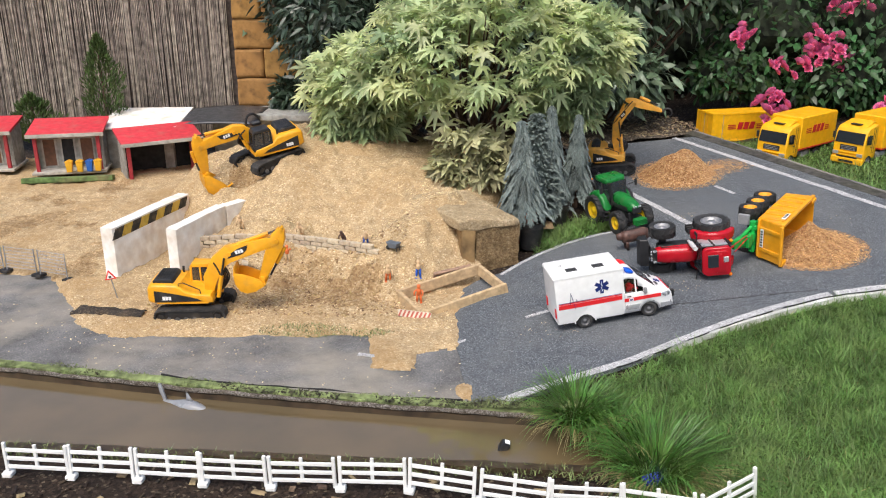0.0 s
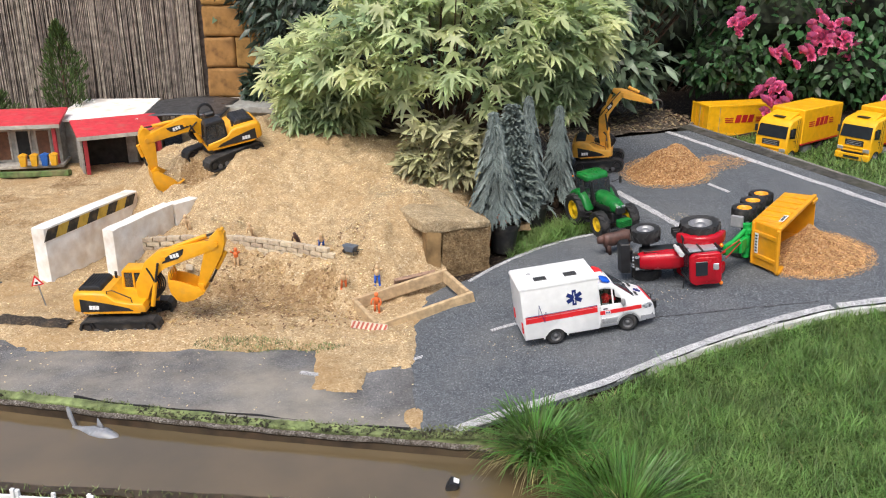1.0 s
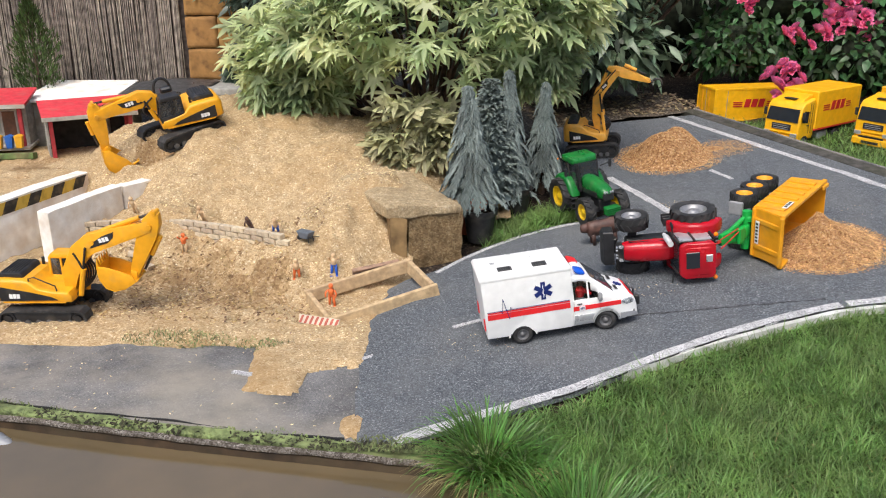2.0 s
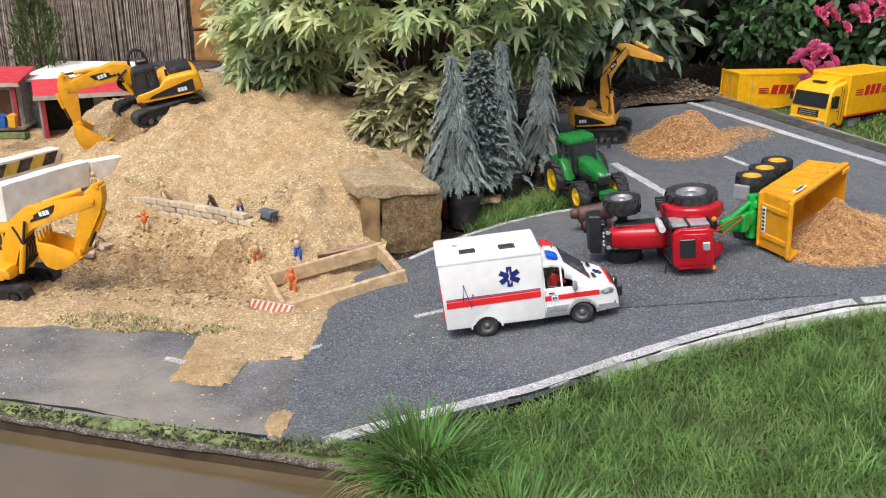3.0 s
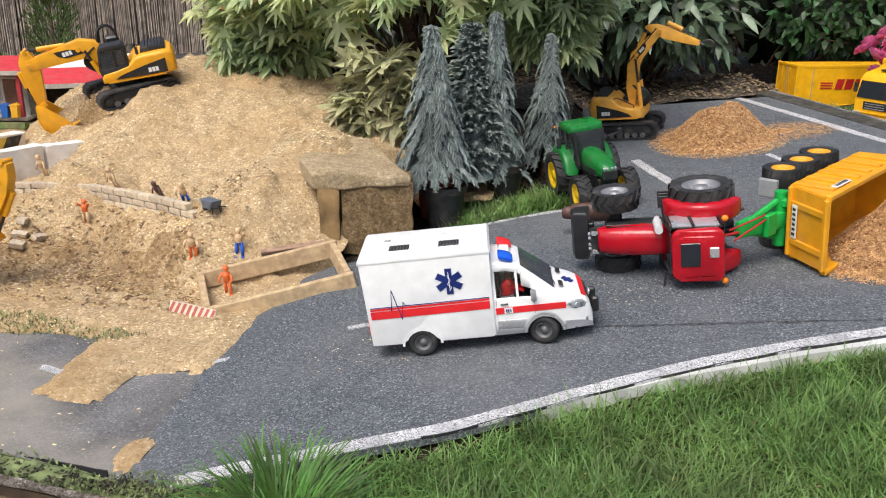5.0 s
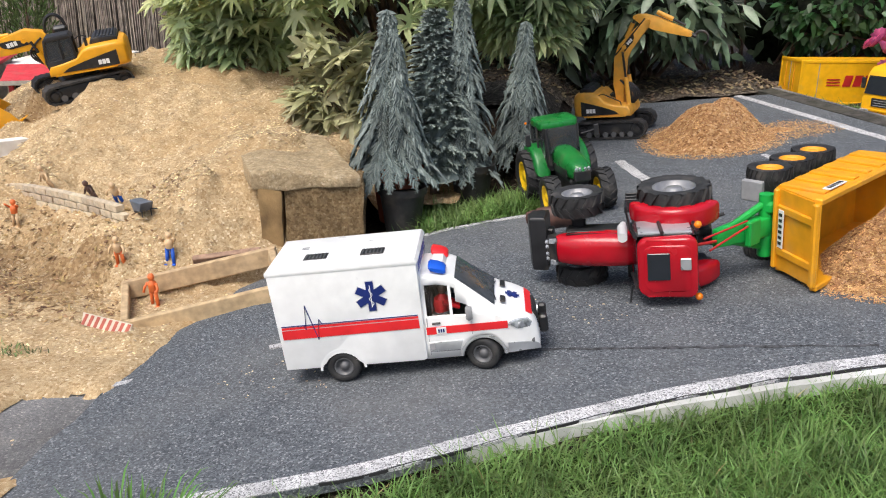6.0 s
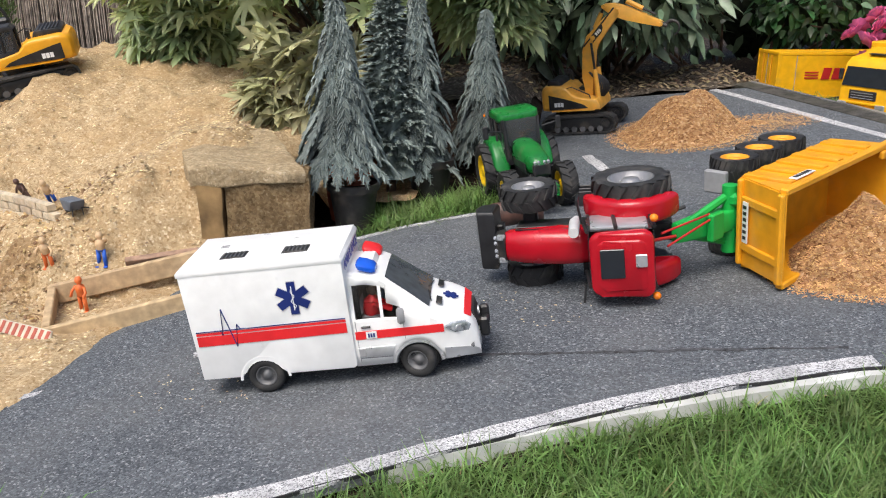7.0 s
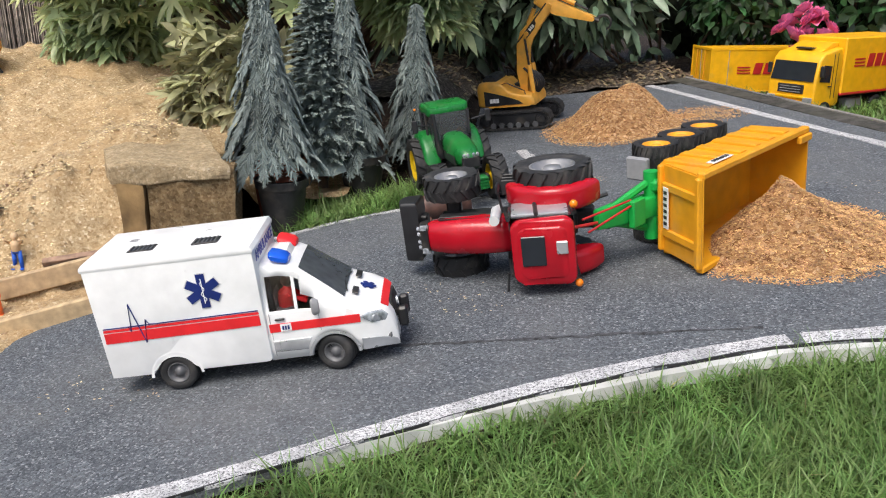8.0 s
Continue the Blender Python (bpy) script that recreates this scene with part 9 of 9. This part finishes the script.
lawn("lawn_grass", 96000, 0.28, 1.9, 1.25, 2.23, front_ok, 21, 0.024, 0.056, M_GRASS, "thick green lawn grass beside the road", 0.0022)
lawn("lawn_grass", 34000, 0.28, 2.9, 0.2, 2.23, front_ok, 22, 0.022, 0.05, M_GRASS, "thick green lawn grass beside the road", 0.0034)
lawn("dry_grass", 1000, 0.3, 1.9, 1.25, 2.23, front_ok, 23, 0.02, 0.045, M_DRYGRASS, "dry pale blades among the lawn grass")
back_ok = lambda x, y, g: x > lane_right(y) + 0.07 + 0.02 * g.random()
lawn("lawn_grass", 26000, 1.3, 2.6, 2.5, 4.0, back_ok, 24, 0.025, 0.05, M_GRASS, "green grass under the lorries", 0.004)
bed_ok = lambda x, y, g: 2.72 + 0.62 * (x - 0.28) + 0.035 < y < 3.02 + 0.1 * g.random() and x < 0.64 and math.hypot(x - 0.315, y - 2.875) > 0.05
lawn("bed_grass", 3000, 0.33, 0.66, 2.74, 3.1, bed_ok, 25, 0.035, 0.075, M_GRASS, "longer grass beside the potted spruces", 0.0035)
sand_ok = lambda x, y, g: math.hypot((x + 0.28) / 0.12, (y - 2.29) / 0.025) < 1 + 0.3 * g.random() or math.hypot((x + 0.42) / 0.14, (y - 2.31) / 0.03) < 1
P = scatter(900, -0.6, -0.1, 2.2, 2.4, sand_ok, 26, lambda x, y: sand_z(x, y) - 0.002)
g = np.random.default_rng(3)
blades("sparse_grass", P, g.uniform(0.007, 0.016, len(P)), g.uniform(0.002, 0.003, len(P)), g.uniform(0.2, 0.8, len(P)), g.uniform(0.1, 0.8, len(P)), M_MOSS, "sparse low grass at the rim of the sand", 4)
# tiny moss fronds along the pond
P = scatter(9000, -1.6, 0.36, 1.7, 2.25, lambda x, y, g: 0.0 < y - pond_far(x) < 0.015 + 0.03 * g.random() * (0.5 + smooth01(0.5 + fbm(x, y, 9, 1.0))), 27, lambda x, y: 0.14 + max(0, x) * 0.08)
blades("moss_fronds", P, g.uniform(0.004, 0.009, len(P)), g.uniform(0.002, 0.004, len(P)), g.uniform(0.2, 0.9, len(P)), g.uniform(0.1, 0.8, len(P)), M_MOSS, "mossy green growth along the pond rim", 5)
P = scatter(1500, -1.1, 0.5, 1.45, 1.75, lambda x, y, g: -0.05 < y - pond_near(x) < 0.0, 28, lambda x, y: 0.118)
blades("rim_grass", P, g.uniform(0.008, 0.022, len(P)), g.uniform(0.002, 0.003, len(P)), g.uniform(0.2, 0.9, len(P)), g.uniform(0.1, 0.8, len(P)), M_MOSS, "low green growth behind the white fence", 6)


def tuft(x, y, z, n, lmin, lmax, spread, seed, label):
    t = thing("grass_tuft", pose(x, y, z), label, "grass tuft", "ornamental grass tufts")
    g = np.random.default_rng(seed)
    a = g.uniform(0, 6.283, n)
    r = spread * np.sqrt(g.uniform(0, 1, n))
    P = np.stack([r * np.cos(a), r * np.sin(a), np.zeros(n)], 1)
    f = r / spread
    L = g.uniform(lmin, lmax, n)
    blades("grass_clump", P, L, g.uniform(0.0024, 0.0044, n), 0.08 + 0.5 * f * g.uniform(0.5, 1.2, n), 0.3 + 1.0 * g.uniform(0.2, 1.0, n) * (0.4 + 0.6 * f), M_TUFT, "", seed, t, 6, a + g.normal(size=n) * 0.5)
    k = n // 4
    a2 = g.uniform(3.4, 6.0, k)
    P2 = np.stack([spread * 0.9 * np.cos(a2), spread * 0.9 * np.sin(a2), np.zeros(k)], 1)
    blades("dry_growth", P2, g.uniform(lmin, lmax, k) * 0.8, g.uniform(0.0016, 0.0028, k), g.uniform(0.5, 0.9, k), g.uniform(0.5, 1.0, k), M_DRYGRASS, "", seed + 1, t, 5, a2)
    return t


tuft(0.325, 1.785, 0.125, 560, 0.08, 0.14, 0.05, 31, "dense tuft of long green grass at the pond corner")
tuft(0.472, 1.585, 0.11, 640, 0.09, 0.165, 0.066, 32, "large tuft of long arching green grass by the pond")
tuft(0.4, 1.72, 0.12, 240, 0.07, 0.12, 0.05, 33, "tuft of long green grass at the pond corner")
# lawn soil under the blades
lw = sheet("lawn", list(np.arange(0.26, 5.0, 0.03)), list(np.arange(-1.6, 2.26, 0.03)), lambda x, y: ground_z(x, y) + 0.004, M_LAWNSOIL, lambda x, y: front_ok(x, y, random) and (x < 2.5 or y < 2.0) and x < 4.6 + 0.2 * fbm(x, y, 3, 1.7) and y > -1.3 + 0.2 * fbm(x, y, 3, 4.7))
tagged(lw, "green lawn ground beside the road", "lawn", kind="structure")
lw = sheet("lawn", list(np.arange(1.3, 3.2, 0.03)), list(np.arange(2.4, 4.0, 0.03)), lambda x, y: ground_z(x, y) + 0.004, M_LAWNSOIL, lambda x, y: x > lane_right(y) + 0.08)
tagged(lw, "green lawn ground under the lorries", "lawn", kind="structure")
